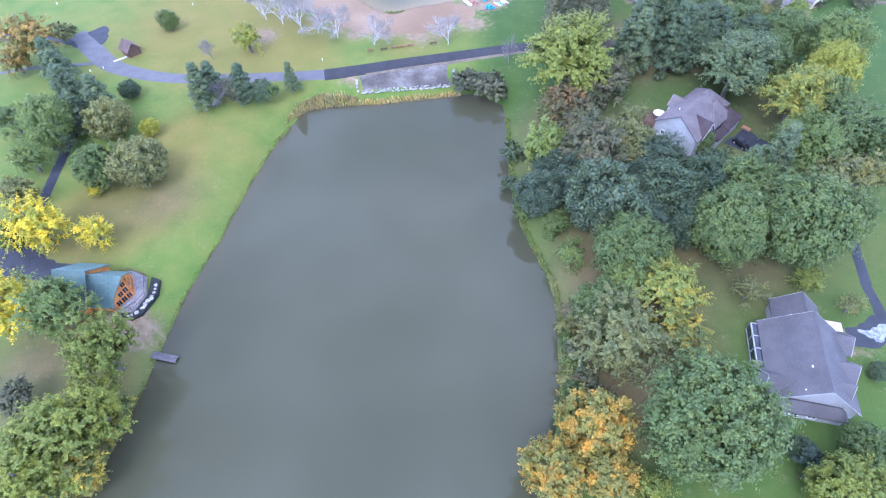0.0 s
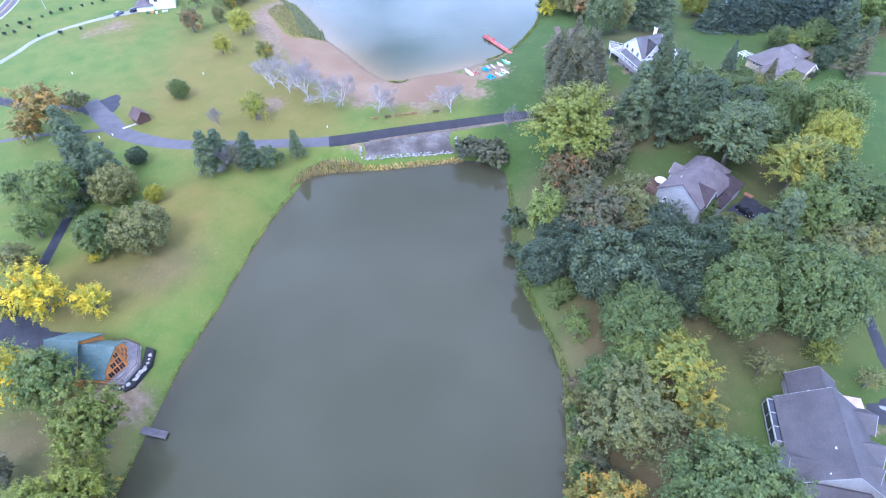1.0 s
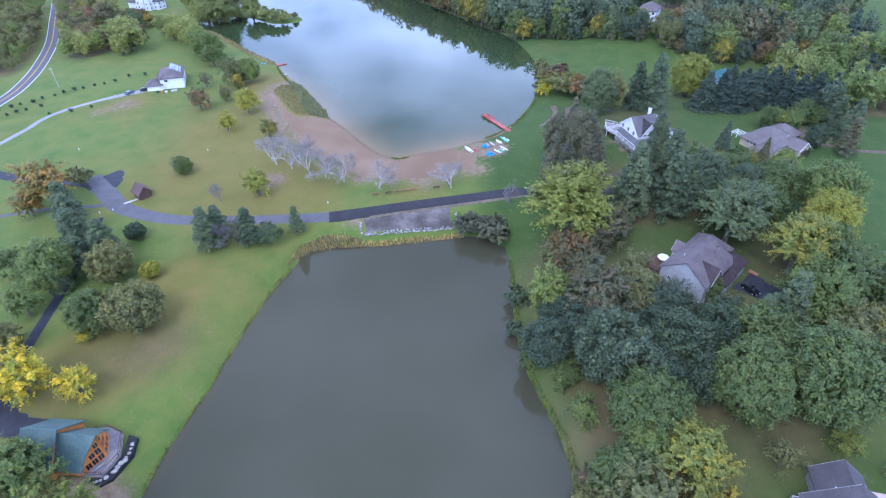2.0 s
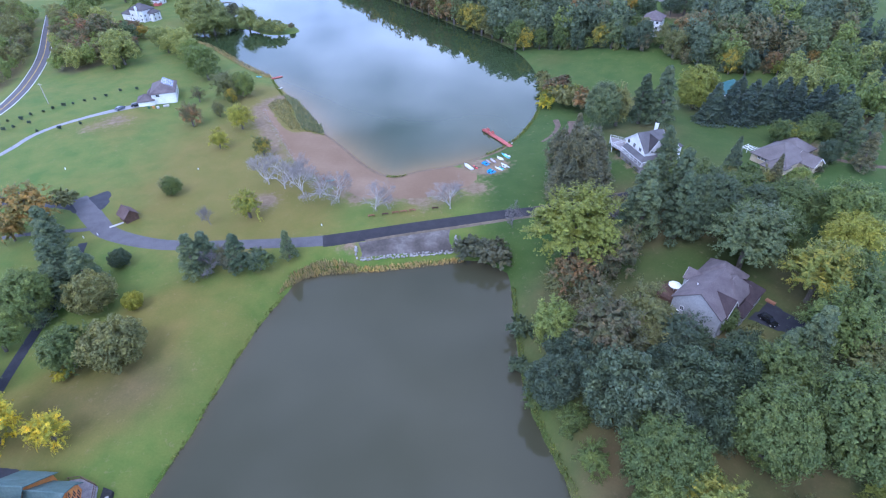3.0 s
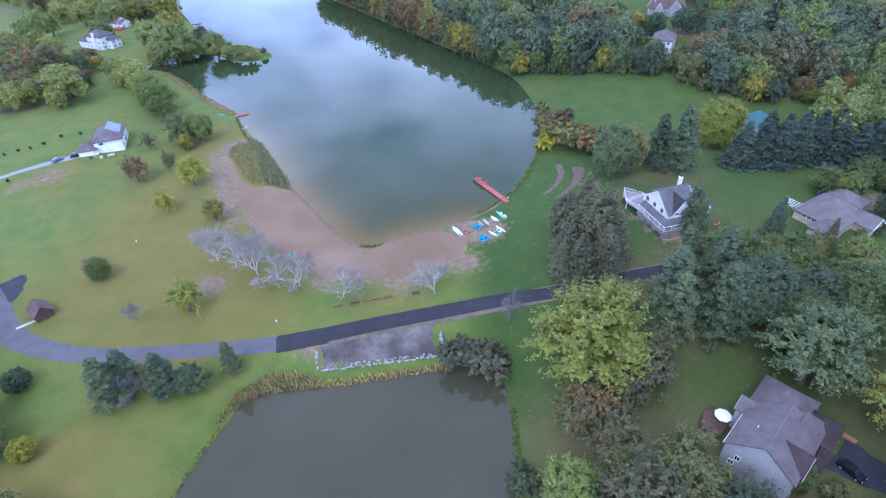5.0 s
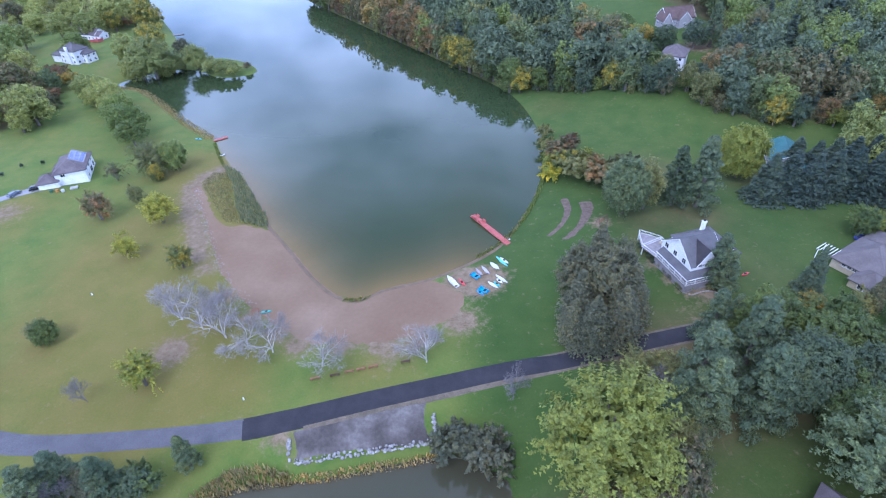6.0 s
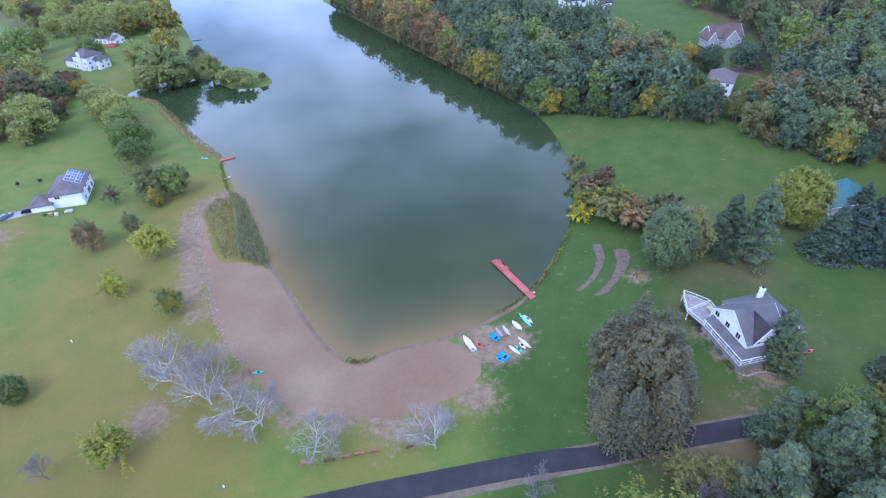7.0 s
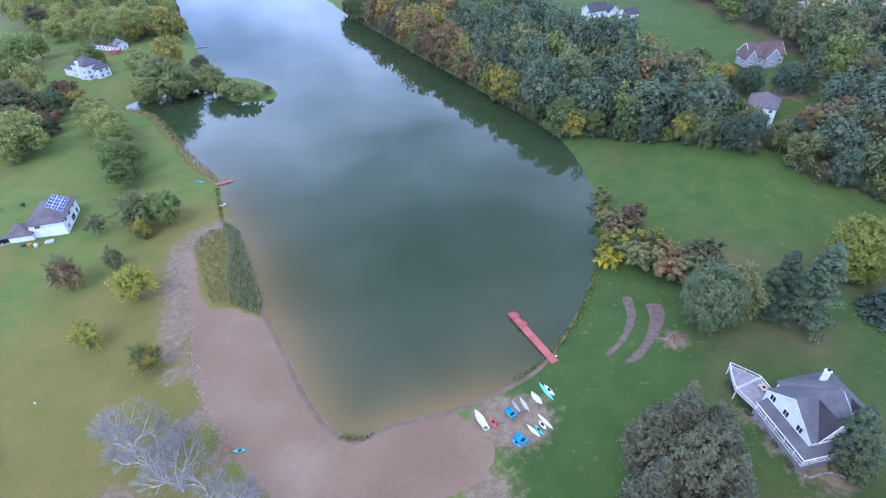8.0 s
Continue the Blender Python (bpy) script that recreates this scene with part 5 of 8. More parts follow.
tree(-67.5, 160.7, 4.2, 11.0, "sparse", "lime", "on the lawn by the cabin")
tree(-135.0, 153.3, 7.5, 19.1, "loose", "amber", "on the lawn by the cabin")
tree(-133.2, 167.0, 4.1, 6.9, "shrub", "olive", "on the lawn by the cabin")
tree(-138.6, 147.1, 4.2, 10.6, "loose", "amber", "on the lawn by the cabin")
tree(-101.0, 175.7, 3.0, 7.6, "loose", "olive", "in the lawn near the lake")
tree(-68.0, 161.2, 3.7, 9.7, "sparse", "citrus", "in the lawn near the lake")
tree(-95.7, 210.8, 3.6, 9.1, "loose", "citrus", "in the lawn near the lake")
tree(-93.1, 229.4, 5.1, 12.9, "loose", "citrus", "in the lawn near the lake")
tree(-115.8, 232.2, 4.6, 11.8, "loose", "rust", "in the lawn near the lake")
tree(-107.6, 242.4, 3.0, 7.7, "loose", "olive", "in the lawn near the lake")
tree(-76.2, 204.9, 3.6, 9.2, "loose", "gold", "in the lawn near the lake")
tree(-110.5, 263.2, 5.8, 14.9, "loose", "olive", "in the lawn near the lake")
tree(-104.1, 266.8, 5.9, 13.2, "round", "light", "in the lawn near the lake")
tree(-123.5, 258.8, 3.0, 8.0, "sparse", "brown", "in the lawn near the lake")
tree(-135.8, 296.6, 6.8, 16.0, "round", "light", "in the lawn near the lake")
tree(-157.6, 325.1, 7.2, 16.0, "round", "pale", "in the lawn near the lake")
tree(-181.3, 344.1, 5.6, 12.4, "round", "pale", "in the lawn near the lake")
tree(-170.4, 337.1, 5.4, 13.8, "loose", "pale", "in the lawn near the lake")
tree(-170.0, 330.2, 4.6, 10.3, "round", "pale", "in the lawn near the lake")
tree(-248.0, 384.9, 6.4, 16.3, "loose", "pale", "in the hedgerow beyond the lawn")
tree(-234.5, 379.8, 5.8, 14.7, "loose", "pale", "in the hedgerow beyond the lawn")
tree(-215.5, 344.4, 7.5, 19.2, "loose", "brown", "in the hedgerow beyond the lawn")
tree(-214.1, 350.9, 5.0, 12.8, "loose", "pale", "in the hedgerow beyond the lawn")
tree(-203.7, 350.8, 5.7, 12.8, "round", "silver", "in the hedgerow beyond the lawn")
tree(-185.3, 309.4, 9.0, 19.9, "round", "pale", "in the hedgerow beyond the lawn")
tree(-187.5, 302.0, 4.6, 11.8, "loose", "pale", "in the hedgerow beyond the lawn")
tree(-265.7, 409.5, 9.5, 21.2, "round", "light", "in the hedgerow beyond the lawn")
tree(-268.8, 430.7, 6.3, 16.1, "loose", "pale", "in the hedgerow beyond the lawn")
tree(-192.9, 329.0, 4.2, 10.7, "loose", "brown", "in the hedgerow beyond the lawn")
tree(-220.2, 378.9, 3.6, 6.1, "shrub", "red", "in the hedgerow beyond the lawn")
tree(-212.5, 375.7, 4.1, 6.9, "shrub", "red", "in the hedgerow beyond the lawn")
tree(-202.4, 363.6, 4.5, 7.6, "shrub", "orange", "in the hedgerow beyond the lawn")
tree(-206.9, 362.6, 3.4, 5.8, "shrub", "red", "in the hedgerow beyond the lawn")
tree(-203.5, 341.3, 4.2, 7.1, "shrub", "brown", "in the hedgerow beyond the lawn")
tree(-197.7, 341.0, 4.2, 7.0, "shrub", "red", "in the hedgerow beyond the lawn")
tree(-191.1, 330.0, 4.2, 7.2, "shrub", "brown", "in the hedgerow beyond the lawn")
tree(-191.0, 321.4, 3.9, 6.6, "shrub", "brown", "in the hedgerow beyond the lawn")
tree(-188.2, 304.8, 2.8, 4.8, "shrub", "pale", "in the hedgerow beyond the lawn")
tree(-187.0, 311.4, 2.9, 4.9, "shrub", "olive", "in the hedgerow beyond the lawn")
tree(-197.3, 359.0, 2.1, 3.5, "shrub", "olive", "in the hedgerow beyond the lawn")
tree(-189.5, 364.8, 2.1, 3.6, "shrub", "olive", "in the hedgerow beyond the lawn")
tree(-281.6, 464.3, 6.9, 14.9, "round", "pale", "near the far white houses")
tree(-258.8, 453.9, 8.0, 17.2, "round", "pale", "near the far white houses")
tree(-267.6, 480.5, 7.4, 18.1, "loose", "pale", "near the far white houses")
tree(-238.1, 453.2, 8.0, 17.0, "round", "pale", "near the far white houses")
tree(-224.7, 413.3, 6.7, 14.4, "round", "light", "near the far white houses")
tree(-221.3, 416.0, 4.0, 9.8, "loose", "pale", "near the far white houses")
tree(-237.2, 474.3, 9.7, 20.6, "round", "pale", "near the far white houses")
tree(-227.2, 465.2, 6.1, 14.9, "loose", "gold", "near the far white houses")
tree(-206.5, 467.7, 9.1, 22.4, "loose", "gold", "near the far white houses")
tree(-206.0, 481.1, 5.5, 13.4, "loose", "gold", "near the far white houses")
tree(-229.2, 490.4, 6.9, 17.0, "loose", "pale", "near the far white houses")
tree(-197.2, 440.1, 4.4, 9.6, "round", "light", "near the far white houses")
tree(-295.8, 511.5, 5.1, 17.5, "pine", "pine", "near the far white houses")
tree(-315.9, 493.3, 7.2, 17.5, "loose", "brown", "near the far white houses")
tree(-245.9, 510.7, 7.3, 15.7, "round", "pale", "near the far white houses")
tree(-235.6, 480.7, 4.3, 7.2, "shrub", "red", "in a low red hedge beyond the lawn")
tree(-227.9, 478.6, 4.6, 7.8, "shrub", "red", "in a low red hedge beyond the lawn")
tree(-221.2, 477.7, 4.6, 7.8, "shrub", "red", "in a low red hedge beyond the lawn")
tree(-215.4, 478.3, 4.2, 7.2, "shrub", "red", "in a low red hedge beyond the lawn")
tree(-160.9, 376.7, 10.9, 27.8, "feather", "pale", "on the spit of land in the lake")
tree(-186.1, 398.7, 6.8, 17.3, "loose", "pale", "on the spit of land in the lake")
tree(-176.3, 411.0, 7.6, 19.3, "loose", "gold", "on the spit of land in the lake")
tree(-167.2, 375.8, 7.7, 19.5, "loose", "pale", "on the spit of land in the lake")
tree(-158.5, 381.9, 6.2, 15.8, "loose", "pale", "on the spit of land in the lake")
tree(-155.0, 385.3, 5.8, 13.4, "feather", "pale", "on the spit of land in the lake")
tree(-159.7, 412.7, 5.0, 11.2, "round", "grey", "on the spit of land in the lake")
tree(-141.7, 389.3, 6.6, 15.4, "feather", "pale", "on the spit of land in the lake")
tree(-171.8, 374.7, 5.3, 13.6, "loose", "pale", "on the spit of land in the lake")
tree(-132.2, 381.7, 5.4, 9.2, "shrub", "pale", "on the spit of land in the lake")
tree(-122.8, 378.0, 5.3, 9.1, "shrub", "pale", "on the spit of land in the lake")
tree(-117.4, 376.8, 4.0, 6.8, "shrub", "pale", "on the spit of land in the lake")
tree(-138.6, 387.2, 5.0, 8.4, "shrub", "pale", "on the spit of land in the lake")
tree(-153.9, 389.2, 4.2, 7.1, "shrub", "pale", "on the spit of land in the lake")
tree(-111.9, 385.5, 2.5, 4.2, "shrub", "brown", "on the spit of land in the lake")
tree(42.5, 180.0, 6.6, 24.5, "tall", "grey", "near the white house")
tree(36.3, 178.0, 6.2, 18.5, "fir", "grey", "near the white house")
tree(38.0, 169.5, 6.4, 17.5, "fir", "grey", "near the white house")
tree(49.0, 179.0, 6.6, 18.5, "fir", "grey", "near the white house")
tree(68.9, 159.2, 6.7, 24.0, "pine", "pine", "near the white house")
tree(69.1, 148.8, 5.7, 20.6, "pine", "pine", "near the white house")
tree(56.5, 153.4, 6.5, 23.3, "pine", "pine", "near the white house")
tree(85.8, 164.5, 6.4, 14.3, "round", "green", "near the white house")
tree(93.5, 178.7, 3.0, 7.6, "loose", "orange", "near the white house")
tree(101.8, 173.1, 2.6, 6.7, "loose", "orange", "near the white house")
tree(97.6, 186.7, 3.7, 15.0, "spruce", "blue", "near the white house")
tree(82.6, 142.3, 7.4, 16.5, "round", "green", "near the white house")
tree(76.0, 187.5, 3.7, 13.5, "pine", "pine", "near the white house")
tree(59.6, 226.8, 9.0, 21.2, "round", "silver", "near the white house")
tree(66.8, 228.6, 5.6, 19.4, "tall", "olive", "near the white house")
tree(100.6, 321.0, 4.6, 14.5, "loose", "olive", "at the foot of the hill woods")
tree(84.3, 229.6, 7.0, 25.2, "pine", "pine", "near the white house")
tree(76.8, 231.0, 5.9, 21.3, "pine", "dark", "near the white house")
tree(105.6, 249.9, 9.1, 20.3, "round", "lime", "near the white house")
tree(157.0, 282.6, 3.7, 9.3, "loose", "lime", "near the white house")
tree(70.8, 171.3, 3.7, 13.4, "pine", "pine", "near the white house")
tree(84.2, 152.9, 5.9, 13.8, "feather", "green", "near the white house")
tree(52.0, 159.9, 3.5, 8.9, "loose", "olive", "near the white house")
tree(46.1, 160.3, 3.5, 9.0, "loose", "olive", "near the white house")
tree(51.5, 149.1, 4.3, 15.4, "pine", "pine", "near the white house")
tree(99.7, 163.8, 4.7, 10.4, "round", "green", "near the white house")
tree(107.6, 233.3, 6.7, 17.7, "spruce", "spruce", "in a dense planted row")
tree(114.8, 234.6, 6.7, 17.8, "spruce", "spruce", "in a dense planted row")
tree(120.4, 232.4, 6.6, 17.6, "spruce", "spruce", "in a dense planted row")
tree(128.0, 234.5, 6.7, 17.7, "spruce", "spruce", "in a dense planted row")
tree(135.0, 235.3, 6.7, 17.7, "spruce", "spruce", "in a dense planted row")
tree(140.2, 232.7, 6.6, 17.5, "spruce", "spruce", "in a dense planted row")
tree(144.5, 228.8, 6.5, 17.2, "spruce", "spruce", "in a dense planted row")
tree(151.5, 229.8, 6.5, 17.3, "spruce", "spruce", "in a dense planted row")
tree(158.2, 230.3, 6.5, 17.3, "spruce", "spruce", "in a dense planted row")
tree(126.3, 252.9, 5.9, 13.6, "spruce", "spruce", "in a dense planted row")
tree(131.6, 249.8, 5.9, 13.5, "spruce", "spruce", "in a dense planted row")
tree(139.1, 251.7, 5.9, 13.5, "spruce", "spruce", "in a dense planted row")
tree(146.1, 252.3, 5.9, 13.5, "spruce", "spruce", "in a dense planted row")
tree(152.9, 252.6, 5.9, 13.5, "spruce", "spruce", "in a dense planted row")
tree(158.9, 251.4, 5.9, 13.5, "spruce", "spruce", "in a dense planted row")
tree(161.7, 244.8, 5.8, 13.1, "spruce", "spruce", "in a dense planted row")
tree(168.5, 245.4, 5.8, 13.2, "spruce", "spruce", "in a dense planted row")
tree(126.0, 212.2, 4.1, 9.6, "feather", "light", "behind the tan house")
tree(141.0, 215.9, 5.1, 11.3, "round", "green", "behind the tan house")
tree(135.5, 194.9, 4.2, 9.4, "round", "dark", "behind the tan house")
tree(40.5, 253.3, 3.6, 6.1, "shrub", "yellow", "in the thicket on the lake shore")
tree(45.7, 267.0, 5.3, 9.0, "shrub", "rust", "in the thicket on the lake shore")
tree(42.6, 276.6, 3.5, 5.9, "shrub", "olive", "in the thicket on the lake shore")
tree(46.6, 259.9, 4.8, 8.2, "shrub", "gold", "in the thicket on the lake shore")
tree(49.7, 251.6, 5.8, 9.8, "shrub", "olive", "in the thicket on the lake shore")
tree(55.5, 247.1, 6.2, 10.6, "shrub", "rust", "in the thicket on the lake shore")
tree(62.2, 246.2, 5.6, 9.5, "shrub", "olive", "in the thicket on the lake shore")
tree(54.4, 258.3, 4.7, 8.0, "shrub", "lime", "in the thicket on the lake shore")
tree(43.5, 289.5, 3.1, 5.3, "shrub", "olive", "in the thicket on the lake shore")
tree(51.0, 274.4, 4.3, 7.3, "shrub", "red", "in the thicket on the lake shore")
tree(67.6, 253.4, 4.6, 7.8, "shrub", "brown", "in the thicket on the lake shore")
tree(41.6, 263.8, 3.3, 5.6, "shrub", "lime", "in the thicket on the lake shore")
tree(78.5, 97.5, 5.4, 19.5, "pine", "pine", "in the woods by the pond")
tree(70.5, 94.0, 4.4, 15.5, "pine", "pine", "in the woods by the pond")
tree(64.5, 97.5, 4.6, 11.8, "round", "dark", "in the woods by the pond")
tree(46.0, 93.5, 5.0, 13.0, "oak", "blue", "in the woods by the pond")
tree(43.5, 78.0, 5.6, 14.0, "oak", "blue", "in the woods by the pond")
tree(52.5, 78.5, 5.4, 13.5, "oak", "dark", "in the woods by the pond")
tree(68.0, 84.0, 6.0, 15.5, "round", "green", "in the woods by the pond")
tree(90.0, 93.5, 6.0, 15.0, "loose", "olive", "in the woods by the pond")
tree(101.5, 124.0, 6.2, 15.5, "round", "green", "in the woods by the pond")
tree(92.5, 141.5, 6.4, 16.0, "round", "green", "in the woods by the pond")
tree(104.5, 158.5, 5.6, 14.0, "round", "light", "in the woods by the pond")
tree(38.5, 64.0, 5.0, 11.5, "round", "light", "in the woods by the pond")
tree(30.5, 53.0, 3.2, 5.6, "shrub", "olive", "on the pond bank")
tree(28.5, 44.5, 2.6, 4.6, "shrub", "brown", "on the pond bank")
tree(25.8, 45.0, 2.2, 3.8, "shrub", "olive", "on the pond bank")
tree(26.0, 53.8, 2.2, 4.0, "shrub", "green", "on the pond bank")
tree(24.9, 35.2, 2.6, 4.6, "shrub", "lime", "on the pond bank")
tree(30.5, 40.5, 2.4, 4.0, "shrub", "rust", "on the pond bank")
tree(27.5, 61.5, 2.2, 3.6, "shrub", "brown", "on the pond bank")
tree(96.0, 171.5, 4.8, 12.5, "round", "green", "among the conifers near the white house")
tree(105.0, 178.0, 3.4, 7.5, "loose", "olive", "beside the tan house")
tree(116.5, 176.0, 3.6, 7.0, "loose", "rust", "beside the tan house")
tree(112.5, 171.5, 4.6, 11.0, "round", "light", "beside the tan house")
tree(147.5, 206.0, 4.6, 16.0, "pine", "pine", "beside the tan house")
tree(149.0, 198.0, 5.2, 18.0, "pine", "pine", "beside the tan house")
tree(151.0, 215.0, 5.0, 17.0, "pine", "dark", "beside the tan house")
tree(143.5, 188.5, 4.6, 15.0, "pine", "grey", "beside the tan house")
tree(128.5, 187.0, 1.6, 2.6, "shrub", "brown", "beside the tan house")
tree(131.5, 190.5, 1.5, 2.4, "shrub", "dark", "beside the tan house")
tree(123.5, 186.5, 1.4, 2.2, "shrub", "green", "beside the tan house")
tree(47.8, 187.0, 6.0, 20.0, "tall", "grey", "near the white house")
tree(37.0, 186.0, 5.6, 20.5, "tall", "grey", "near the white house")
tree(45.0, 171.5, 6.2, 18.5, "fir", "grey", "near the white house")
tree(34.2, 172.5, 4.8, 14.5, "fir", "grey", "near the white house")
tree(42.8, 190.0, 6.4, 24.0, "fir", "grey", "near the white house")
tree(-147.0, 311.0, 6.2, 14.5, "round", "light", "in the lawn near the lake")
tree(-141.5, 303.5, 5.4, 13.0, "round", "light", "in the lawn near the lake")
tree(-152.5, 318.0, 5.6, 13.5, "round", "pale", "in the lawn near the lake")
tree(-130.0, 287.5, 5.6, 12.0, "round", "green", "in the lawn near the lake")
tree(-163.5, 331.0, 5.0, 12.0, "round", "pale", "in the lawn near the lake")
tree(-107.5, 258.0, 3.2, 7.5, "round", "gold", "in the lawn near the lake")
tree(-262.5, 377.0, 5.5, 13.0, "round", "olive", "in the hedgerow beside the country road")
tree(-267.0, 386.0, 5.5, 13.5, "round", "pale", "in the hedgerow beside the country road")
tree(-273.5, 394.0, 6.0, 14.0, "round", "olive", "in the hedgerow beside the country road")
tree(-256.5, 367.5, 5.0, 12.0, "round", "light", "in the hedgerow beside the country road")
bare_tree(-67.7, 182.5, 14.5, 1.3, PALE_BARK, "pale leafless spreading tree between the lawn and the beach")
bare_tree(-60.8, 179.1, 14, 1.3, PALE_BARK, "pale leafless spreading tree between the lawn and the beach")
bare_tree(-53.3, 175.5, 14.5, 1.3, PALE_BARK, "pale leafless spreading tree between the lawn and the beach")
bare_tree(-47.0, 173.0, 13, 1.3, PALE_BARK, "pale leafless spreading tree between the lawn and the beach")
bare_tree(-39.9, 170.3, 12.5, 1.3, PALE_BARK, "pale leafless spreading tree between the lawn and the beach")
bare_tree(-26.6, 165.7, 12, 1.3, PALE_BARK, "pale leafless spreading tree between the lawn and the beach")
bare_tree(-1.5, 166.6, 12.5, 1.3, PALE_BARK, "pale leafless spreading tree between the lawn and the beach")
bare_tree(18.5, 156.0, 9, 1.0, GREY_TWIG, "grey leafless tree beside the road")
bare_tree(-79.0, 156.0, 8, 0.9, GREY_TWIG, "small grey leafless tree in the lawn")
bare_tree(-69.6, 131.7, 10, 0.9, GREY_TWIG, "grey leafless tree among the roadside conifers")
bare_tree(55.6, 106.9, 9, 0.9, PALE_BARK, "pale leafless tree by the grey house")
bare_tree(48.1, 155.2, 9, 0.9, GREY_TWIG, "grey leafless tree beside the road")
tree(96.5, 330.0, 6.1, 13.5, "round", "green", "near the houses on the hill")
tree(96.0, 319.4, 4.9, 10.9, "round", "dark", "near the houses on the hill")
tree(98.9, 312.4, 3.8, 9.7, "loose", "brown", "near the houses on the hill")
tree(112.6, 314.0, 5.2, 11.6, "round", "blue", "near the houses on the hill")
tree(120.7, 319.7, 5.3, 13.4, "loose", "rust", "near the houses on the hill")
tree(108.9, 312.0, 4.3, 9.5, "round", "green", "near the houses on the hill")
tree(131.9, 322.2, 5.7, 14.6, "loose", "rust", "near the houses on the hill")
tree(109.9, 354.8, 5.5, 12.1, "round", "dark", "near the houses on the hill")
tree(122.5, 349.4, 6.4, 14.1, "round", "blue", "near the houses on the hill")
tree(130.4, 349.7, 5.8, 20.8, "pine", "pine", "near the houses on the hill")
tree(100.1, 359.6, 5.6, 14.1, "loose", "orange", "near the houses on the hill")
tree(94.8, 377.2, 5.9, 14.9, "loose", "green", "near the houses on the hill")
tree(69.4, 90.7, 6.8, 15.9, "feather", "green", "in the woods by the pond")
tree(86.0, 101.5, 7.0, 19.1, "feather", "light", "in the woods by the pond")
tree(81.1, 83.5, 6.7, 15.0, "great", "green", "in the woods by the pond")
tree(71.6, 105.1, 1.9, 3.2, "shrub", "olive", "in the woods by the pond")
tree(57.1, 101.9, 3.6, 9.3, "loose", "dark", "in the woods by the pond")
tree(58.3, 88.7, 3.9, 9.9, "loose", "olive", "in the woods by the pond")
tree(40.5, 107.9, 5.0, 12.8, "loose", "grey", "in the woods by the pond")
tree(49.9, 108.4, 4.4, 11.2, "loose", "olive", "in the woods by the pond")
tree(26.4, 100.9, 4.9, 10.9, "oak", "blue", "in the woods by the pond")
tree(53.7, 88.0, 3.9, 8.6, "round", "dark", "in the woods by the pond")
tree(63.0, 198.2, 0.9, 1.5, "shrub", "olive", "against the porch")
tree(63.7, 195.5, 0.9, 1.5, "shrub", "grey", "against the porch")
tree(64.3, 192.9, 1.0, 1.6, "shrub", "grey", "against the porch")
tree(65.3, 189.8, 0.9, 1.6, "shrub", "green", "against the porch")
tree(65.7, 188.4, 1.0, 1.8, "shrub", "grey", "against the porch")
tree(67.5, 188.6, 1.1, 1.9, "shrub", "light", "against the porch")
tree(72.6, 190.8, 1.0, 1.8, "shrub", "grey", "against the porch")
tree(62.0, 200.2, 0.9, 1.5, "shrub", "dark", "against the porch")
tree(61.4, 202.4, 0.9, 1.6, "shrub", "dark", "against the porch")
tree(60.3, 207.6, 1.1, 1.8, "shrub", "dark", "against the porch")
tree(72.9, 188.4, 1.1, 1.9, "shrub", "olive", "against the porch")
bare_tree(-72.0, 31.1, 10, 0.9, PALE_BARK, "pale leafless tree rising among the trees below the cabin")
tree(35.3, 112.1, 4.3, 10.9, "loose", "olive", "in the woods by the pond")
tree(38.9, 106.7, 4.4, 11.1, "loose", "olive", "in the woods by the pond")
tree(45.7, 111.7, 4.3, 10.8, "loose", "light", "in the woods by the pond")
tree(45.8, 103.5, 4.2, 10.8, "loose", "olive", "in the woods by the pond")
tree(29.6, 103.3, 4.5, 11.5, "loose", "brown", "in the woods by the pond")
tree(43.9, 138.2, 4.2, 10.7, "loose", "grey", "in the woods by the pond")
tree(50.0, 141.1, 3.9, 9.9, "loose", "olive", "in the woods by the pond")
tree(51.4, 101.1, 3.9, 8.8, "round", "blue", "in the woods by the pond")
tree(27.0, 107.0, 4.7, 11.9, "loose", "light", "in the woods by the pond")
tree(28.8, 123.8, 4.1, 10.4, "loose", "olive", "in the woods by the pond")
tree(5.5, 144.8, 5.2, 8.2, "shrub", "grey", "on the pond bank")
tree(12.2, 142.5, 4.9, 7.9, "shrub", "grey", "on the pond bank")
tree(9.0, 145.5, 4.2, 6.2, "shrub", "grey", "on the pond bank")
tree(74.6, 190.3, 4.6, 16.6, "pine", "pine", "among the conifers near the white house")
tree(65.1, 168.7, 4.9, 17.6, "pine", "pine", "among the conifers near the white house")
tree(71.8, 166.0, 5.8, 20.9, "pine", "green", "among the conifers near the white house")
tree(82.2, 169.8, 5.6, 14.4, "loose", "green", "among the conifers near the white house")
tree(93.6, 164.5, 5.5, 13.9, "loose", "green", "among the conifers near the white house")
tree(111.8, 167.4, 4.1, 10.5, "loose", "olive", "among the conifers near the white house")
tree(124.3, 209.5, 3.8, 10.8, "tall", "green", "beside the tan house")
tree(133.3, 208.9, 4.3, 9.6, "round", "light", "beside the tan house")
tree(145.1, 212.4, 4.0, 8.9, "round", "green", "beside the tan house")
tree(109.5, 179.8, 2.8, 11.4, "spruce", "grey", "beside the tan house")
tree(129.3, 210.3, 3.6, 9.2, "loose", "lime", "beside the tan house")

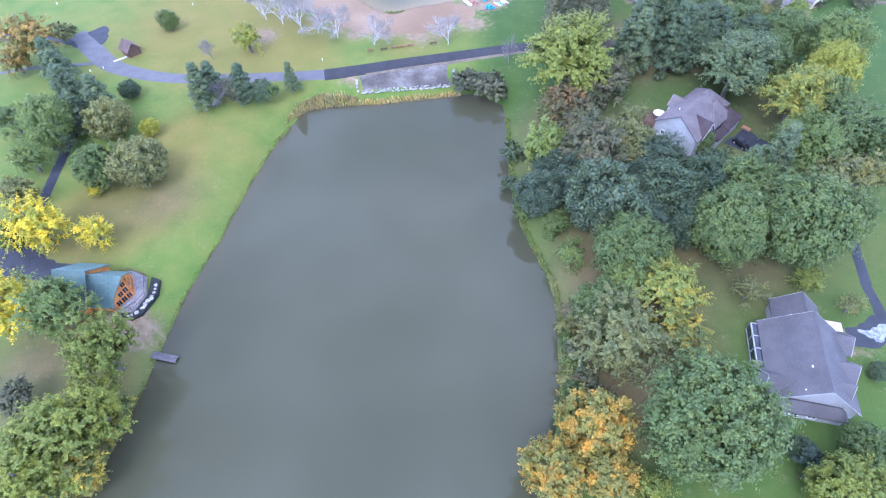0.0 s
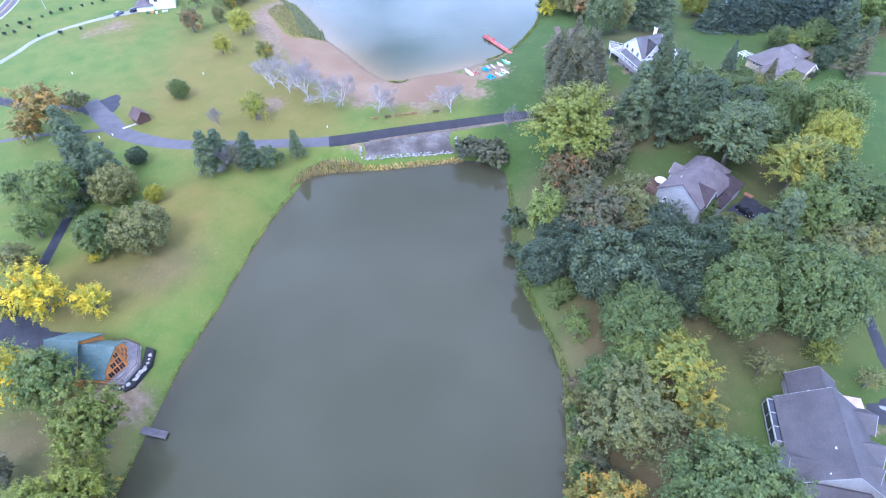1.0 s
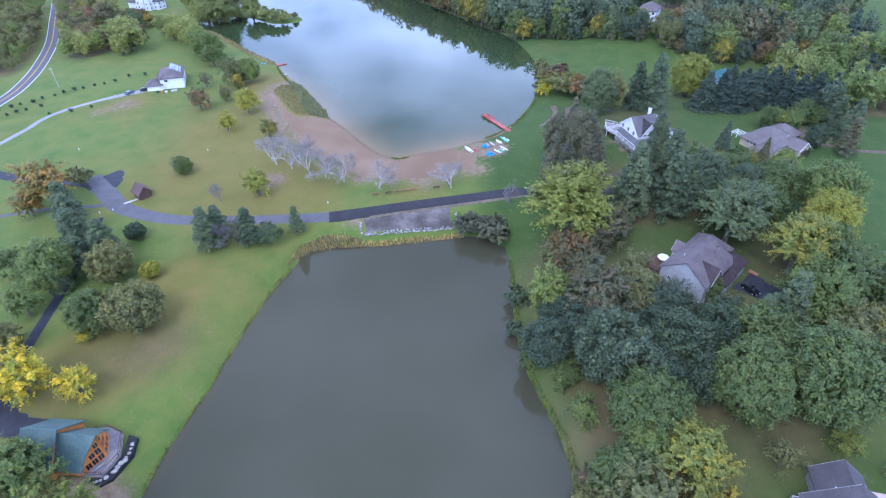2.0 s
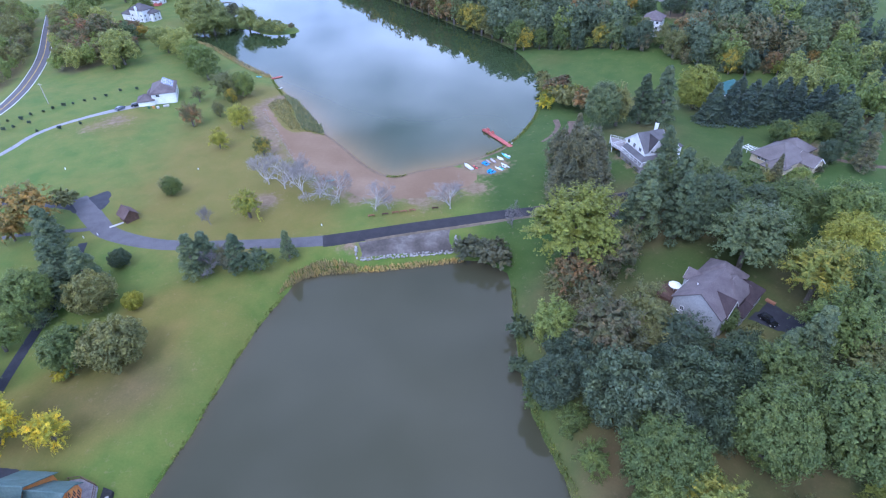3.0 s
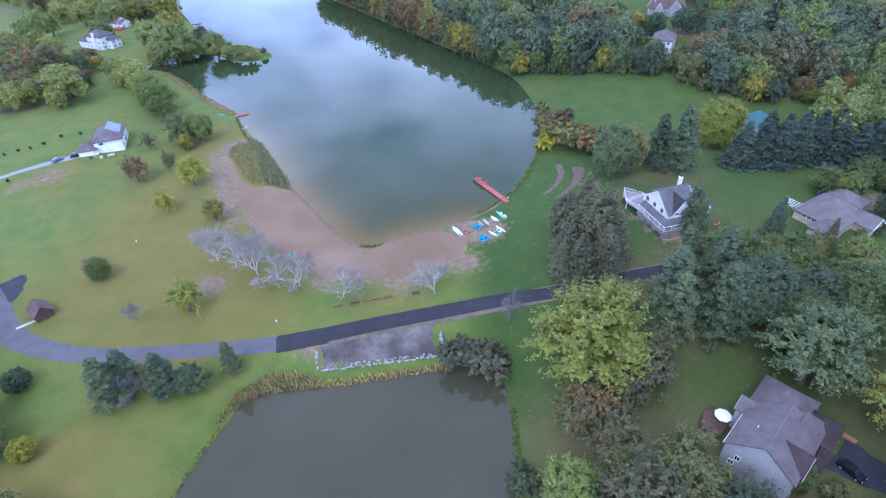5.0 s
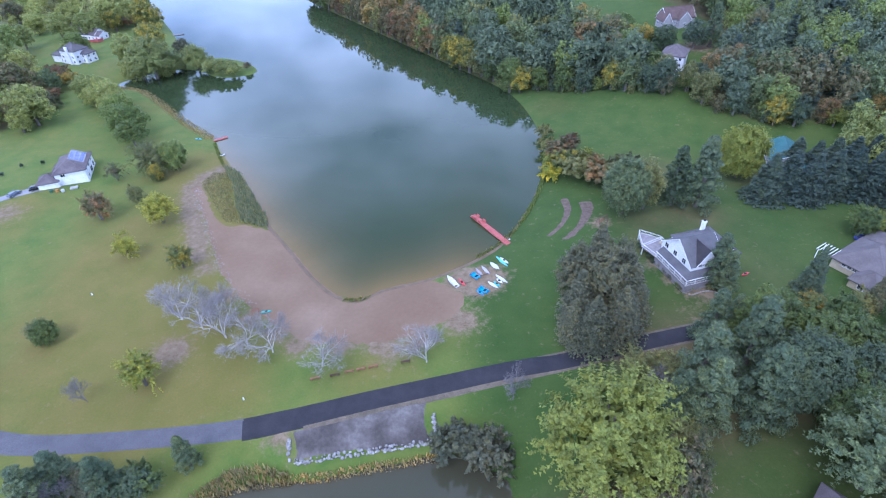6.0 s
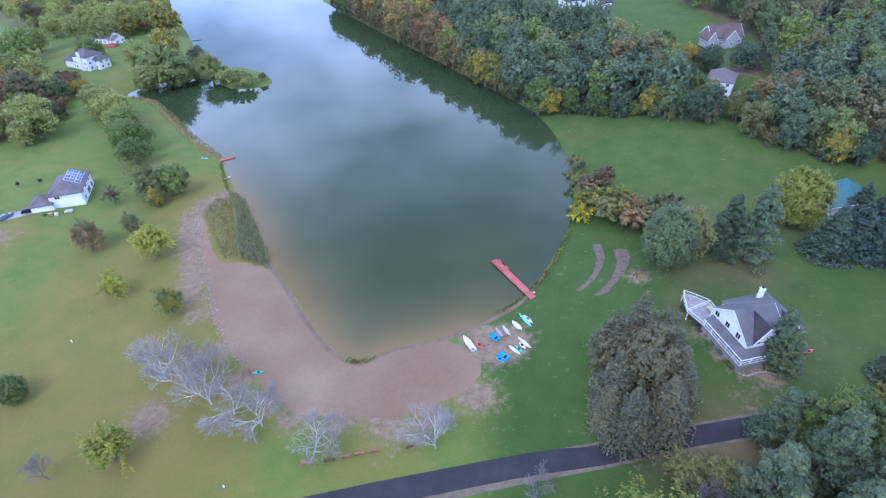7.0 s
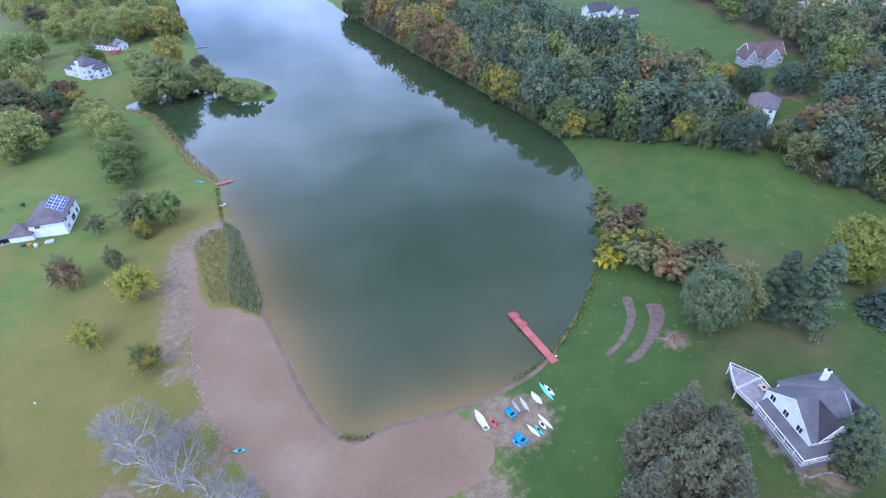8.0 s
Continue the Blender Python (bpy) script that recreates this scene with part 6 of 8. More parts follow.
# ---- houses ----
def wing_wall(x0, x1, y0, y1, z0, h, rise, ridge):
    """The walls of one wing; gables run up under the roof."""
    if ridge == "hip":
        return box_bm([(x0, x1, y0, y1, z0, z0 + h)])
    mx, my, top = (x0 + x1) / 2, (y0 + y1) / 2, z0 + h
    v = [(x0, y0, z0), (x1, y0, z0), (x1, y1, z0), (x0, y1, z0), (x0, y0, top), (x1, y0, top), (x1, y1, top), (x0, y1, top)]
    if ridge == "x":
        v += [(x0, my, top + rise), (x1, my, top + rise)]
        f = [(3, 2, 1, 0), (0, 1, 5, 4), (2, 3, 7, 6), (0, 4, 8, 7, 3), (1, 2, 6, 9, 5), (4, 5, 9, 8), (6, 7, 8, 9)]
    else:
        v += [(mx, y0, top + rise), (mx, y1, top + rise)]
        f = [(3, 2, 1, 0), (1, 2, 6, 5), (3, 0, 4, 7), (0, 1, 5, 8, 4), (2, 3, 7, 9, 6), (5, 6, 9, 8), (7, 4, 8, 9)]
    return solid_bm(v, f)


def wing_roof(x0, x1, y0, y1, z, rise, ridge, over=0.5, thick=0.22):
    """A roof of real thickness over one wing."""
    lx, ly = x1 - x0, y1 - y0
    half = (ly if ridge == "x" else lx) / 2 if ridge != "hip" else min(lx, ly) / 2
    drop = rise * over / half
    if ridge == "hip":
        run = max(lx, ly) / 2 - half + 0.01
        mx, my = (x0 + x1) / 2, (y0 + y1) / 2
        ends = [(mx - run, my), (mx + run, my)] if lx >= ly else [(mx, my - run), (mx, my + run)]
        a, b, c, d = (x0 - over, y0 - over), (x1 + over, y0 - over), (x1 + over, y1 + over), (x0 - over, y1 + over)
        low, edge = z - drop - thick * 0.3, z - drop + thick
        v = [(*p, low) for p in (a, b, c, d)] + [(*p, edge) for p in (a, b, c, d)] + [(*p, z + rise + thick) for p in ends]
        f = [(3, 2, 1, 0), (0, 1, 5, 4), (1, 2, 6, 5), (2, 3, 7, 6), (3, 0, 4, 7)]
        f += [(4, 5, 9, 8), (5, 6, 9), (6, 7, 8, 9), (7, 4, 8)] if lx >= ly else [(4, 5, 8), (5, 6, 9, 8), (6, 7, 9), (7, 4, 8, 9)]
        return solid_bm(v, f)
    mid = (y0 + y1) / 2 if ridge == "x" else (x0 + x1) / 2
    low, high = (y0 - over, y1 + over) if ridge == "x" else (x0 - over, x1 + over)
    section = [(low, z - drop), (low, z - drop + thick), (mid, z + rise + thick), (high, z - drop + thick), (high, z - drop), (mid, z + rise + 0.01)]
    s0, s1 = (x0 - over, x1 + over) if ridge == "x" else (y0 - over, y1 + over)
    place = (lambda s, q: (s, q[0], q[1])) if ridge == "x" else (lambda s, q: (q[0], s, q[1]))
    v = [place(s, q) for s in (s0, s1) for q in section]
    f = [(i, (i + 1) % 6, 6 + (i + 1) % 6, 6 + i) for i in range(6)] + [(0, 1, 2, 5), (5, 2, 3, 4), (6, 7, 8, 11), (11, 8, 9, 10)]
    return solid_bm(v, f)


def shingle_rows(x0, x1, y0, y1, z, rise, ridge, over=0.5, gap=0.5):
    """Low ridges along the courses of a gable roof."""
    bm = bmesh.new()
    mid, high = ((y0 + y1) / 2, y1) if ridge == "x" else ((x0 + x1) / 2, x1)
    half = high - mid
    s0, s1 = (x0 - over, x1 + over) if ridge == "x" else (y0 - over, y1 + over)
    for sign in (-1, 1):
        for k in range(1, int((half + over) / gap)):
            q, h = mid + sign * k * gap, z + rise - rise * k * gap / half + 0.225
            a, b = ((s0, q, h), (s1, q, h)) if ridge == "x" else ((q, s0, h), (q, s1, h))
            bar(bm, a, b, 0.05, 0.025)
    return bm


def wing(house, x0, x1, y0, y1, z0, h, rise, ridge, wall, roof, over=0.5, seams=0.0, trim=True, board=None):
    part("wall", wing_wall(x0, x1, y0, y1, z0 - 0.8, h + 0.8, rise, ridge), wall, house)
    top = part("roof", wing_roof(x0, x1, y0, y1, z0 + h, rise, ridge, over), roof, house)
    bm = bmesh.new()
    if ridge == "hip":
        half = min(x1 - x0, y1 - y0) / 2
        run = max(x1 - x0, y1 - y0) / 2 - half
        mx, my, zt = (x0 + x1) / 2, (y0 + y1) / 2, z0 + h + rise + 0.25
        e0, e1 = ((mx - run, my), (mx + run, my)) if x1 - x0 >= y1 - y0 else ((mx, my - run), (mx, my + run))
        zl = z0 + h - rise * over / half + 0.25
        for (cx, cy), e in (((x0 - over, y0 - over), e0), ((x1 + over, y1 + over), e1), ((x1 + over, y0 - over), e1 if x1 - x0 >= y1 - y0 else e0), ((x0 - over, y1 + over), e0 if x1 - x0 >= y1 - y0 else e1)):
            bar(bm, (cx, cy, zl), (*e, zt), 0.22, 0.06)
        if run > 0.2:
            bar(bm, (*e0, zt), (*e1, zt), 0.22, 0.06)
    else:
        mid, zt = ((y0 + y1) / 2 if ridge == "x" else (x0 + x1) / 2), z0 + h + rise + 0.25
        a, b = ((x0 - over, mid, zt), (x1 + over, mid, zt)) if ridge == "x" else ((mid, y0 - over, zt), (mid, y1 + over, zt))
        bar(bm, a, b, 0.24, 0.06)
    part("ridge_cap", bm, roof, top)
    if trim and ridge != "hip":
        mid, low, high = ((y0 + y1) / 2, y0 - over, y1 + over) if ridge == "x" else ((x0 + x1) / 2, x0 - over, x1 + over)
        half = (high - low) / 2 - over
        ends = (x0 - over, x1 + over) if ridge == "x" else (y0 - over, y1 + over)
        for s in ends:
            bm = bmesh.new()
            for q in (low, high):
                p0, p1 = (q, z0 + h - rise * over / half + 0.08), (mid, z0 + h + rise + 0.08)
                a, b = ((s, *p0), (s, *p1)) if ridge == "x" else ((p0[0], s, p0[1]), (p1[0], s, p1[1]))
                bar(bm, a, b, 0.08, 0.24)
            part("barge_board", bm, board or WHITE_TRIM, top)
    if seams:
        part("roof_seam", shingle_rows(x0, x1, y0, y1, z0 + h, rise, ridge, over, seams) if ridge != "hip" else bmesh.new(), roof, top)
    return top


def window(house, x, y, z, w, h, turn, frame=None, bars=1):
    """A window on a wall: the frame stands proud, the pane lies back in it. turn: degrees of its outward side from +x."""
    bm = box_bm([(0.0, 0.09, -w / 2 - 0.12, -w / 2, -h / 2 - 0.12, h / 2 + 0.12), (0.0, 0.09, w / 2, w / 2 + 0.12, -h / 2 - 0.12, h / 2 + 0.12),
                 (0.0, 0.09, -w / 2, w / 2, h / 2, h / 2 + 0.12), (0.0, 0.12, -w / 2, w / 2, -h / 2 - 0.12, -h / 2)]
                + [(0.0, 0.07, -w / 2 + w * (i + 1) / (bars + 1) - 0.04, -w / 2 + w * (i + 1) / (bars + 1) + 0.04, -h / 2, h / 2) for i in range(bars)])
    ob = part("window", bm, frame or WHITE_TRIM, house)
    ob.matrix_local = pose(x, y, z, 0, 0, turn)
    part("pane", box_bm([(0.005, 0.04, -w / 2, w / 2, -h / 2, h / 2)]), GLASS_DARK, ob)
    return ob


def door(house, x, y, z, w, h, turn, material):
    ob = part("door", box_bm([(0.0, 0.08, -w / 2, w / 2, 0, h)], 0.01), material, house)
    ob.matrix_local = pose(x, y, z, 0, 0, turn)
    part("door_panel", box_bm([(0.08, 0.10, -w * 0.4, w * 0.4, h * (0.08 + 0.23 * i), h * (0.26 + 0.23 * i)) for i in range(4)]), material, ob)
    return ob


def vent_pipe(house, x, y, z, r=0.15, h=0.6):
    bm = bmesh.new()
    bmesh.ops.create_cone(bm, cap_ends=True, segments=10, radius1=r, radius2=r * 0.9, depth=h, matrix=Matrix.Translation((x, y, z + h / 2)))
    part("roof_vent", bm, WHITE_TRIM, house)


def railing(parent, points, z, height_=1.0, gap=0.35, material=None, closed=False):
    """Posts, balusters and a top rail along a line of places."""
    material = material or WHITE_TRIM
    places = points + points[:1] if closed else points
    for (ax, ay), (bx, by) in zip(places, places[1:]):
        bm = bmesh.new()
        bar(bm, (ax, ay, z + height_), (bx, by, z + height_), 0.12, 0.06)
        bar(bm, (ax, ay, z + 0.12), (bx, by, z + 0.12), 0.06, 0.06)
        length = math.hypot(bx - ax, by - ay)
        n = max(1, int(length / gap))
        for i in range(n + 1):
            u = i / n
            w = 0.11 if i in (0, n) else 0.04
            bar(bm, (ax + (bx - ax) * u, ay + (by - ay) * u, z), (ax + (bx - ax) * u, ay + (by - ay) * u, z + height_), w)
        part("railing", bm, material, parent)


def house_at(x, y, turn, label, name="house"):
    return thing(name, pose(x, y, float(height(x, y)), 0, 0, turn), label, "house")


def planks(parent, x0, x1, y0, y1, z0, z1, width, material, name="plank"):
    """Boards side by side along x."""
    n = max(1, round((y1 - y0) / width))
    step = (y1 - y0) / n
    bm = box_bm([(x0, x1, 0.012, step - 0.012, z0, z1)])
    me = bpy.data.meshes.new(name)
    bm.to_mesh(me)
    bm.free()
    me.materials.append(material)
    for i in range(n):
        ob = part(name, me, None, parent)
        ob.location = (0, y0 + i * step, 0)


def log_cabin():
    h = house_at(-76.5, 63.2, -2, "orange log cabin with green metal roof and glazed prow", "log_cabin")
    wing(h, -6.2, 0.0, -5.6, 5.4, 0.0, 3.3, 5.0, "x", LOG_WOOD, GREEN_METAL, 0.6, 0.6, False)
    wing(h, 0.2, 5.4, -4.4, 4.2, 0.0, 2.5, 4.6, "x", LOG_WOOD, GREEN_METAL, 0.6, 0.6, False)
    # the glazed prow: two faces that meet in front of the gable
    v = [(5.5, -4.2, 0.3), (5.5, 4.0, 0.3), (7.6, -0.1, 0.3), (5.5, -4.2, 2.7), (5.5, 4.0, 2.7), (7.3, -0.1, 7.0), (5.4, -0.1, 7.0)]
    prow = part("prow_wall", solid_bm(v, [(0, 2, 5, 3), (2, 1, 4, 5), (0, 3, 6, 4, 1), (3, 5, 6), (5, 4, 6), (0, 1, 2)]), LOG_WOOD, h)
    part("prow_roof", solid_bm([(5.3, -4.9, 2.35), (7.9, -0.1, 7.25), (5.3, -0.1, 7.35), (5.3, 4.7, 2.35), (5.3, -4.9, 2.15), (7.9, -0.1, 7.05), (5.3, -0.1, 7.1), (5.3, 4.7, 2.15)],
                               [(0, 1, 2), (1, 3, 2), (4, 6, 5), (5, 6, 7), (0, 4, 5, 1), (1, 5, 7, 3)]), GREEN_METAL, h)
    for side in (-1, 1):
        a, b = Vector((5.5, -0.1 + side * 4.05, 0)), Vector((7.58, -0.1, 0))
        way = (b - a).normalized()
        turn = math.degrees(math.atan2(way.y, way.x)) + (-90 if side < 0 else 90)
        for k, (u, z, w, t) in enumerate(((0.24, 1.4, 1.0, 1.5), (0.52, 1.4, 1.0, 1.5), (0.80, 1.4, 1.0, 1.5), (0.52, 3.2, 1.0, 1.3), (0.80, 3.3, 1.0, 1.5), (0.84, 5.0, 0.9, 1.2))):
            p = a.lerp(b, u)
            window(h, p.x + 0.02 * math.cos(radians(turn)), p.y + 0.02 * math.sin(radians(turn)), z, w, t, turn, LOG_WOOD)
    window(h, -3, -5.62, 1.7, 1.1, 1.2, -90, LOG_WOOD)
    window(h, 2.5, -4.42, 1.5, 1.1, 1.0, -90, LOG_WOOD)
    deck = thing("deck", pose(-76.5, 63.2, float(height(-76.5, 63.2)), 0, 0, -2), "weathered grey timber deck with railings round the cabin front", "deck")
    part("deck_base", prism_bm([(1.6, 4.4), (1.8, 6.0), (4.0, 6.5), (7.8, 5.2), (10.0, 0.0), (8.8, -4.2), (5.0, -4.5), (5.45, 0)], -0.9, 0.22), DECK_WOOD, deck)
    planks(deck, 5.5, 8.5, -4.1, 4.6, 0.22, 0.29, 0.3, DECK_WOOD)
    railing(deck, [(1.6, 4.6), (1.8, 5.9), (4.0, 6.4), (7.8, 5.1), (9.9, 0.0), (8.7, -4.1), (5.0, -4.4)], 0.22, 1.0, 0.5, DARK_WOOD)
    bench = thing("deck_bench", pose(-69.2, 60.0, float(height(-76.5, 63.2)) + 0.29, 0, 0, 55), "grey wooden bench on the cabin deck", "bench")
    part("seat", box_bm([(-1.2, 1.2, -0.3, 0.3, 0.42, 0.48)], 0.02), DECK_WOOD, bench)
    part("backrest", box_bm([(-1.2, 1.2, 0.28, 0.36, 0.42, 0.95)], 0.02), DECK_WOOD, bench)
    for x in (-1.1, 1.1):
        part("leg", box_bm([(x - 0.05, x + 0.05, -0.25, 0.3, 0, 0.42)]), DECK_WOOD, bench)
    terrace = thing("terrace", pose(-76.5, 63.2, float(height(-76.5, 63.2)), 0, 0, -2), "dark edged gravel terrace below the cabin deck", "terrace")
    part("terrace_base", prism_bm([(-2, -4.6), (5, -5.4), (9.2, -6.2), (10.8, -4.5), (12.0, 1.0), (11.2, 4.6), (9.0, 5.2), (10.2, 0), (8.9, -4.4), (5, -4.7)], -1.6, -0.25), RUBBER, terrace)
    rng = random.Random(5)
    for i, (x, y) in enumerate(((10.9, 3.0), (11.2, 2.0), (11.3, 1.0), (11.2, 0), (10.9, -1.2), (10.6, -2.2), (10.3, -3.2), (9.6, -4.4), (8.8, -5.0), (8.2, -5.3), (10.7, -2.9), (11.4, -0.6))):
        bm = bmesh.new()
        bmesh.ops.create_icosphere(bm, subdivisions=1, radius=0.42 * rng.uniform(0.7, 1.4))
        for p in bm.verts:
            p.co = Vector((p.co.x * rng.uniform(0.8, 1.3), p.co.y * rng.uniform(0.8, 1.3), p.co.z * 0.6)) + Vector((x, y, -0.15))
        part("boulder", bm, STONE, terrace)


def grey_house():
    h = house_at(71.2, 49, -11, "large single-storey grey house with wide grey shingle roofs")
    R, W = SHINGLE_GREY, GREY_SIDING
    wing(h, -9.0, 5.4, -11.2, 4.6, 0, 2.8, 5.8, "y", W, R, 0.5, 0.45, True, W)
    wing(h, -6.0, 2.4, 3.0, 10.6, 0, 2.8, 3.7, "y", W, R, 0.45, 0.45, True, W)
    wing(h, 1.5, 6.6, 1.0, 5.6, 0, 2.6, 2.2, "x", W, R, 0.4, 0.45, True, W)
    wing(h, 0.5, 5.9, -5.4, -1.0, 0, 2.7, 2.6, "x", W, R, 0.4, 0.45, True, W)
    wing(h, -1.0, 3.4, -9.9, -6.6, 1.0, 3.0, 2.6, "x", W, R, 0.35, 0.45, True, W)
    wing(h, -10.0, -3.0, -11.0, -6.2, 0, 2.8, 2.7, "x", W, R, 0.45, 0.45, True, W)
    wing(h, -8.4, 3.2, -13.0, -10.4, 0, 2.4, 1.2, "hip", W, R, 0.4)
    sunroom = part("sunroom", box_bm([(-10.7, -9.0, -4.2, 4.6, 0, 0.4), (-10.7, -10.5, -4.2, 4.6, 2.2, 2.5)] + [(-10.7, -9.0, y - 0.07, y + 0.07, 0.4, 2.5) for y in (-4.1, -1.2, 1.6, 4.5)]), GREY_SIDING, h)
    part("pane", box_bm([(-10.6, -9.1, a, a + 2.6, 2.3, 2.36) for a in (-4.0, -1.1, 1.75)] + [(-10.65, -10.6, -4.0, 4.4, 0.4, 2.2)]), GLASS_DARK, sunroom)
    part("apron", box_bm([(4.6, 8.4, 5.8, 10.0, -0.3, 0.12)], 0.02), rough_surface("pink_concrete", [(0.3, (0.45, 0.34, 0.30)), (0.7, (0.58, 0.46, 0.41))], 0.8, 0.85), h)
    vent_pipe(h, -3.4, -6.3, 7.0, 0.3, 0.5)
    vent_pipe(h, -4.2, -6.5, 6.3, 0.15, 0.5)
    vent_pipe(h, -4.9, -10.6, 5.9, 0.15, 0.5)
    vent_pipe(h, -3.9, 6.2, 4.5, 0.2, 0.4)
    for x, y, t in ((6.62, 3.3, 0), (5.92, -3.2, 0), (3.42, -8.2, 0), (-2, -13.02, -90), (-5, -13.02, -90)):
        window(h, x, y, 1.5, 1.3, 1.2, t)


def mauve_house():
    h = house_at(65.8, 118.0, 45, "two-storey house with pale grey walls and mauve-brown shingle roofs")
    R, W = SHINGLE_MAUVE, rough_surface("pale_blue_grey_siding", [(0.3, (0.30, 0.305, 0.31)), (0.7, (0.37, 0.375, 0.38))], 0.5, 0.7, relief=0.004)
    # darker brown shingles for the cross gable and the lower wings
    dark_brown = rough_surface("shingle_dark_brown", [(0.3, (0.040, 0.028, 0.030)), (0.7, (0.075, 0.054, 0.056))], 0.35, 0.85, relief=0.02, fine=14)
    wing(h, -10.2, 2.2, -6.2, 5.6, 0, 6.5, 4.4, "x", W, R, 0.35, 0.45, True, R)
    wing(h, -8.1, -2.5, -6.6, -0.6, 0, 6.3, 3.3, "y", W, dark_brown, 0.35, 0.45, True, CONCRETE)
    wing(h, 1.6, 12.2, -3.4, 6.2, 0, 5.2, 4.3, "hip", W, R, 0.4)
    wing(h, -2.2, 7.0, -6.4, 0.8, 0, 6.0, 3.9, "hip", W, R, 0.35)
    wing(h, 3.4, 10.6, -8.4, -2.4, 0, 4.4, 2.6, "hip", W, dark_brown, 0.4)
    wing(h, -1.8, 3.4, -8.6, -5.8, 0, 3.6, 1.5, "hip", W, dark_brown, 0.35)
    wing(h, -0.6, 2.6, 4.4, 7.4, 0, 5.8, 2.0, "y", W, R, 0.35, 0.0, True, CONCRETE)
    for y, z in ((2.9, 4.2), (3.6, 2.4)):
        window(h, -10.22, y, z, 0.8, 1.1, 180)
    window(h, -5.3, -6.62, 4.6, 1.6, 1.2, -90)
    door(h, 10.62, -5.4, 0, 4.6, 2.3, 0, WHITE_TRIM)
    for x in (-4, 0.5):
        window(h, x, 5.62, 2.4, 1.4, 1.3, 90)
    vent_pipe(h, -5.2, 2.6, 8.9, 0.12, 0.5)
    part("gutter", box_bm([(-10.4, -1.6, 5.9, 6.05, 6.1, 6.28)]), WHITE_TRIM, h)
    deck = thing("deck", pose(58.0, 123.6, float(height(58, 123.6)), 0, 0, 45), "dark stained timber deck behind the mauve house", "deck")
    part("deck_base", prism_bm([(-3.6, -2.0), (2.6, -2.0), (2.6, 2.0), (0.4, 3.0), (-3.6, 2.0)], -0.6, 0.7), DARK_WOOD, deck)
    railing(deck, [(-3.5, -1.9), (-3.5, 1.9), (0.4, 2.9), (2.5, 1.9)], 0.7, 0.95, 0.4, DARK_WOOD)
    umb = thing("patio_umbrella", pose(58.6, 123.4, float(height(58, 123.6)) + 0.7), "white patio umbrella standing open on the deck", "umbrella")
    bm = bmesh.new()
    bmesh.ops.create_cone(bm, cap_ends=False, segments=8, radius1=1.7, radius2=0.06, depth=0.6, matrix=Matrix.Translation((0, 0, 2.5)))
    part("canopy", bm, WHITE_TRIM, umb)
    bm = bmesh.new()
    tube(bm, (0, 0, 0), (0, 0, 2.8), 0.03, 0.03)
    part("pole", bm, WHITE_TRIM, umb)


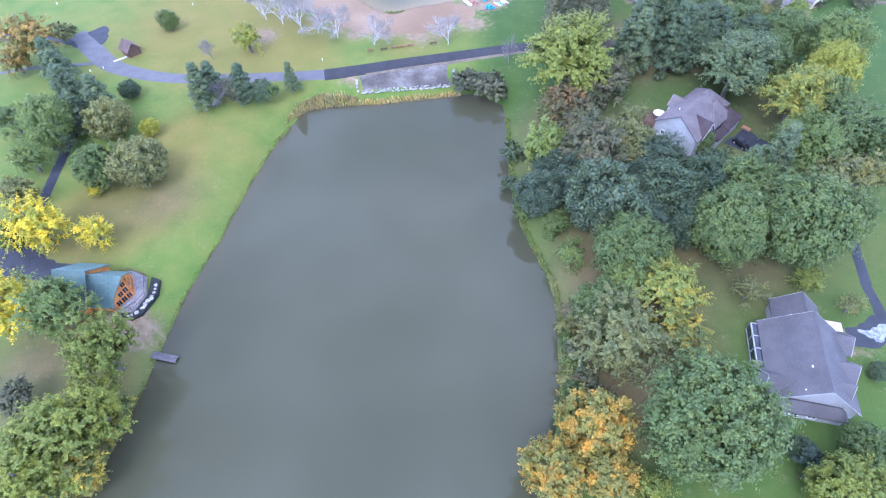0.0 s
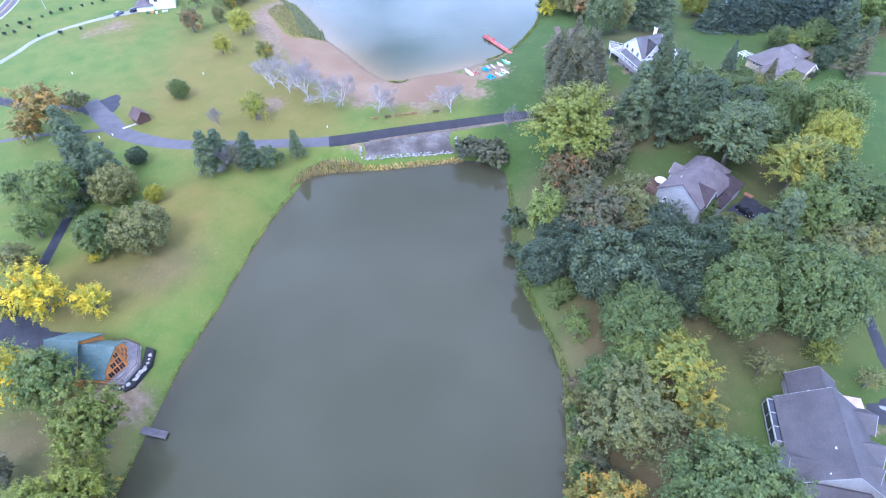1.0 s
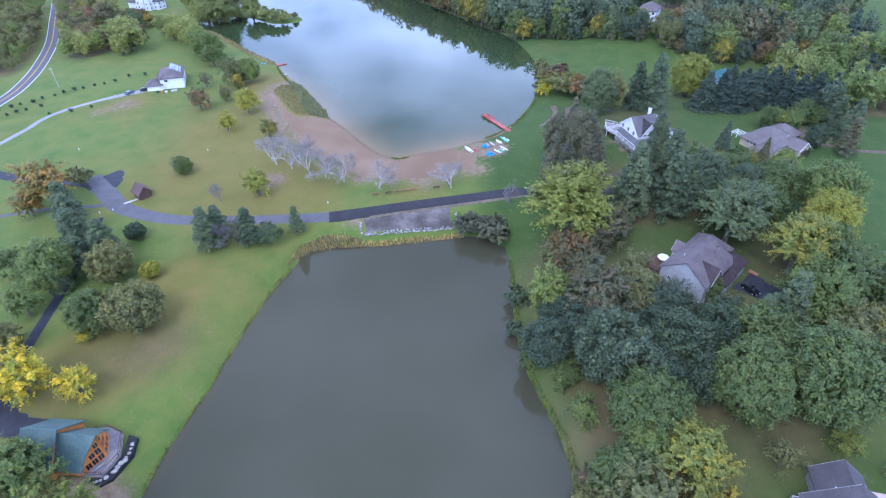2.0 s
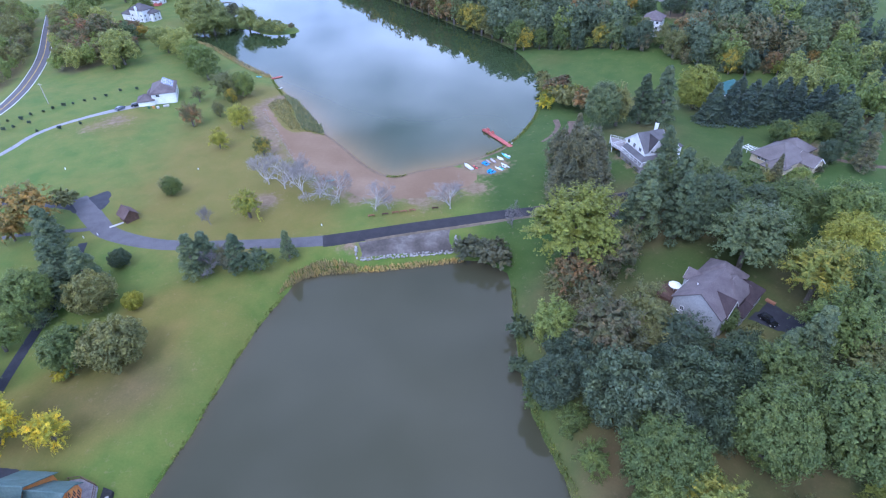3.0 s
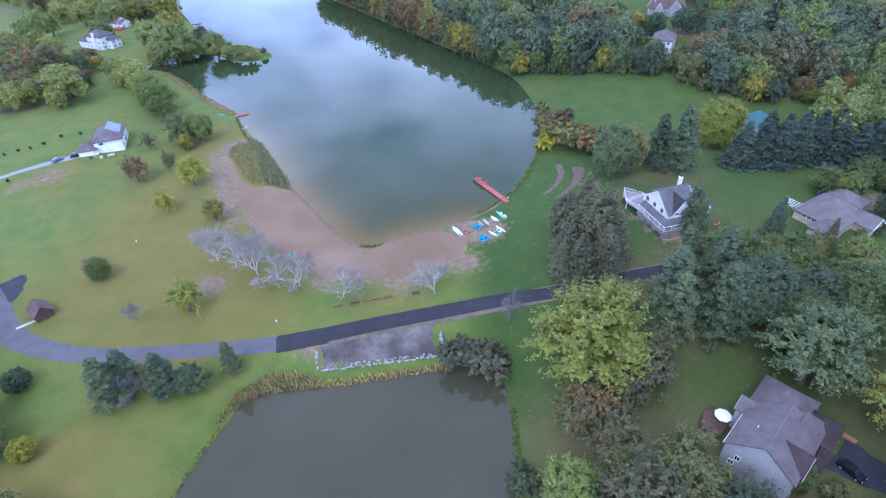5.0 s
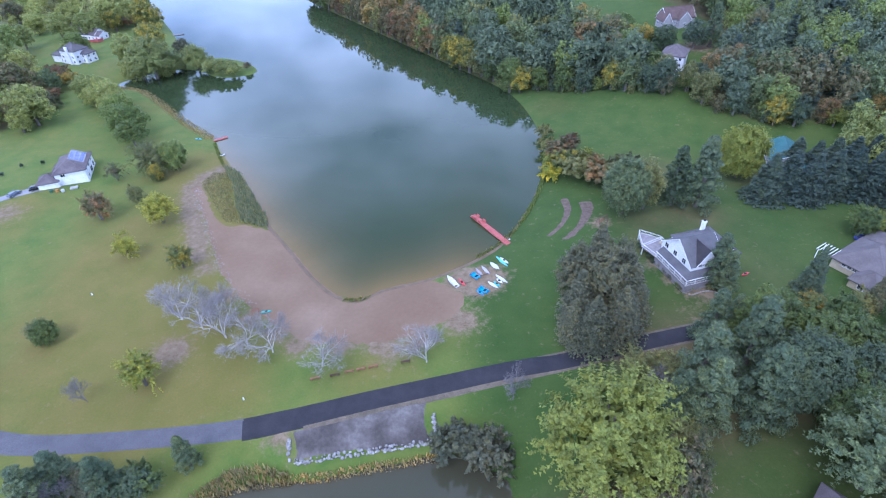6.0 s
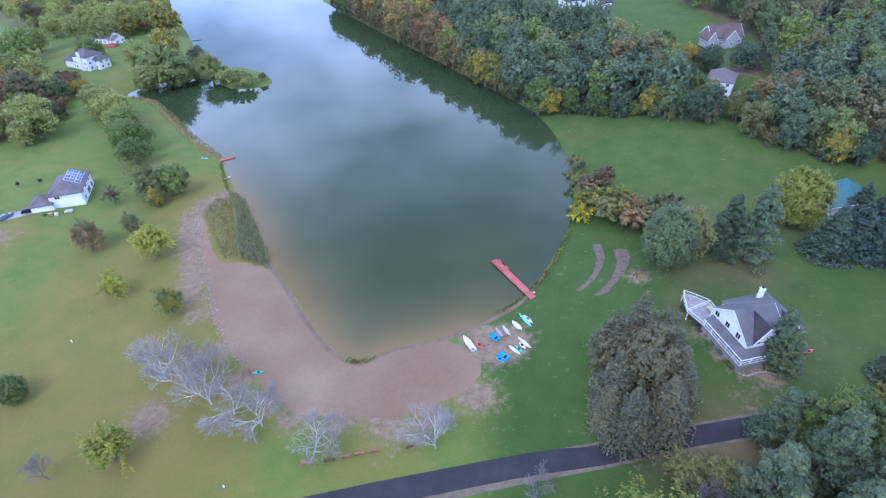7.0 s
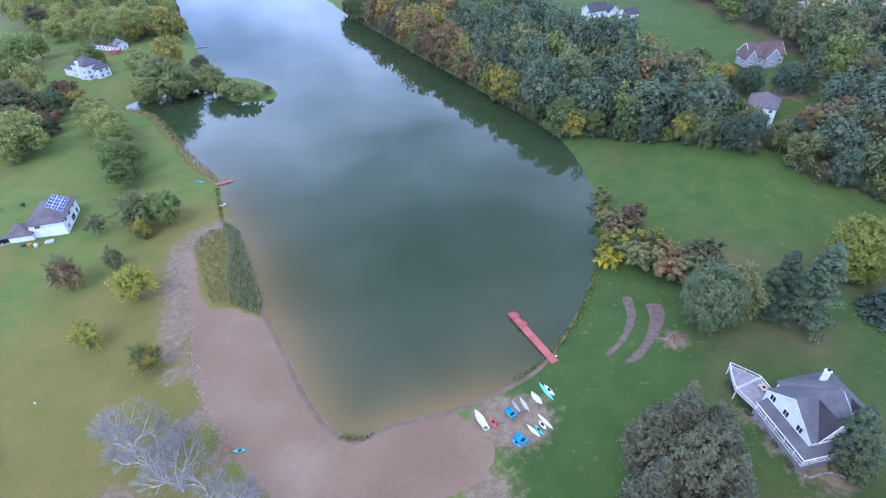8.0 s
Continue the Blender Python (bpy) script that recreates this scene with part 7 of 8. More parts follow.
def white_house():
    # local x runs east along the main ridge, local -y towards the road
    h = house_at(73.5, 199.6, 17, "white house with grey shingle roofs, gables and a porch")
    R, W = SHINGLE_SLATE, WHITE_PAINT
    # darker slate shingles for the two front cross gables
    dark_slate = rough_surface("shingle_dark_slate", [(0.3, (0.030, 0.026, 0.028)), (0.7, (0.055, 0.048, 0.050))], 0.35, 0.7, relief=0.02, fine=14)
    wing(h, -9.0, 1.0, -7.8, 4.5, 0.6, 6.0, 4.7, "x", W, R, 0.3, 0.0, True, WHITE_TRIM)
    wing(h, -5.0, 7.0, -6.6, 5.9, 0.6, 6.0, 4.3, "hip", W, R, 0.35)
    wing(h, -7.5, -1.5, -8.0, -1.6, 0.6, 6.0, 4.1, "y", W, dark_slate, 0.3, 0.0, True, WHITE_TRIM)
    wing(h, 0.6, 5.4, -7.6, -0.6, 0.6, 5.4, 3.4, "y", W, dark_slate, 0.3, 0.0, True, WHITE_TRIM)
    for y in (2.5, -1.2, -4.9):
        window(h, -9.02, y, 6.5, 1.3, 1.5, 180)
        window(h, -9.02, y, 3.4, 1.2, 1.4, 180)
    for x in (-6.3, -4.5, -2.7):
        window(h, x, -8.02, 6.6, 0.9, 0.8, -90)
    door(h, -9.02, 0.7, 2.2, 1.0, 2.1, 180, DARK_WOOD)
    # porch roof: a low skirt along the west and south sides
    part("porch_roof", solid_bm([(-9.0, 3.7, 5.3), (-9.0, -8.0, 5.3), (-10.8, 3.7, 3.95), (-10.8, -9.7, 3.95), (4.2, -9.7, 3.95), (4.2, -8.0, 5.3),
                                 (-9.0, 3.7, 5.1), (-9.0, -8.0, 5.1), (-10.8, 3.7, 3.75), (-10.8, -9.7, 3.75), (4.2, -9.7, 3.75), (4.2, -8.0, 5.1)],
                                [(0, 2, 3, 1), (1, 3, 4, 5), (6, 7, 9, 8), (7, 11, 10, 9), (2, 8, 9, 3), (3, 9, 10, 4), (0, 6, 8, 2), (4, 10, 11, 5)]), SHINGLE_SLATE, h)
    part("porch_floor", box_bm([(-11.1, -9.0, -9.9, 3.7, 1.9, 2.2), (-9.0, 4.2, -9.9, -8.0, 1.9, 2.2)]), DECK_WOOD, h)
    part("porch_skirt", box_bm([(-11.0, -10.9, -9.8, 3.7, -0.6, 1.9), (-10.9, 4.2, -9.8, -9.7, -0.6, 1.9)]), DECK_WOOD, h)
    for x, y in [(-10.7, y) for y in (3.5, 0.8, -1.9, -4.6, -7.3, -9.6)] + [(-8, -9.6), (-4.6, -9.6), (-1.2, -9.6), (2.2, -9.6)]:
        part("porch_post", box_bm([(x - 0.09, x + 0.09, y - 0.09, y + 0.09, 2.2, 3.8)]), WHITE_TRIM, h)
    railing(h, [(-11.0, 3.5), (-11.0, -9.8), (4.0, -9.8)], 2.2, 0.95, 0.45)
    part("gutter", box_bm([(-10.96, -10.8, -9.86, 3.8, 3.80, 3.98), (-10.8, 4.3, -9.86, -9.7, 3.80, 3.98)]), WHITE_TRIM, h)
    chimney = part("chimney", box_bm([(1.0, 1.9, 2.2, 3.1, 7.0, 11.9), (0.9, 2.0, 2.1, 3.2, 11.9, 12.1)]), WHITE_PAINT, h)
    part("chimney_pot", box_bm([(1.15, 1.75, 2.35, 2.95, 12.1, 12.5)], 0.08), RUBBER, chimney)
    deck = thing("deck", pose(73.5, 199.6, float(height(73.5, 199.6)), 0, 0, 17), "raised white-railed deck at the end of the porch", "deck")
    part("deck_base", prism_bm([(-11.0, 3.7), (-12.0, 8.6), (-10.4, 12.6), (-8.9, 15.2), (-6.8, 12.8), (-4.8, 10.2), (-5.0, 4.6), (-9.0, 4.6), (-9.0, 3.7)], 1.9, 2.2), DECK_WOOD, deck)
    railing(deck, [(-11.0, 3.6), (-12.0, 8.6), (-10.4, 12.5), (-8.9, 15.1), (-6.8, 12.7), (-4.9, 10.2), (-5.0, 5.0)], 2.2, 1.0, 0.4)
    railing(deck, [(-11.9, 8.6), (-4.95, 10.0)], 2.2, 1.0, 0.4)
    for x, y in ((-11.8, 8.5), (-9.8, 12.4), (-8.9, 14.9), (-5.0, 10.0), (-5.1, 5.0)):
        part("deck_post", box_bm([(x - 0.1, x + 0.1, y - 0.1, y + 0.1, -1.0, 1.9)]), WHITE_TRIM, deck)
    table = thing("patio_table", pose(73.5, 199.6, float(height(73.5, 199.6))) @ pose(0, 0, 0, 0, 0, 17) @ pose(-6.0, 7.6, 2.2), "tan patio table with a fire bowl on the deck", "table")
    part("tabletop", box_bm([(-0.9, 0.9, -0.9, 0.9, 0.62, 0.72)], 0.03), TAN_SIDING, table)
    part("bowl", box_bm([(-0.3, 0.3, -0.3, 0.3, 0.72, 0.85)], 0.06), RUBBER, table)
    for x in (-0.65, 0.65):
        for y in (-0.65, 0.65):
            part("leg", box_bm([(x - 0.06, x + 0.06, y - 0.06, y + 0.06, 0, 0.62)]), TAN_SIDING, table)


def tan_house():
    h = house_at(119, 195.5, 32, "tan house with broad brown-grey hipped roofs")
    R, W = rough_surface("shingle_taupe", [(0.3, (0.115, 0.098, 0.096)), (0.7, (0.17, 0.148, 0.145))], 0.35, 0.85, relief=0.02, fine=14), TAN_SIDING
    wing(h, -8.0, 7.0, -6.5, 6.5, 0, 3.4, 4.2, "hip", W, R, 0.6)
    wing(h, 3.0, 14.5, -3.5, 6.5, 0, 3.0, 3.2, "hip", W, R, 0.6)
    wing(h, 0.5, 6.5, -11.5, -5.0, 0, 2.8, 2.4, "y", W, R, 0.5)
    wing(h, -12.5, -6.0, -7.0, -0.5, 0, 2.8, 2.4, "hip", W, R, 0.5)
    for y in (0.6, 2.0, 3.4):
        window(h, -8.02, y, 2.4, 0.9, 0.9, 180)
    window(h, -12.52, -3.5, 1.5, 1.4, 1.2, 180)
    window(h, 3.5, -11.52, 1.5, 1.6, 1.2, -90)
    per = thing("pergola", pose(109.5, 199.5, float(height(109.5, 199.5)), 0, 0, 32), "white wooden pergola over a terrace beside the tan house", "pergola")
    for x in (-1.8, 1.8):
        for y in (-2.2, 2.2):
            part("post", box_bm([(x - 0.09, x + 0.09, y - 0.09, y + 0.09, -0.4, 3.2)]), WHITE_TRIM, per)
    for k in range(7):
        part("slat", box_bm([(-2.3, 2.3, -2.5 + k * 0.83, -2.36 + k * 0.83, 3.2, 3.4)]), WHITE_TRIM, per)


def lakeside_house():
    h = house_at(-141.5, 263.2, 21, "two-storey white house with a brown hipped roof and solar modules")
    R, W = SHINGLE_MAUVE, WHITE_PAINT
    top = wing(h, -5.2, 5.2, -7.6, 7.6, 0, 5.0, 2.8, "hip", W, R, 0.5)
    wing(h, -11.5, -4.6, -8.6, -1.6, 0, 2.6, 2.0, "hip", W, R, 0.5)
    wing(h, -8.0, -4.6, -1.0, 5.0, 0, 2.6, 1.6, "hip", W, R, 0.4)
    slope = math.degrees(math.atan2(2.8, 5.2))
    blue = rough_surface("solar_cell", [(0.3, (0.02, 0.04, 0.16)), (0.7, (0.04, 0.07, 0.24))], 1.5, 0.15, relief=0.0, spec=0.6)
    for i in range(4):
        for j in range(3):
            ob = part("solar_panel", box_bm([(-0.78, 0.78, -0.98, 0.98, 0, 0.06)]), WHITE_TRIM, top)
            u = 0.9 + j * 1.7
            ob.matrix_local = Matrix.Translation((u * math.cos(radians(slope)), -1.6 + i * 2.1, 5.0 + 2.8 + 0.36 - u * math.sin(radians(slope)))) @ pose(0, 0, 0, 0, slope, 0)
            part("solar_cell", box_bm([(-0.70, -0.04, -0.9, 0.9, 0.06, 0.075), (0.04, 0.70, -0.9, 0.9, 0.06, 0.075)]), blue, ob)
    for y, z, w, t in ((-5, 3.9, 1.2, 1.3), (-1, 3.9, 1.6, 1.3), (4, 3.9, 1.2, 1.3), (0.6, 1.3, 3.0, 2.0), (-5, 1.4, 1.2, 1.2), (5, 1.3, 1.6, 1.9)):
        window(h, 5.22, y, z, w, t, 0, None, 2 if w > 2 else 1)
    window(h, -2.5, -7.62, 3.9, 1.5, 1.0, -90)
    door(h, -8.2, -8.62, 0, 4.4, 2.2, -90, WHITE_TRIM)


def plain_house(x, y, turn, wings, wall, roof, label, rows=1, name="house"):
    """A house further off: wings of (x0, x1, y0, y1, wall, rise, ridge), windows on each side that shows."""
    h = house_at(x, y, turn, label, name)
    for x0, x1, y0, y1, tall, rise, ridge in wings:
        wing(h, x0, x1, y0, y1, 0, tall, rise, ridge, wall, roof, 0.45)
        for k in range(max(1, int(tall / 2.6))):
            z = 1.5 + 2.6 * k
            for i in range(max(1, int((x1 - x0) / 3.2))):
                window(h, x0 + (i + 0.5) * (x1 - x0) / max(1, int((x1 - x0) / 3.2)), y0 - 0.02, z, 1.1, 1.2, -90)
            for i in range(max(1, int((y1 - y0) / 3.2))):
                wy = y0 + (i + 0.5) * (y1 - y0) / max(1, int((y1 - y0) / 3.2))
                window(h, (x0 - 0.02) if x > 0 else (x1 + 0.02), wy, z, 1.1, 1.2, 180 if x > 0 else 0)
    return h


def far_houses():
    h = plain_house(-221, 403, -22, [(-4, 8, -5, 5, 7.6, 3.2, "hip"), (-13, -3, -4.5, 4, 4.2, 2.4, "hip"), (7, 12, -1, 6, 5.4, 1.6, "hip")], WHITE_PAINT, SHINGLE_GREY, "tall white house with a grey roof and white chimney")
    part("chimney", box_bm([(2.8, 4.2, -6.0, -5.0, -0.6, 9.6), (2.7, 4.3, -6.1, -4.9, 9.6, 9.9)]), WHITE_PAINT, h)
    for x in (-11.2, -7.4):
        door(h, x, -4.52, 0, 2.8, 2.3, -90, WHITE_TRIM)
    h = plain_house(-236, 451, -14, [(-10, 6, -4.5, 4.5, 3.4, 2.8, "x"), (5, 10, -5, 3, 3.0, 1.8, "x")], WHITE_PAINT, SHINGLE_MAUVE, "low pale house with a mauve roof and red deck")
    part("deck", box_bm([(5.5, 12.5, -9.5, -5.0, 0.2, 1.1), (12.3, 12.5, -9.5, -5.0, 1.1, 2.0), (5.5, 12.5, -9.6, -9.4, 1.1, 2.0)]), RED_DECK, h)
    plain_house(108, 333, 62, [(-6, 6, -5, 5, 8.0, 3.2, "hip"), (4, 10, -4, 4, 5.0, 2.4, "hip")], WHITE_PAINT, SHINGLE_MAUVE, "tall white house with a mauve roof above the woods")
    plain_house(124, 383, 12, [(-8, 8, -5, 5, 4.0, 4.4, "x"), (-2, 4, -7.5, 0, 4.0, 3.4, "y"), (-10, -6, -6, 2, 3.6, 3.4, "y")], GREY_SIDING, SHINGLE_BROWN, "brown-roofed house with front gables in the woods")
    plain_house(66, 484, 25, [(-8, 6, -4.5, 4.5, 5.0, 3.2, "x"), (4, 11, -7, 1, 4.0, 3.0, "y")], WHITE_PAINT, SHINGLE_DARK, "white house with a dark roof at the edge of a field")
    plain_house(82, 470, 30, [(-4.5, 4.5, -4, 4, 3.0, 2.2, "x")], WHITE_PAINT, SHINGLE_DARK, "white outbuilding with a dark roof at the edge of a field")
    plain_house(166, 458, 20, [(-7, 7, -4.5, 4.5, 4.0, 3.0, "x")], WHITE_PAINT, SHINGLE_DARK, "white house with a dark roof among far trees")
    plain_house(178, 402, 20, [(-3, 3, -2.5, 2.5, 2.8, 1.8, "x")], WHITE_PAINT, SHINGLE_GREY, "small white shed among far trees", name="shed")
    plain_house(127, 259, -18, [(-6, 5, -8, 8, 4.0, 2.6, "y"), (0, 8, -13, -7.5, 3.2, 1.4, "x")], GREY_SIDING, TEAL_METAL, "outbuilding with a teal metal roof behind spruces", name="barn")


def lake_shed():
    s = thing("shed", pose(-107.8, 159.6, float(height(-107.8, 159.6)), 0, 0, -38), "small brown wooden shed with a steep brown roof by the road", "shed")
    wing(s, -2.4, 2.4, -2.1, 2.1, 0, 2.2, 2.0, "x", DARK_WOOD, SHINGLE_BROWN, 0.5, 0.35, False)
    part("door", box_bm([(-0.6, 0.6, -2.16, -2.08, 0, 1.9)]), DARK_WOOD, s)
    path = thing("path", pose(-110.4, 155.9, float(height(-110.4, 155.9)), 0, 0, 42), "pale concrete path from the shed to the road", "path")
    part("slab", box_bm([(-2.2, 2.2, -0.5, 0.5, -0.2, 0.1)], 0.03), CONCRETE, path)


log_cabin()
grey_house()
mauve_house()
white_house()
tan_house()
lakeside_house()
far_houses()
lake_shed()

# ---- docks, boats, benches, cars and small things ----
def red_dock():
    a, b = Vector((11.6, 231.4, 0)), Vector((22.4, 214.6, 0))
    way = (b - a).normalized()
    turn = math.degrees(math.atan2(way.y, way.x))
    d = thing("dock", pose(a.x, a.y, 0, 0, 0, turn), "long red-painted wooden dock with benches reaching into the lake", "dock")
    length = (b - a).length
    for y in (-0.85, 0.85):
        part("beam", box_bm([(0, length, y - 0.08, y + 0.08, 0.18, 0.42)]), RED_DECK, d)
    n = int(length / 0.3)
    bm = box_bm([(0.012, 0.288, -1.05, 1.05, 0.42, 0.48)])
    me = bpy.data.meshes.new("plank")
    bm.to_mesh(me)
    bm.free()
    me.materials.append(RED_DECK)
    for i in range(n):
        part("plank", me, None, d).location = (i * 0.3, 0, 0)
    for x in np.arange(0.4, length, 3.2):
        for y in (-1.0, 1.0):
            bm = bmesh.new()
            tube(bm, (x, y, -2.6), (x, y, 0.62), 0.09, 0.09, 8)
            part("post", bm, DARK_WOOD, d)
    for x, y, t in ((1.8, -0.75, 0), (2.1, 0.75, 180), (5.2, -0.75, 0), (5.6, 0.75, 180)):
        s = thing("dock_bench", pose(a.x, a.y, 0, 0, 0, turn) @ pose(x, y, 0.48, 0, 0, t), "red-painted bench fixed to the dock", "bench", "dock benches")
        part("seat", box_bm([(-0.85, 0.85, -0.2, 0.2, 0.40, 0.46)], 0.01), RED_DECK, s)
        part("backrest", box_bm([(-0.85, 0.85, -0.28, -0.21, 0.4, 0.9)], 0.01), RED_DECK, s)
        for k in (-0.75, 0.75):
            part("leg", box_bm([(k - 0.05, k + 0.05, -0.18, 0.18, 0, 0.4)]), RED_DECK, s)
    lamp = thing("post_light", pose(22.6, 216.0, float(height(22.6, 216))), "white ball on a post at the dock's end", "marker")
    bm = bmesh.new()
    tube(bm, (0, 0, 0), (0, 0, 0.9), 0.05, 0.05)
    part("post", bm, DARK_WOOD, lamp)
    bm = bmesh.new()
    bmesh.ops.create_uvsphere(bm, u_segments=12, v_segments=8, radius=0.24, matrix=Matrix.Translation((0, 0, 1.0)))
    part("ball", bm, WHITE_TRIM, lamp)


def small_dock(x, y, z, turn, length, width, material, label):
    d = thing("dock", pose(x, y, z, 0, 0, turn), label, "dock")
    n = int(length / 0.3)
    bm = box_bm([(0.015, 0.285, -width / 2, width / 2, 0.30, 0.36)])
    me = bpy.data.meshes.new("plank")
    bm.to_mesh(me)
    bm.free()
    me.materials.append(material)
    for i in range(n):
        part("plank", me, None, d).location = (i * 0.3, 0, 0)
    for s in (-width / 2 + 0.1, width / 2 - 0.1):
        part("beam", box_bm([(0, length, s - 0.07, s + 0.07, 0.1, 0.30)]), material, d)
    for u in (0.5, length - 0.4):
        for s in (-width / 2, width / 2):
            bm = bmesh.new()
            tube(bm, (u, s, -1.6), (u, s, 0.5), 0.07, 0.07)
            part("post", bm, DARK_WOOD, d)
    return d


def hull_mesh(length, beam, deep, flat=0.0, flipped=False):
    """A boat's hull lofted from ribs; flat: how square the stern is."""
    bm = bmesh.new()
    ribs, n = [], 13
    for i in range(n):
        u = i / (n - 1)
        w = beam / 2 * max(0.02, (math.sin(math.pi * u) ** 0.75 if u > 0.5 or not flat else max(math.sin(math.pi * u) ** 0.75, flat)))
        rise = 0.18 * deep * (2 * u - 1) ** 2
        ring = []
        for k in range(7):
            a = math.pi * k / 6
            ring.append(bm.verts.new((length * (u - 0.5), -w * math.cos(a), deep + rise - (deep + rise * 0.6) * math.sin(a) ** 0.8)))
        ribs.append(ring)
    for r0, r1 in zip(ribs, ribs[1:]):
        for k in range(6):
            bm.faces.new((r0[k], r0[k + 1], r1[k + 1], r1[k]))
    for r in (ribs[0], ribs[-1]):
        try:
            bm.faces.new(r)
        except ValueError:
            pass
    bmesh.ops.recalc_face_normals(bm, faces=bm.faces[:])
    bmesh.ops.solidify(bm, geom=bm.faces[:], thickness=0.04)
    if flipped:
        bmesh.ops.rotate(bm, verts=bm.verts[:], matrix=Matrix.Rotation(math.pi, 3, "X"))
        bmesh.ops.translate(bm, verts=bm.verts[:], vec=(0, 0, deep * 1.15))
    return bm


def boat(x0, y0, x1, y1, beam, colour, label, style="kayak"):
    """A boat ashore from bow to stern."""
    length = math.hypot(x1 - x0, y1 - y0)
    x, y = (x0 + x1) / 2, (y0 + y1) / 2
    turn = math.degrees(math.atan2(y1 - y0, x1 - x0))
    b = thing("boat" if style in ("rowboat", "pedal") else style, pose(x, y, float(height(x, y)) + 0.03, 0, 0, turn), label, "boat", "boats drawn up on the shore")
    mat = colour
    if style == "pedal":
        for s in (-0.55, 0.55):
            hull = part("float", hull_mesh(length, 0.7, 0.4, 0.9), mat, b)
            hull.location = (0, s, 0)
        part("body", box_bm([(-length * 0.42, length * 0.36, -0.85, 0.85, 0.30, 0.48)], 0.08), mat, b)
        for s in (-0.4, 0.4):
            part("seat", box_bm([(-length * 0.3, -length * 0.05, s - 0.3, s + 0.3, 0.48, 0.62), (-length * 0.34, -length * 0.28, s - 0.3, s + 0.3, 0.48, 0.95)], 0.04), mat, b)
        part("footwell", box_bm([(0.05, length * 0.25, -0.6, 0.6, 0.485, 0.50)]), RUBBER, b)
        return b
    if style == "rowboat":
        part("hull", hull_mesh(length, beam, 0.55, 0.85), mat, b)
        part("floor", box_bm([(-length * 0.42, length * 0.25, -beam * 0.30, beam * 0.30, 0.10, 0.14)]), paint("boat_floor", (0.55, 0.57, 0.60), 0.6), b)
        for u in (-0.3, -0.02, 0.22):
            part("thwart", box_bm([(length * u - 0.14, length * u + 0.14, -beam * 0.38, beam * 0.38, 0.36, 0.41)], 0.01), WHITE_TRIM, b)
        return b
    upside = style == "canoe"
    part("hull", hull_mesh(length, beam, 0.36 if upside else 0.26, 0, upside), mat, b)
    if not upside:
        part("deck", hull_mesh(length * 0.98, beam * 0.96, 0.10, 0, True), mat, b).location = (0, 0, 0.25)
        rim = bmesh.new()
        bmesh.ops.create_cone(rim, cap_ends=True, segments=14, radius1=beam * 0.36, radius2=beam * 0.33, depth=0.08, matrix=Matrix.Translation((-0.1, 0, 0.37)) @ Matrix.Diagonal((1.5, 1, 1, 1)))
        part("cockpit", rim, RUBBER, b)
    else:
        part("keel", box_bm([(-length * 0.42, length * 0.42, -0.02, 0.02, 0.38, 0.44)]), mat, b)
    return b


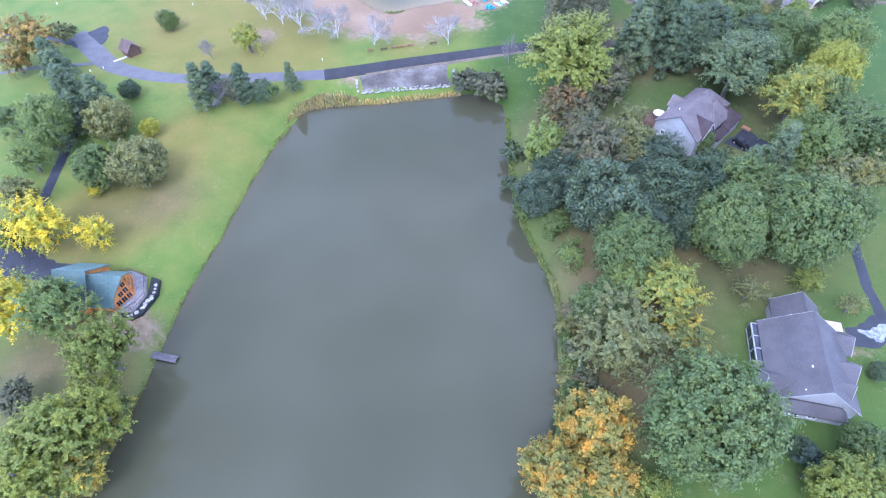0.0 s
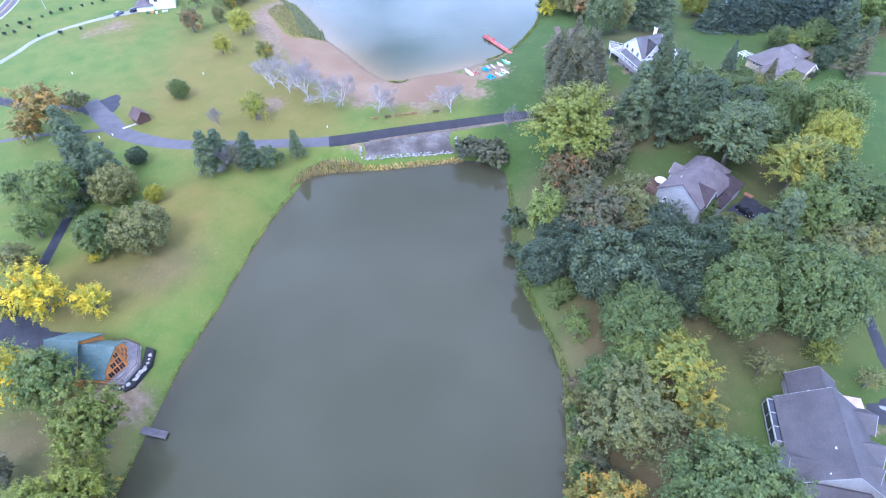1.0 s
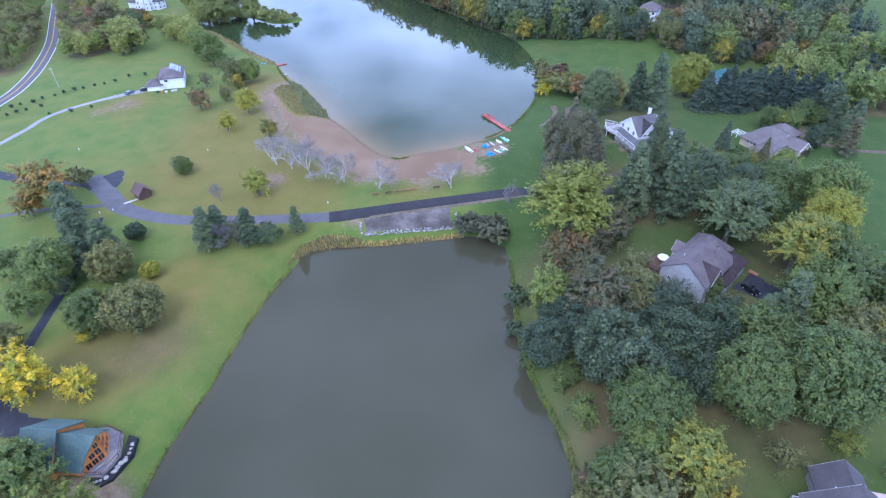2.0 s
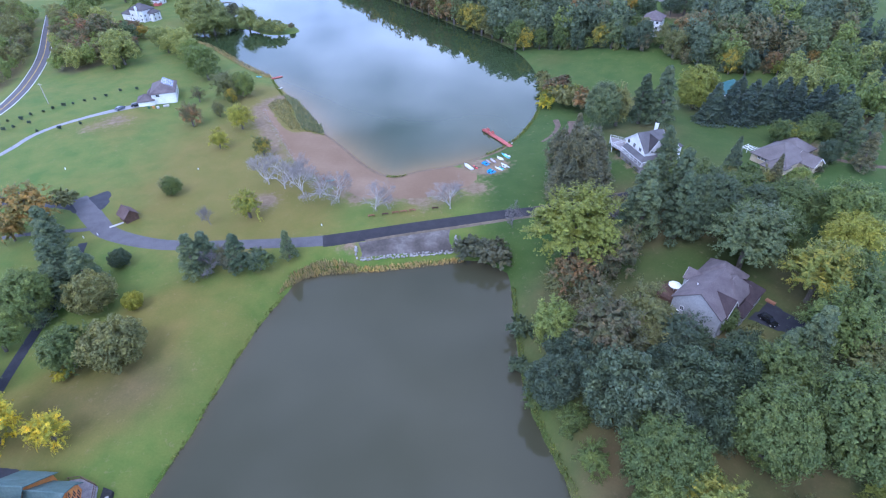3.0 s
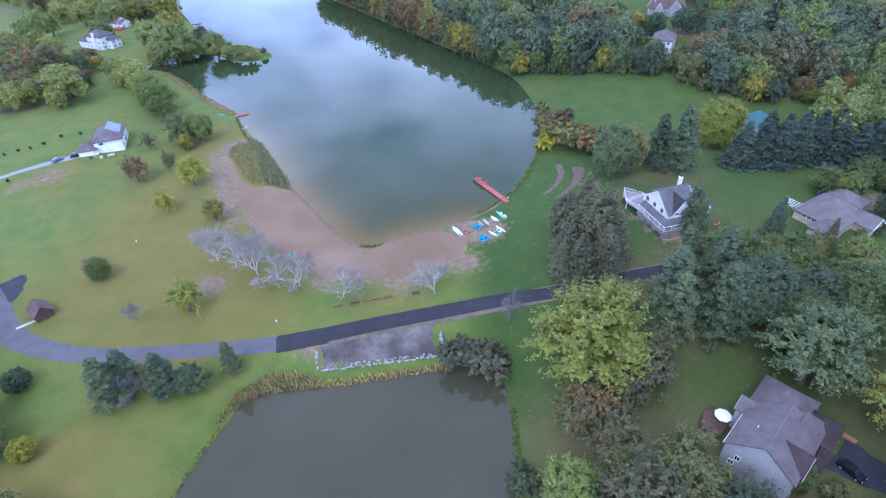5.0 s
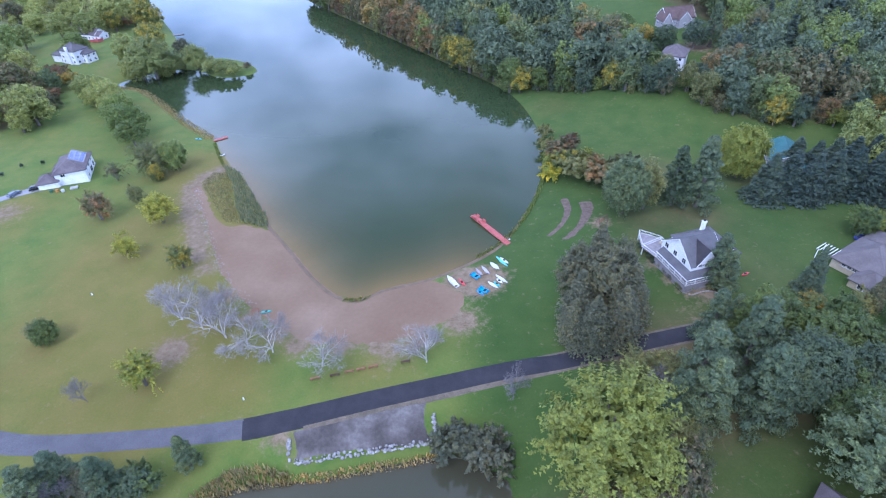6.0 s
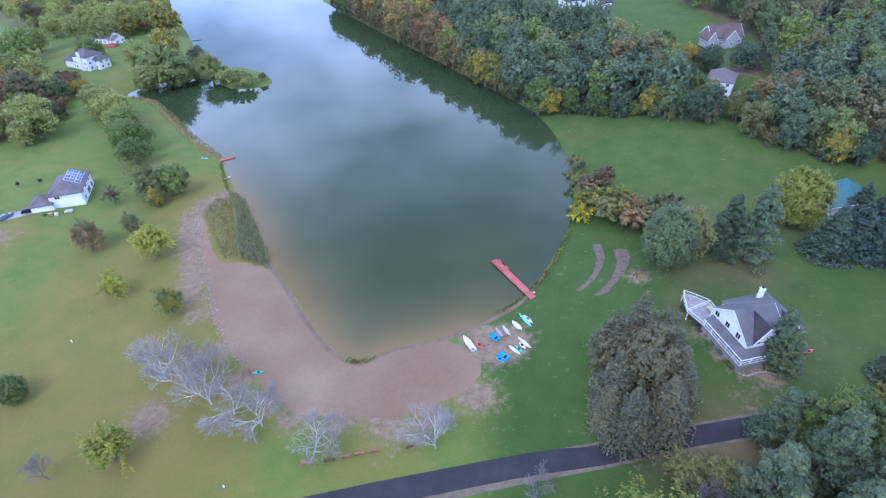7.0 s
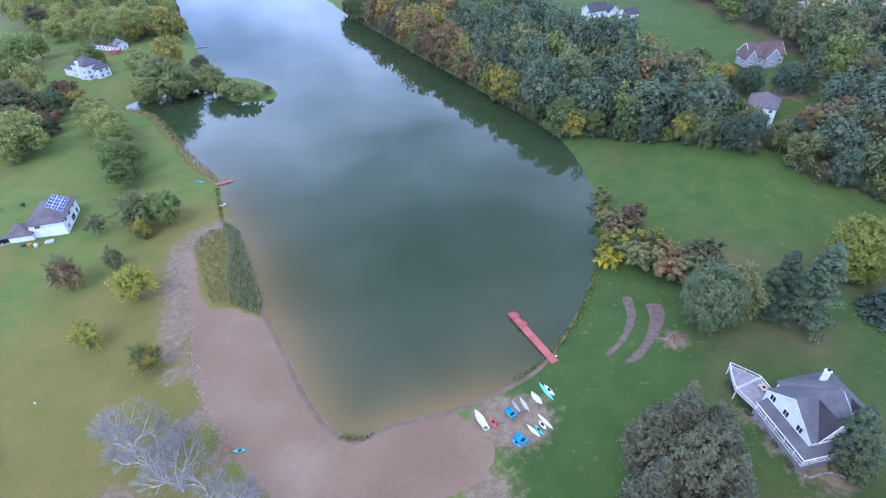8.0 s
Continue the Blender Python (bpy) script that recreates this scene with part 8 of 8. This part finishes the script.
def all_boats():
    white = paint("boat_white", (0.66, 0.68, 0.70), 0.35)
    red = paint("boat_red", (0.55, 0.05, 0.05), 0.35)
    blue = paint("boat_blue", (0.03, 0.30, 0.62), 0.35)
    grey = paint("boat_grey", (0.30, 0.28, 0.30), 0.5)
    lilac = paint("boat_lilac", (0.42, 0.40, 0.50), 0.45)
    pale = paint("boat_pale", (0.58, 0.60, 0.62), 0.4)
    cyan = paint("boat_cyan", (0.16, 0.52, 0.66), 0.35)
    green = paint("boat_green", (0.06, 0.42, 0.36), 0.35)
    boat(6.2, 194.0, 3.3, 198.9, 1.7, white, "white open rowing boat with thwarts on the grass", "rowboat")
    boat(6.7, 197.4, 8.3, 194.4, 0.95, red, "bright red kayak on the sand", "kayak")
    boat(10.4, 199.6, 12.4, 197.4, 1.6, blue, "blue pedal boat on the shore", "pedal")
    boat(11.6, 202.2, 13.5, 198.9, 0.95, grey, "weathered grey canoe turned over on the grass", "canoe")
    boat(13.4, 203.1, 15.5, 199.3, 0.95, lilac, "lilac-grey canoe turned over on the grass", "canoe")
    boat(16.0, 204.8, 18.4, 201.5, 1.5, pale, "pale grey rowing boat turned over on the grass", "canoe")
    boat(18.0, 207.5, 21.0, 202.7, 0.95, cyan, "light blue canoe turned over on the grass", "canoe")
    boat(19.1, 206.9, 21.3, 204.0, 0.95, white, "white kayak beside the blue canoe", "kayak")
    boat(14.8, 195.6, 17.5, 192.8, 0.95, pale, "pale grey canoe turned over on the grass", "canoe")
    boat(16.4, 195.6, 18.1, 193.2, 0.8, green, "sea-green kayak on the grass", "kayak")
    boat(17.4, 196.7, 18.8, 194.7, 0.95, white, "short white kayak on the grass", "kayak")
    boat(17.2, 198.5, 20.3, 194.9, 0.95, pale, "long pale canoe turned over on the grass", "canoe")
    boat(12.2, 192.9, 14.7, 190.9, 1.5, blue, "blue pedal boat near the sand", "pedal")
    boat(11.5, 191.8, 13.4, 190.0, 0.8, blue, "blue kayak leaning against a pedal boat", "kayak")
    boat(-44.2, 185.1, -47.0, 184.5, 0.8, green, "green kayak beside a rack at the sand's edge", "kayak")
    boat(-107.8, 295.5, -104.7, 294.8, 0.8, cyan, "turquoise kayak on the far lawn", "kayak")
    boat(-92.0, 279.5, -90.0, 281.5, 0.9, white, "white board lying on the far lawn", "kayak")
    for x, y, t in ((8.3, 195.6, 20), (14.0, 199.2, 20), (12.2, 190.3, 30)):
        log = thing("boat_rail", pose(x, y, float(height(x, y)), 0, 0, t), "rough timber rail for boats", "rail")
        bm = bmesh.new()
        tube(bm, (-1.9, 0, 0.12), (1.9, 0, 0.14), 0.10, 0.09, 7)
        part("log", bm, BARK, log)


def picnic_bench(x, y, turn, material, label):
    b = thing("bench", pose(x, y, float(height(x, y)), 0, 0, turn), label, "bench", "benches facing the beach")
    for k in range(3):
        part("seat_slat", box_bm([(-1.1, 1.1, -0.30 + k * 0.2, -0.14 + k * 0.2, 0.42, 0.47)], 0.01), material, b)
    for k in range(2):
        part("back_slat", box_bm([(-1.1, 1.1, -0.40, -0.35, 0.58 + k * 0.22, 0.74 + k * 0.22)], 0.01), material, b)
    for k in (-0.9, 0.9):
        part("leg", box_bm([(k - 0.06, k + 0.06, -0.36, 0.28, 0, 0.42), (k - 0.06, k + 0.06, -0.42, -0.34, 0.0, 1.0)]), material, b)


def benches():
    for x, y in ((-27.5, 161.8), (-19.7, 163.8), (-17.0, 164.5), (-14.2, 165.2)):
        picnic_bench(x, y, 12, BENCH_WOOD, "reddish-brown wooden bench on the lawn")
    for x, y in ((-23.0, 162.8), (-6.6, 166.6)):
        picnic_bench(x, y, 10, DARK_WOOD, "dark weathered wooden bench on the lawn")
    rack = thing("boat_rack", pose(-48.3, 184.4, float(height(-48.3, 184.4)), 0, 0, 15), "rusty brown timber rack at the edge of the sand", "rack")
    for x in (-0.8, 0.8):
        for y in (-0.5, 0.5):
            part("post", box_bm([(x - 0.06, x + 0.06, y - 0.06, y + 0.06, 0, 1.2)]), BENCH_WOOD, rack)
    for y in (-0.5, 0.0, 0.5):
        part("rail", box_bm([(-1.0, 1.0, y - 0.06, y + 0.06, 1.2, 1.3)]), BENCH_WOOD, rack)


def car(x, y, turn, colour, label, van=0.0):
    c = thing("car", pose(x, y, float(height(x, y)) + 0.06, 0, 0, turn), label, "car")
    L, W, H = 4.7, 1.85, 1.5 + van
    prof = [(-L / 2, 0.35), (-L / 2, 0.85), (-L / 2 + 0.15, 0.95), (-L * 0.42, 1.0), (-L * 0.33, H - 0.05), (L * 0.08, H), (L * 0.24, 1.02), (L * 0.44, 0.88), (L / 2, 0.72), (L / 2, 0.35)]
    bm = bmesh.new()
    rings = []
    for s in (-1, 1):
        rings.append([bm.verts.new((px, s * (W / 2 - (0.16 if pz > 1.1 else 0.0)), pz)) for px, pz in prof])
    n = len(prof)
    for i in range(n):
        bm.faces.new((rings[0][i], rings[0][(i + 1) % n], rings[1][(i + 1) % n], rings[1][i]))
    bm.faces.new(rings[0][::-1])
    bm.faces.new(rings[1])
    bmesh.ops.recalc_face_normals(bm, faces=bm.faces[:])
    bmesh.ops.bevel(bm, geom=bm.edges[:], offset=0.05, segments=2, affect="EDGES")
    part("body", bm, colour, c)
    part("windscreen", solid_bm([(L * 0.095, -0.68, H - 0.06), (L * 0.095, 0.68, H - 0.06), (L * 0.245, 0.78, 1.04), (L * 0.245, -0.78, 1.04), (L * 0.10, -0.68, H - 0.02), (L * 0.10, 0.68, H - 0.02), (L * 0.25, 0.78, 1.08), (L * 0.25, -0.78, 1.08)],
                                [(0, 1, 2, 3), (4, 5, 6, 7), (0, 1, 5, 4), (1, 2, 6, 5), (2, 3, 7, 6), (3, 0, 4, 7)]), GLASS_DARK, c)
    part("rear_window", box_bm([(-L * 0.40, -L * 0.36, -0.65, 0.65, 1.08, H - 0.16)]), GLASS_DARK, c)
    for s in (-1, 1):
        part("side_window", box_bm([(-L * 0.30, L * 0.07, s * (W / 2 - 0.14) - 0.03, s * (W / 2 - 0.14) + 0.03, 1.06, H - 0.12)]), GLASS_DARK, c)
        part("headlight", box_bm([(L / 2 - 0.12, L / 2 + 0.01, s * 0.68 - 0.18, s * 0.68 + 0.18, 0.6, 0.74)], 0.02), WHITE_TRIM, c)
        for wx in (-L * 0.3, L * 0.31):
            bm = bmesh.new()
            bmesh.ops.create_cone(bm, cap_ends=True, segments=16, radius1=0.34, radius2=0.34, depth=0.24, matrix=Matrix.Translation((wx, s * (W / 2 - 0.1), 0.34)) @ Matrix.Rotation(math.pi / 2, 4, "X"))
            wheel = part("wheel", bm, RUBBER, c)
            bm = bmesh.new()
            bmesh.ops.create_cone(bm, cap_ends=True, segments=12, radius1=0.2, radius2=0.2, depth=0.26, matrix=Matrix.Translation((wx, s * (W / 2 - 0.1), 0.34)) @ Matrix.Rotation(math.pi / 2, 4, "X"))
            part("rim", bm, CONCRETE, wheel)
    return c


def cars():
    black = paint("car_black", (0.012, 0.013, 0.016), 0.15)
    slate = paint("car_slate", (0.12, 0.14, 0.17), 0.2)
    blue = paint("car_blue", (0.05, 0.06, 0.22), 0.2)
    car(78.2, 112.2, -62, black, "black car parked on the asphalt yard", 0.2)
    car(-150.5, 251.6, 32, black, "black car parked before the garage", 0.2)
    car(-156.2, 247.6, 70, slate, "slate grey car parked on the gravel drive")
    car(124.5, 209.5, 40, blue, "dark blue car parked behind the tan house")
    car(128.0, 211.0, 40, blue, "dark blue car parked behind the tan house")
    box = thing("timber_stack", pose(82.0, 119.2, float(height(82, 119.2)), 0, 0, -50), "orange-brown timber box beside the yard", "box")
    part("side", box_bm([(-1.2, 1.2, -0.5, 0.5, 0, 0.5)], 0.03), BENCH_WOOD, box)


def riprap():
    """The stone edging of the lot: single boulders side by side."""
    wall = thing("stone_wall", pose(0, 0, 0), "row of whitish boulders edging the gravel lot", "stone wall")
    rng = random.Random(9)
    white = rough_surface("whitish_boulder", [(0.3, (0.14, 0.13, 0.12)), (0.7, (0.40, 0.38, 0.36))], 1.3, 0.85, relief=0.03)
    shapes = []
    for k in range(6):
        bm = bmesh.new()
        bmesh.ops.create_icosphere(bm, subdivisions=2, radius=0.5)
        for v in bm.verts:
            v.co = Vector((v.co.x * 1.2, v.co.y * 0.95, v.co.z * 0.8)) * (1 + 0.22 * noise.noise(v.co * 3 + Vector((k * 7, 0, 0))))
        me = bpy.data.meshes.new("stone")
        bm.to_mesh(me)
        bm.free()
        me.materials.append(white)
        shapes.append(me)
    line = smooth_line([(-30.4, 146.6), (-29.8, 143.4), (-28.4, 142.0), (-21, 142.9), (-13.6, 144.2), (-6, 145.5), (0.2, 146.8), (0.9, 149), (0.5, 151.5)], False, 0.5)
    for p in line:
        for row in range(2 if rng.random() < 0.45 else 1):
            x, y = p[0] + rng.uniform(-0.25, 0.25), p[1] + row * 0.6 + rng.uniform(-0.2, 0.2)
            ob = part("stone", rng.choice(shapes), None, wall)
            s = rng.uniform(0.42, 0.86)
            ob.matrix_local = pose(x, y, float(height(x, y)) + 0.2, rng.uniform(-20, 20), rng.uniform(-20, 20), rng.uniform(0, 360)) @ Matrix.Diagonal((s, s, s, 1))


def utility_pole():
    p = thing("utility_pole", pose(-194.5, 254, float(height(-194.5, 254))), "pale wooden utility pole beside the country road", "pole")
    bm = bmesh.new()
    tube(bm, (0, 0, -0.5), (0, 0, 10), 0.17, 0.12, 8)
    part("post", bm, PALE_BARK, p)
    part("crossarm", box_bm([(-1.2, 1.2, -0.06, 0.06, 9.2, 9.35)]), PALE_BARK, p)


def saplings():
    """Rows of young evergreens planted in the lawn by the country road."""
    rng = random.Random(12)
    for row, (x0, y0, x1, y1, n) in enumerate(((-213, 222, -171, 262, 14), (-207, 216, -190, 232, 6), (-166, 268, -160, 272, 2), (-181, 224, -165, 232, 3))):
        for i in range(n):
            u = i / max(1, n - 1)
            x, y = x0 + (x1 - x0) * u + rng.uniform(-1, 1), y0 + (y1 - y0) * u + rng.uniform(-1, 1)
            r = rng.uniform(0.6, 1.0)
            t = thing("sapling", pose(x, y, float(height(x, y))), "small dark evergreen sapling planted in the lawn", "shrub", "saplings in the lawn")
            crown = slot(part("crown", CROWNS["shrub"][i % 2], None, t), LEAVES["spruce"])
            crown.scale, crown.location = (r, r, r * 1.5), (0, 0, r * 1.0)


def yard_things():
    swing = thing("garden_swing", pose(52.5, 222.2, float(height(52.5, 222.2)), 0, 0, 25), "weathered brown timber swing frame beside the garden beds", "swing")
    for x in (-1.6, 1.6):
        for y in (-0.8, 0.8):
            bm = bmesh.new()
            bar(bm, (x, y, 0), (x, y * 0.15, 2.2), 0.12)
            part("leg", bm, DARK_WOOD, swing)
    part("beam", box_bm([(-1.8, 1.8, -0.08, 0.08, 2.15, 2.32)]), DARK_WOOD, swing)
    part("seat", box_bm([(-0.8, 0.8, -0.3, 0.3, 0.45, 0.52), (-0.8, 0.8, 0.26, 0.32, 0.52, 1.0)], 0.01), BENCH_WOOD, swing)
    orange = paint("boat_orange", (0.75, 0.26, 0.03), 0.35)
    boat(61.4, 205.2, 63.6, 206.4, 0.8, orange, "orange kayak lying under the raised deck", "kayak")
    boat(83.6, 193.2, 86.0, 194.4, 0.9, paint("sled_red", (0.5, 0.06, 0.06), 0.4), "red kayak lying on the grass beside the white house", "kayak")
    seat = thing("garden_bench", pose(82.8, 197.2, float(height(82.8, 197.2)), 0, 0, 35), "white slatted garden bench beside the white house", "bench")
    for k in range(3):
        part("seat_slat", box_bm([(-1.0, 1.0, -0.26 + k * 0.18, -0.12 + k * 0.18, 0.42, 0.46)], 0.01), WHITE_TRIM, seat)
    part("backrest", box_bm([(-1.0, 1.0, 0.28, 0.33, 0.46, 0.95)], 0.01), WHITE_TRIM, seat)
    for k in (-0.9, 0.9):
        part("leg", box_bm([(k - 0.05, k + 0.05, -0.26, 0.33, 0, 0.42)]), WHITE_TRIM, seat)
    rng = random.Random(3)
    edge = thing("garden_edging", pose(0, 0, 0), "low pale stone edging round the planting bed", "edging")
    for p in smooth_line([(66, 187.2), (68, 186.2), (70, 187), (72.5, 187.4), (74.5, 186.6)], False, 0.6):
        part("stone", box_bm([(p[0] - 0.26, p[0] + 0.26, p[1] - 0.18, p[1] + 0.18, float(height(*p)) - 0.1, float(height(*p)) + 0.22 + rng.uniform(0, 0.08))], 0.05), STONE, edge)
    bins = ((-143.9, 249.9, (0.03, 0.10, 0.05), "dark green bin"), (-141.8, 250.2, (0.45, 0.22, 0.06), "orange-brown crate"), (-139.8, 250.3, (0.55, 0.56, 0.58), "white box"))
    for x, y, c, words in bins:
        t = thing("bin", pose(x, y, float(height(x, y)), 0, 0, 21), words + " standing outside the garage wall", "bin")
        part("body", box_bm([(-0.5, 0.5, -0.45, 0.45, 0, 0.9)], 0.06), paint("bin_paint", c, 0.5), t)
        part("lid", box_bm([(-0.54, 0.54, -0.49, 0.49, 0.9, 1.0)], 0.03), paint("bin_paint", c, 0.5), t)
    steps = thing("steps", pose(-137.2, 253.0, float(height(-137.2, 253)), 0, 0, 21), "pale concrete landing beside the white house", "steps")
    part("landing", box_bm([(-1.3, 1.3, -0.9, 0.9, 0, 0.5)], 0.04), CONCRETE, steps)
    for x, y in ((-113.5, 150.2), (-117.2, 148.6), (-42.8, 156.2), (-98, 193), (-150, 193)):
        m = thing("marker_post", pose(x, y, float(height(x, y))), "short white marker post in the lawn", "post")
        part("post", box_bm([(-0.12, 0.12, -0.12, 0.12, 0, 0.8)], 0.02), WHITE_TRIM, m)


saplings()
yard_things()
red_dock()
small_dock(-62.2, 50.2, POND_LEVEL + 0.25, -10, 6.2, 1.6, rough_surface("dock_dark_wood", [(0.3, (0.10, 0.085, 0.09)), (0.7, (0.16, 0.14, 0.145))], 1.0, 0.8), "small weathered grey dock on the pond bank")
small_dock(-99.6, 294.6, 0.0, 34, 6.0, 1.5, RED_DECK, "short red dock on the far shore")
small_dock(-189.0, 463.0, 0.0, 18, 8.0, 1.6, DECK_WOOD, "small wooden dock on the far shore")
all_boats()
benches()
cars()
riprap()
utility_pole()
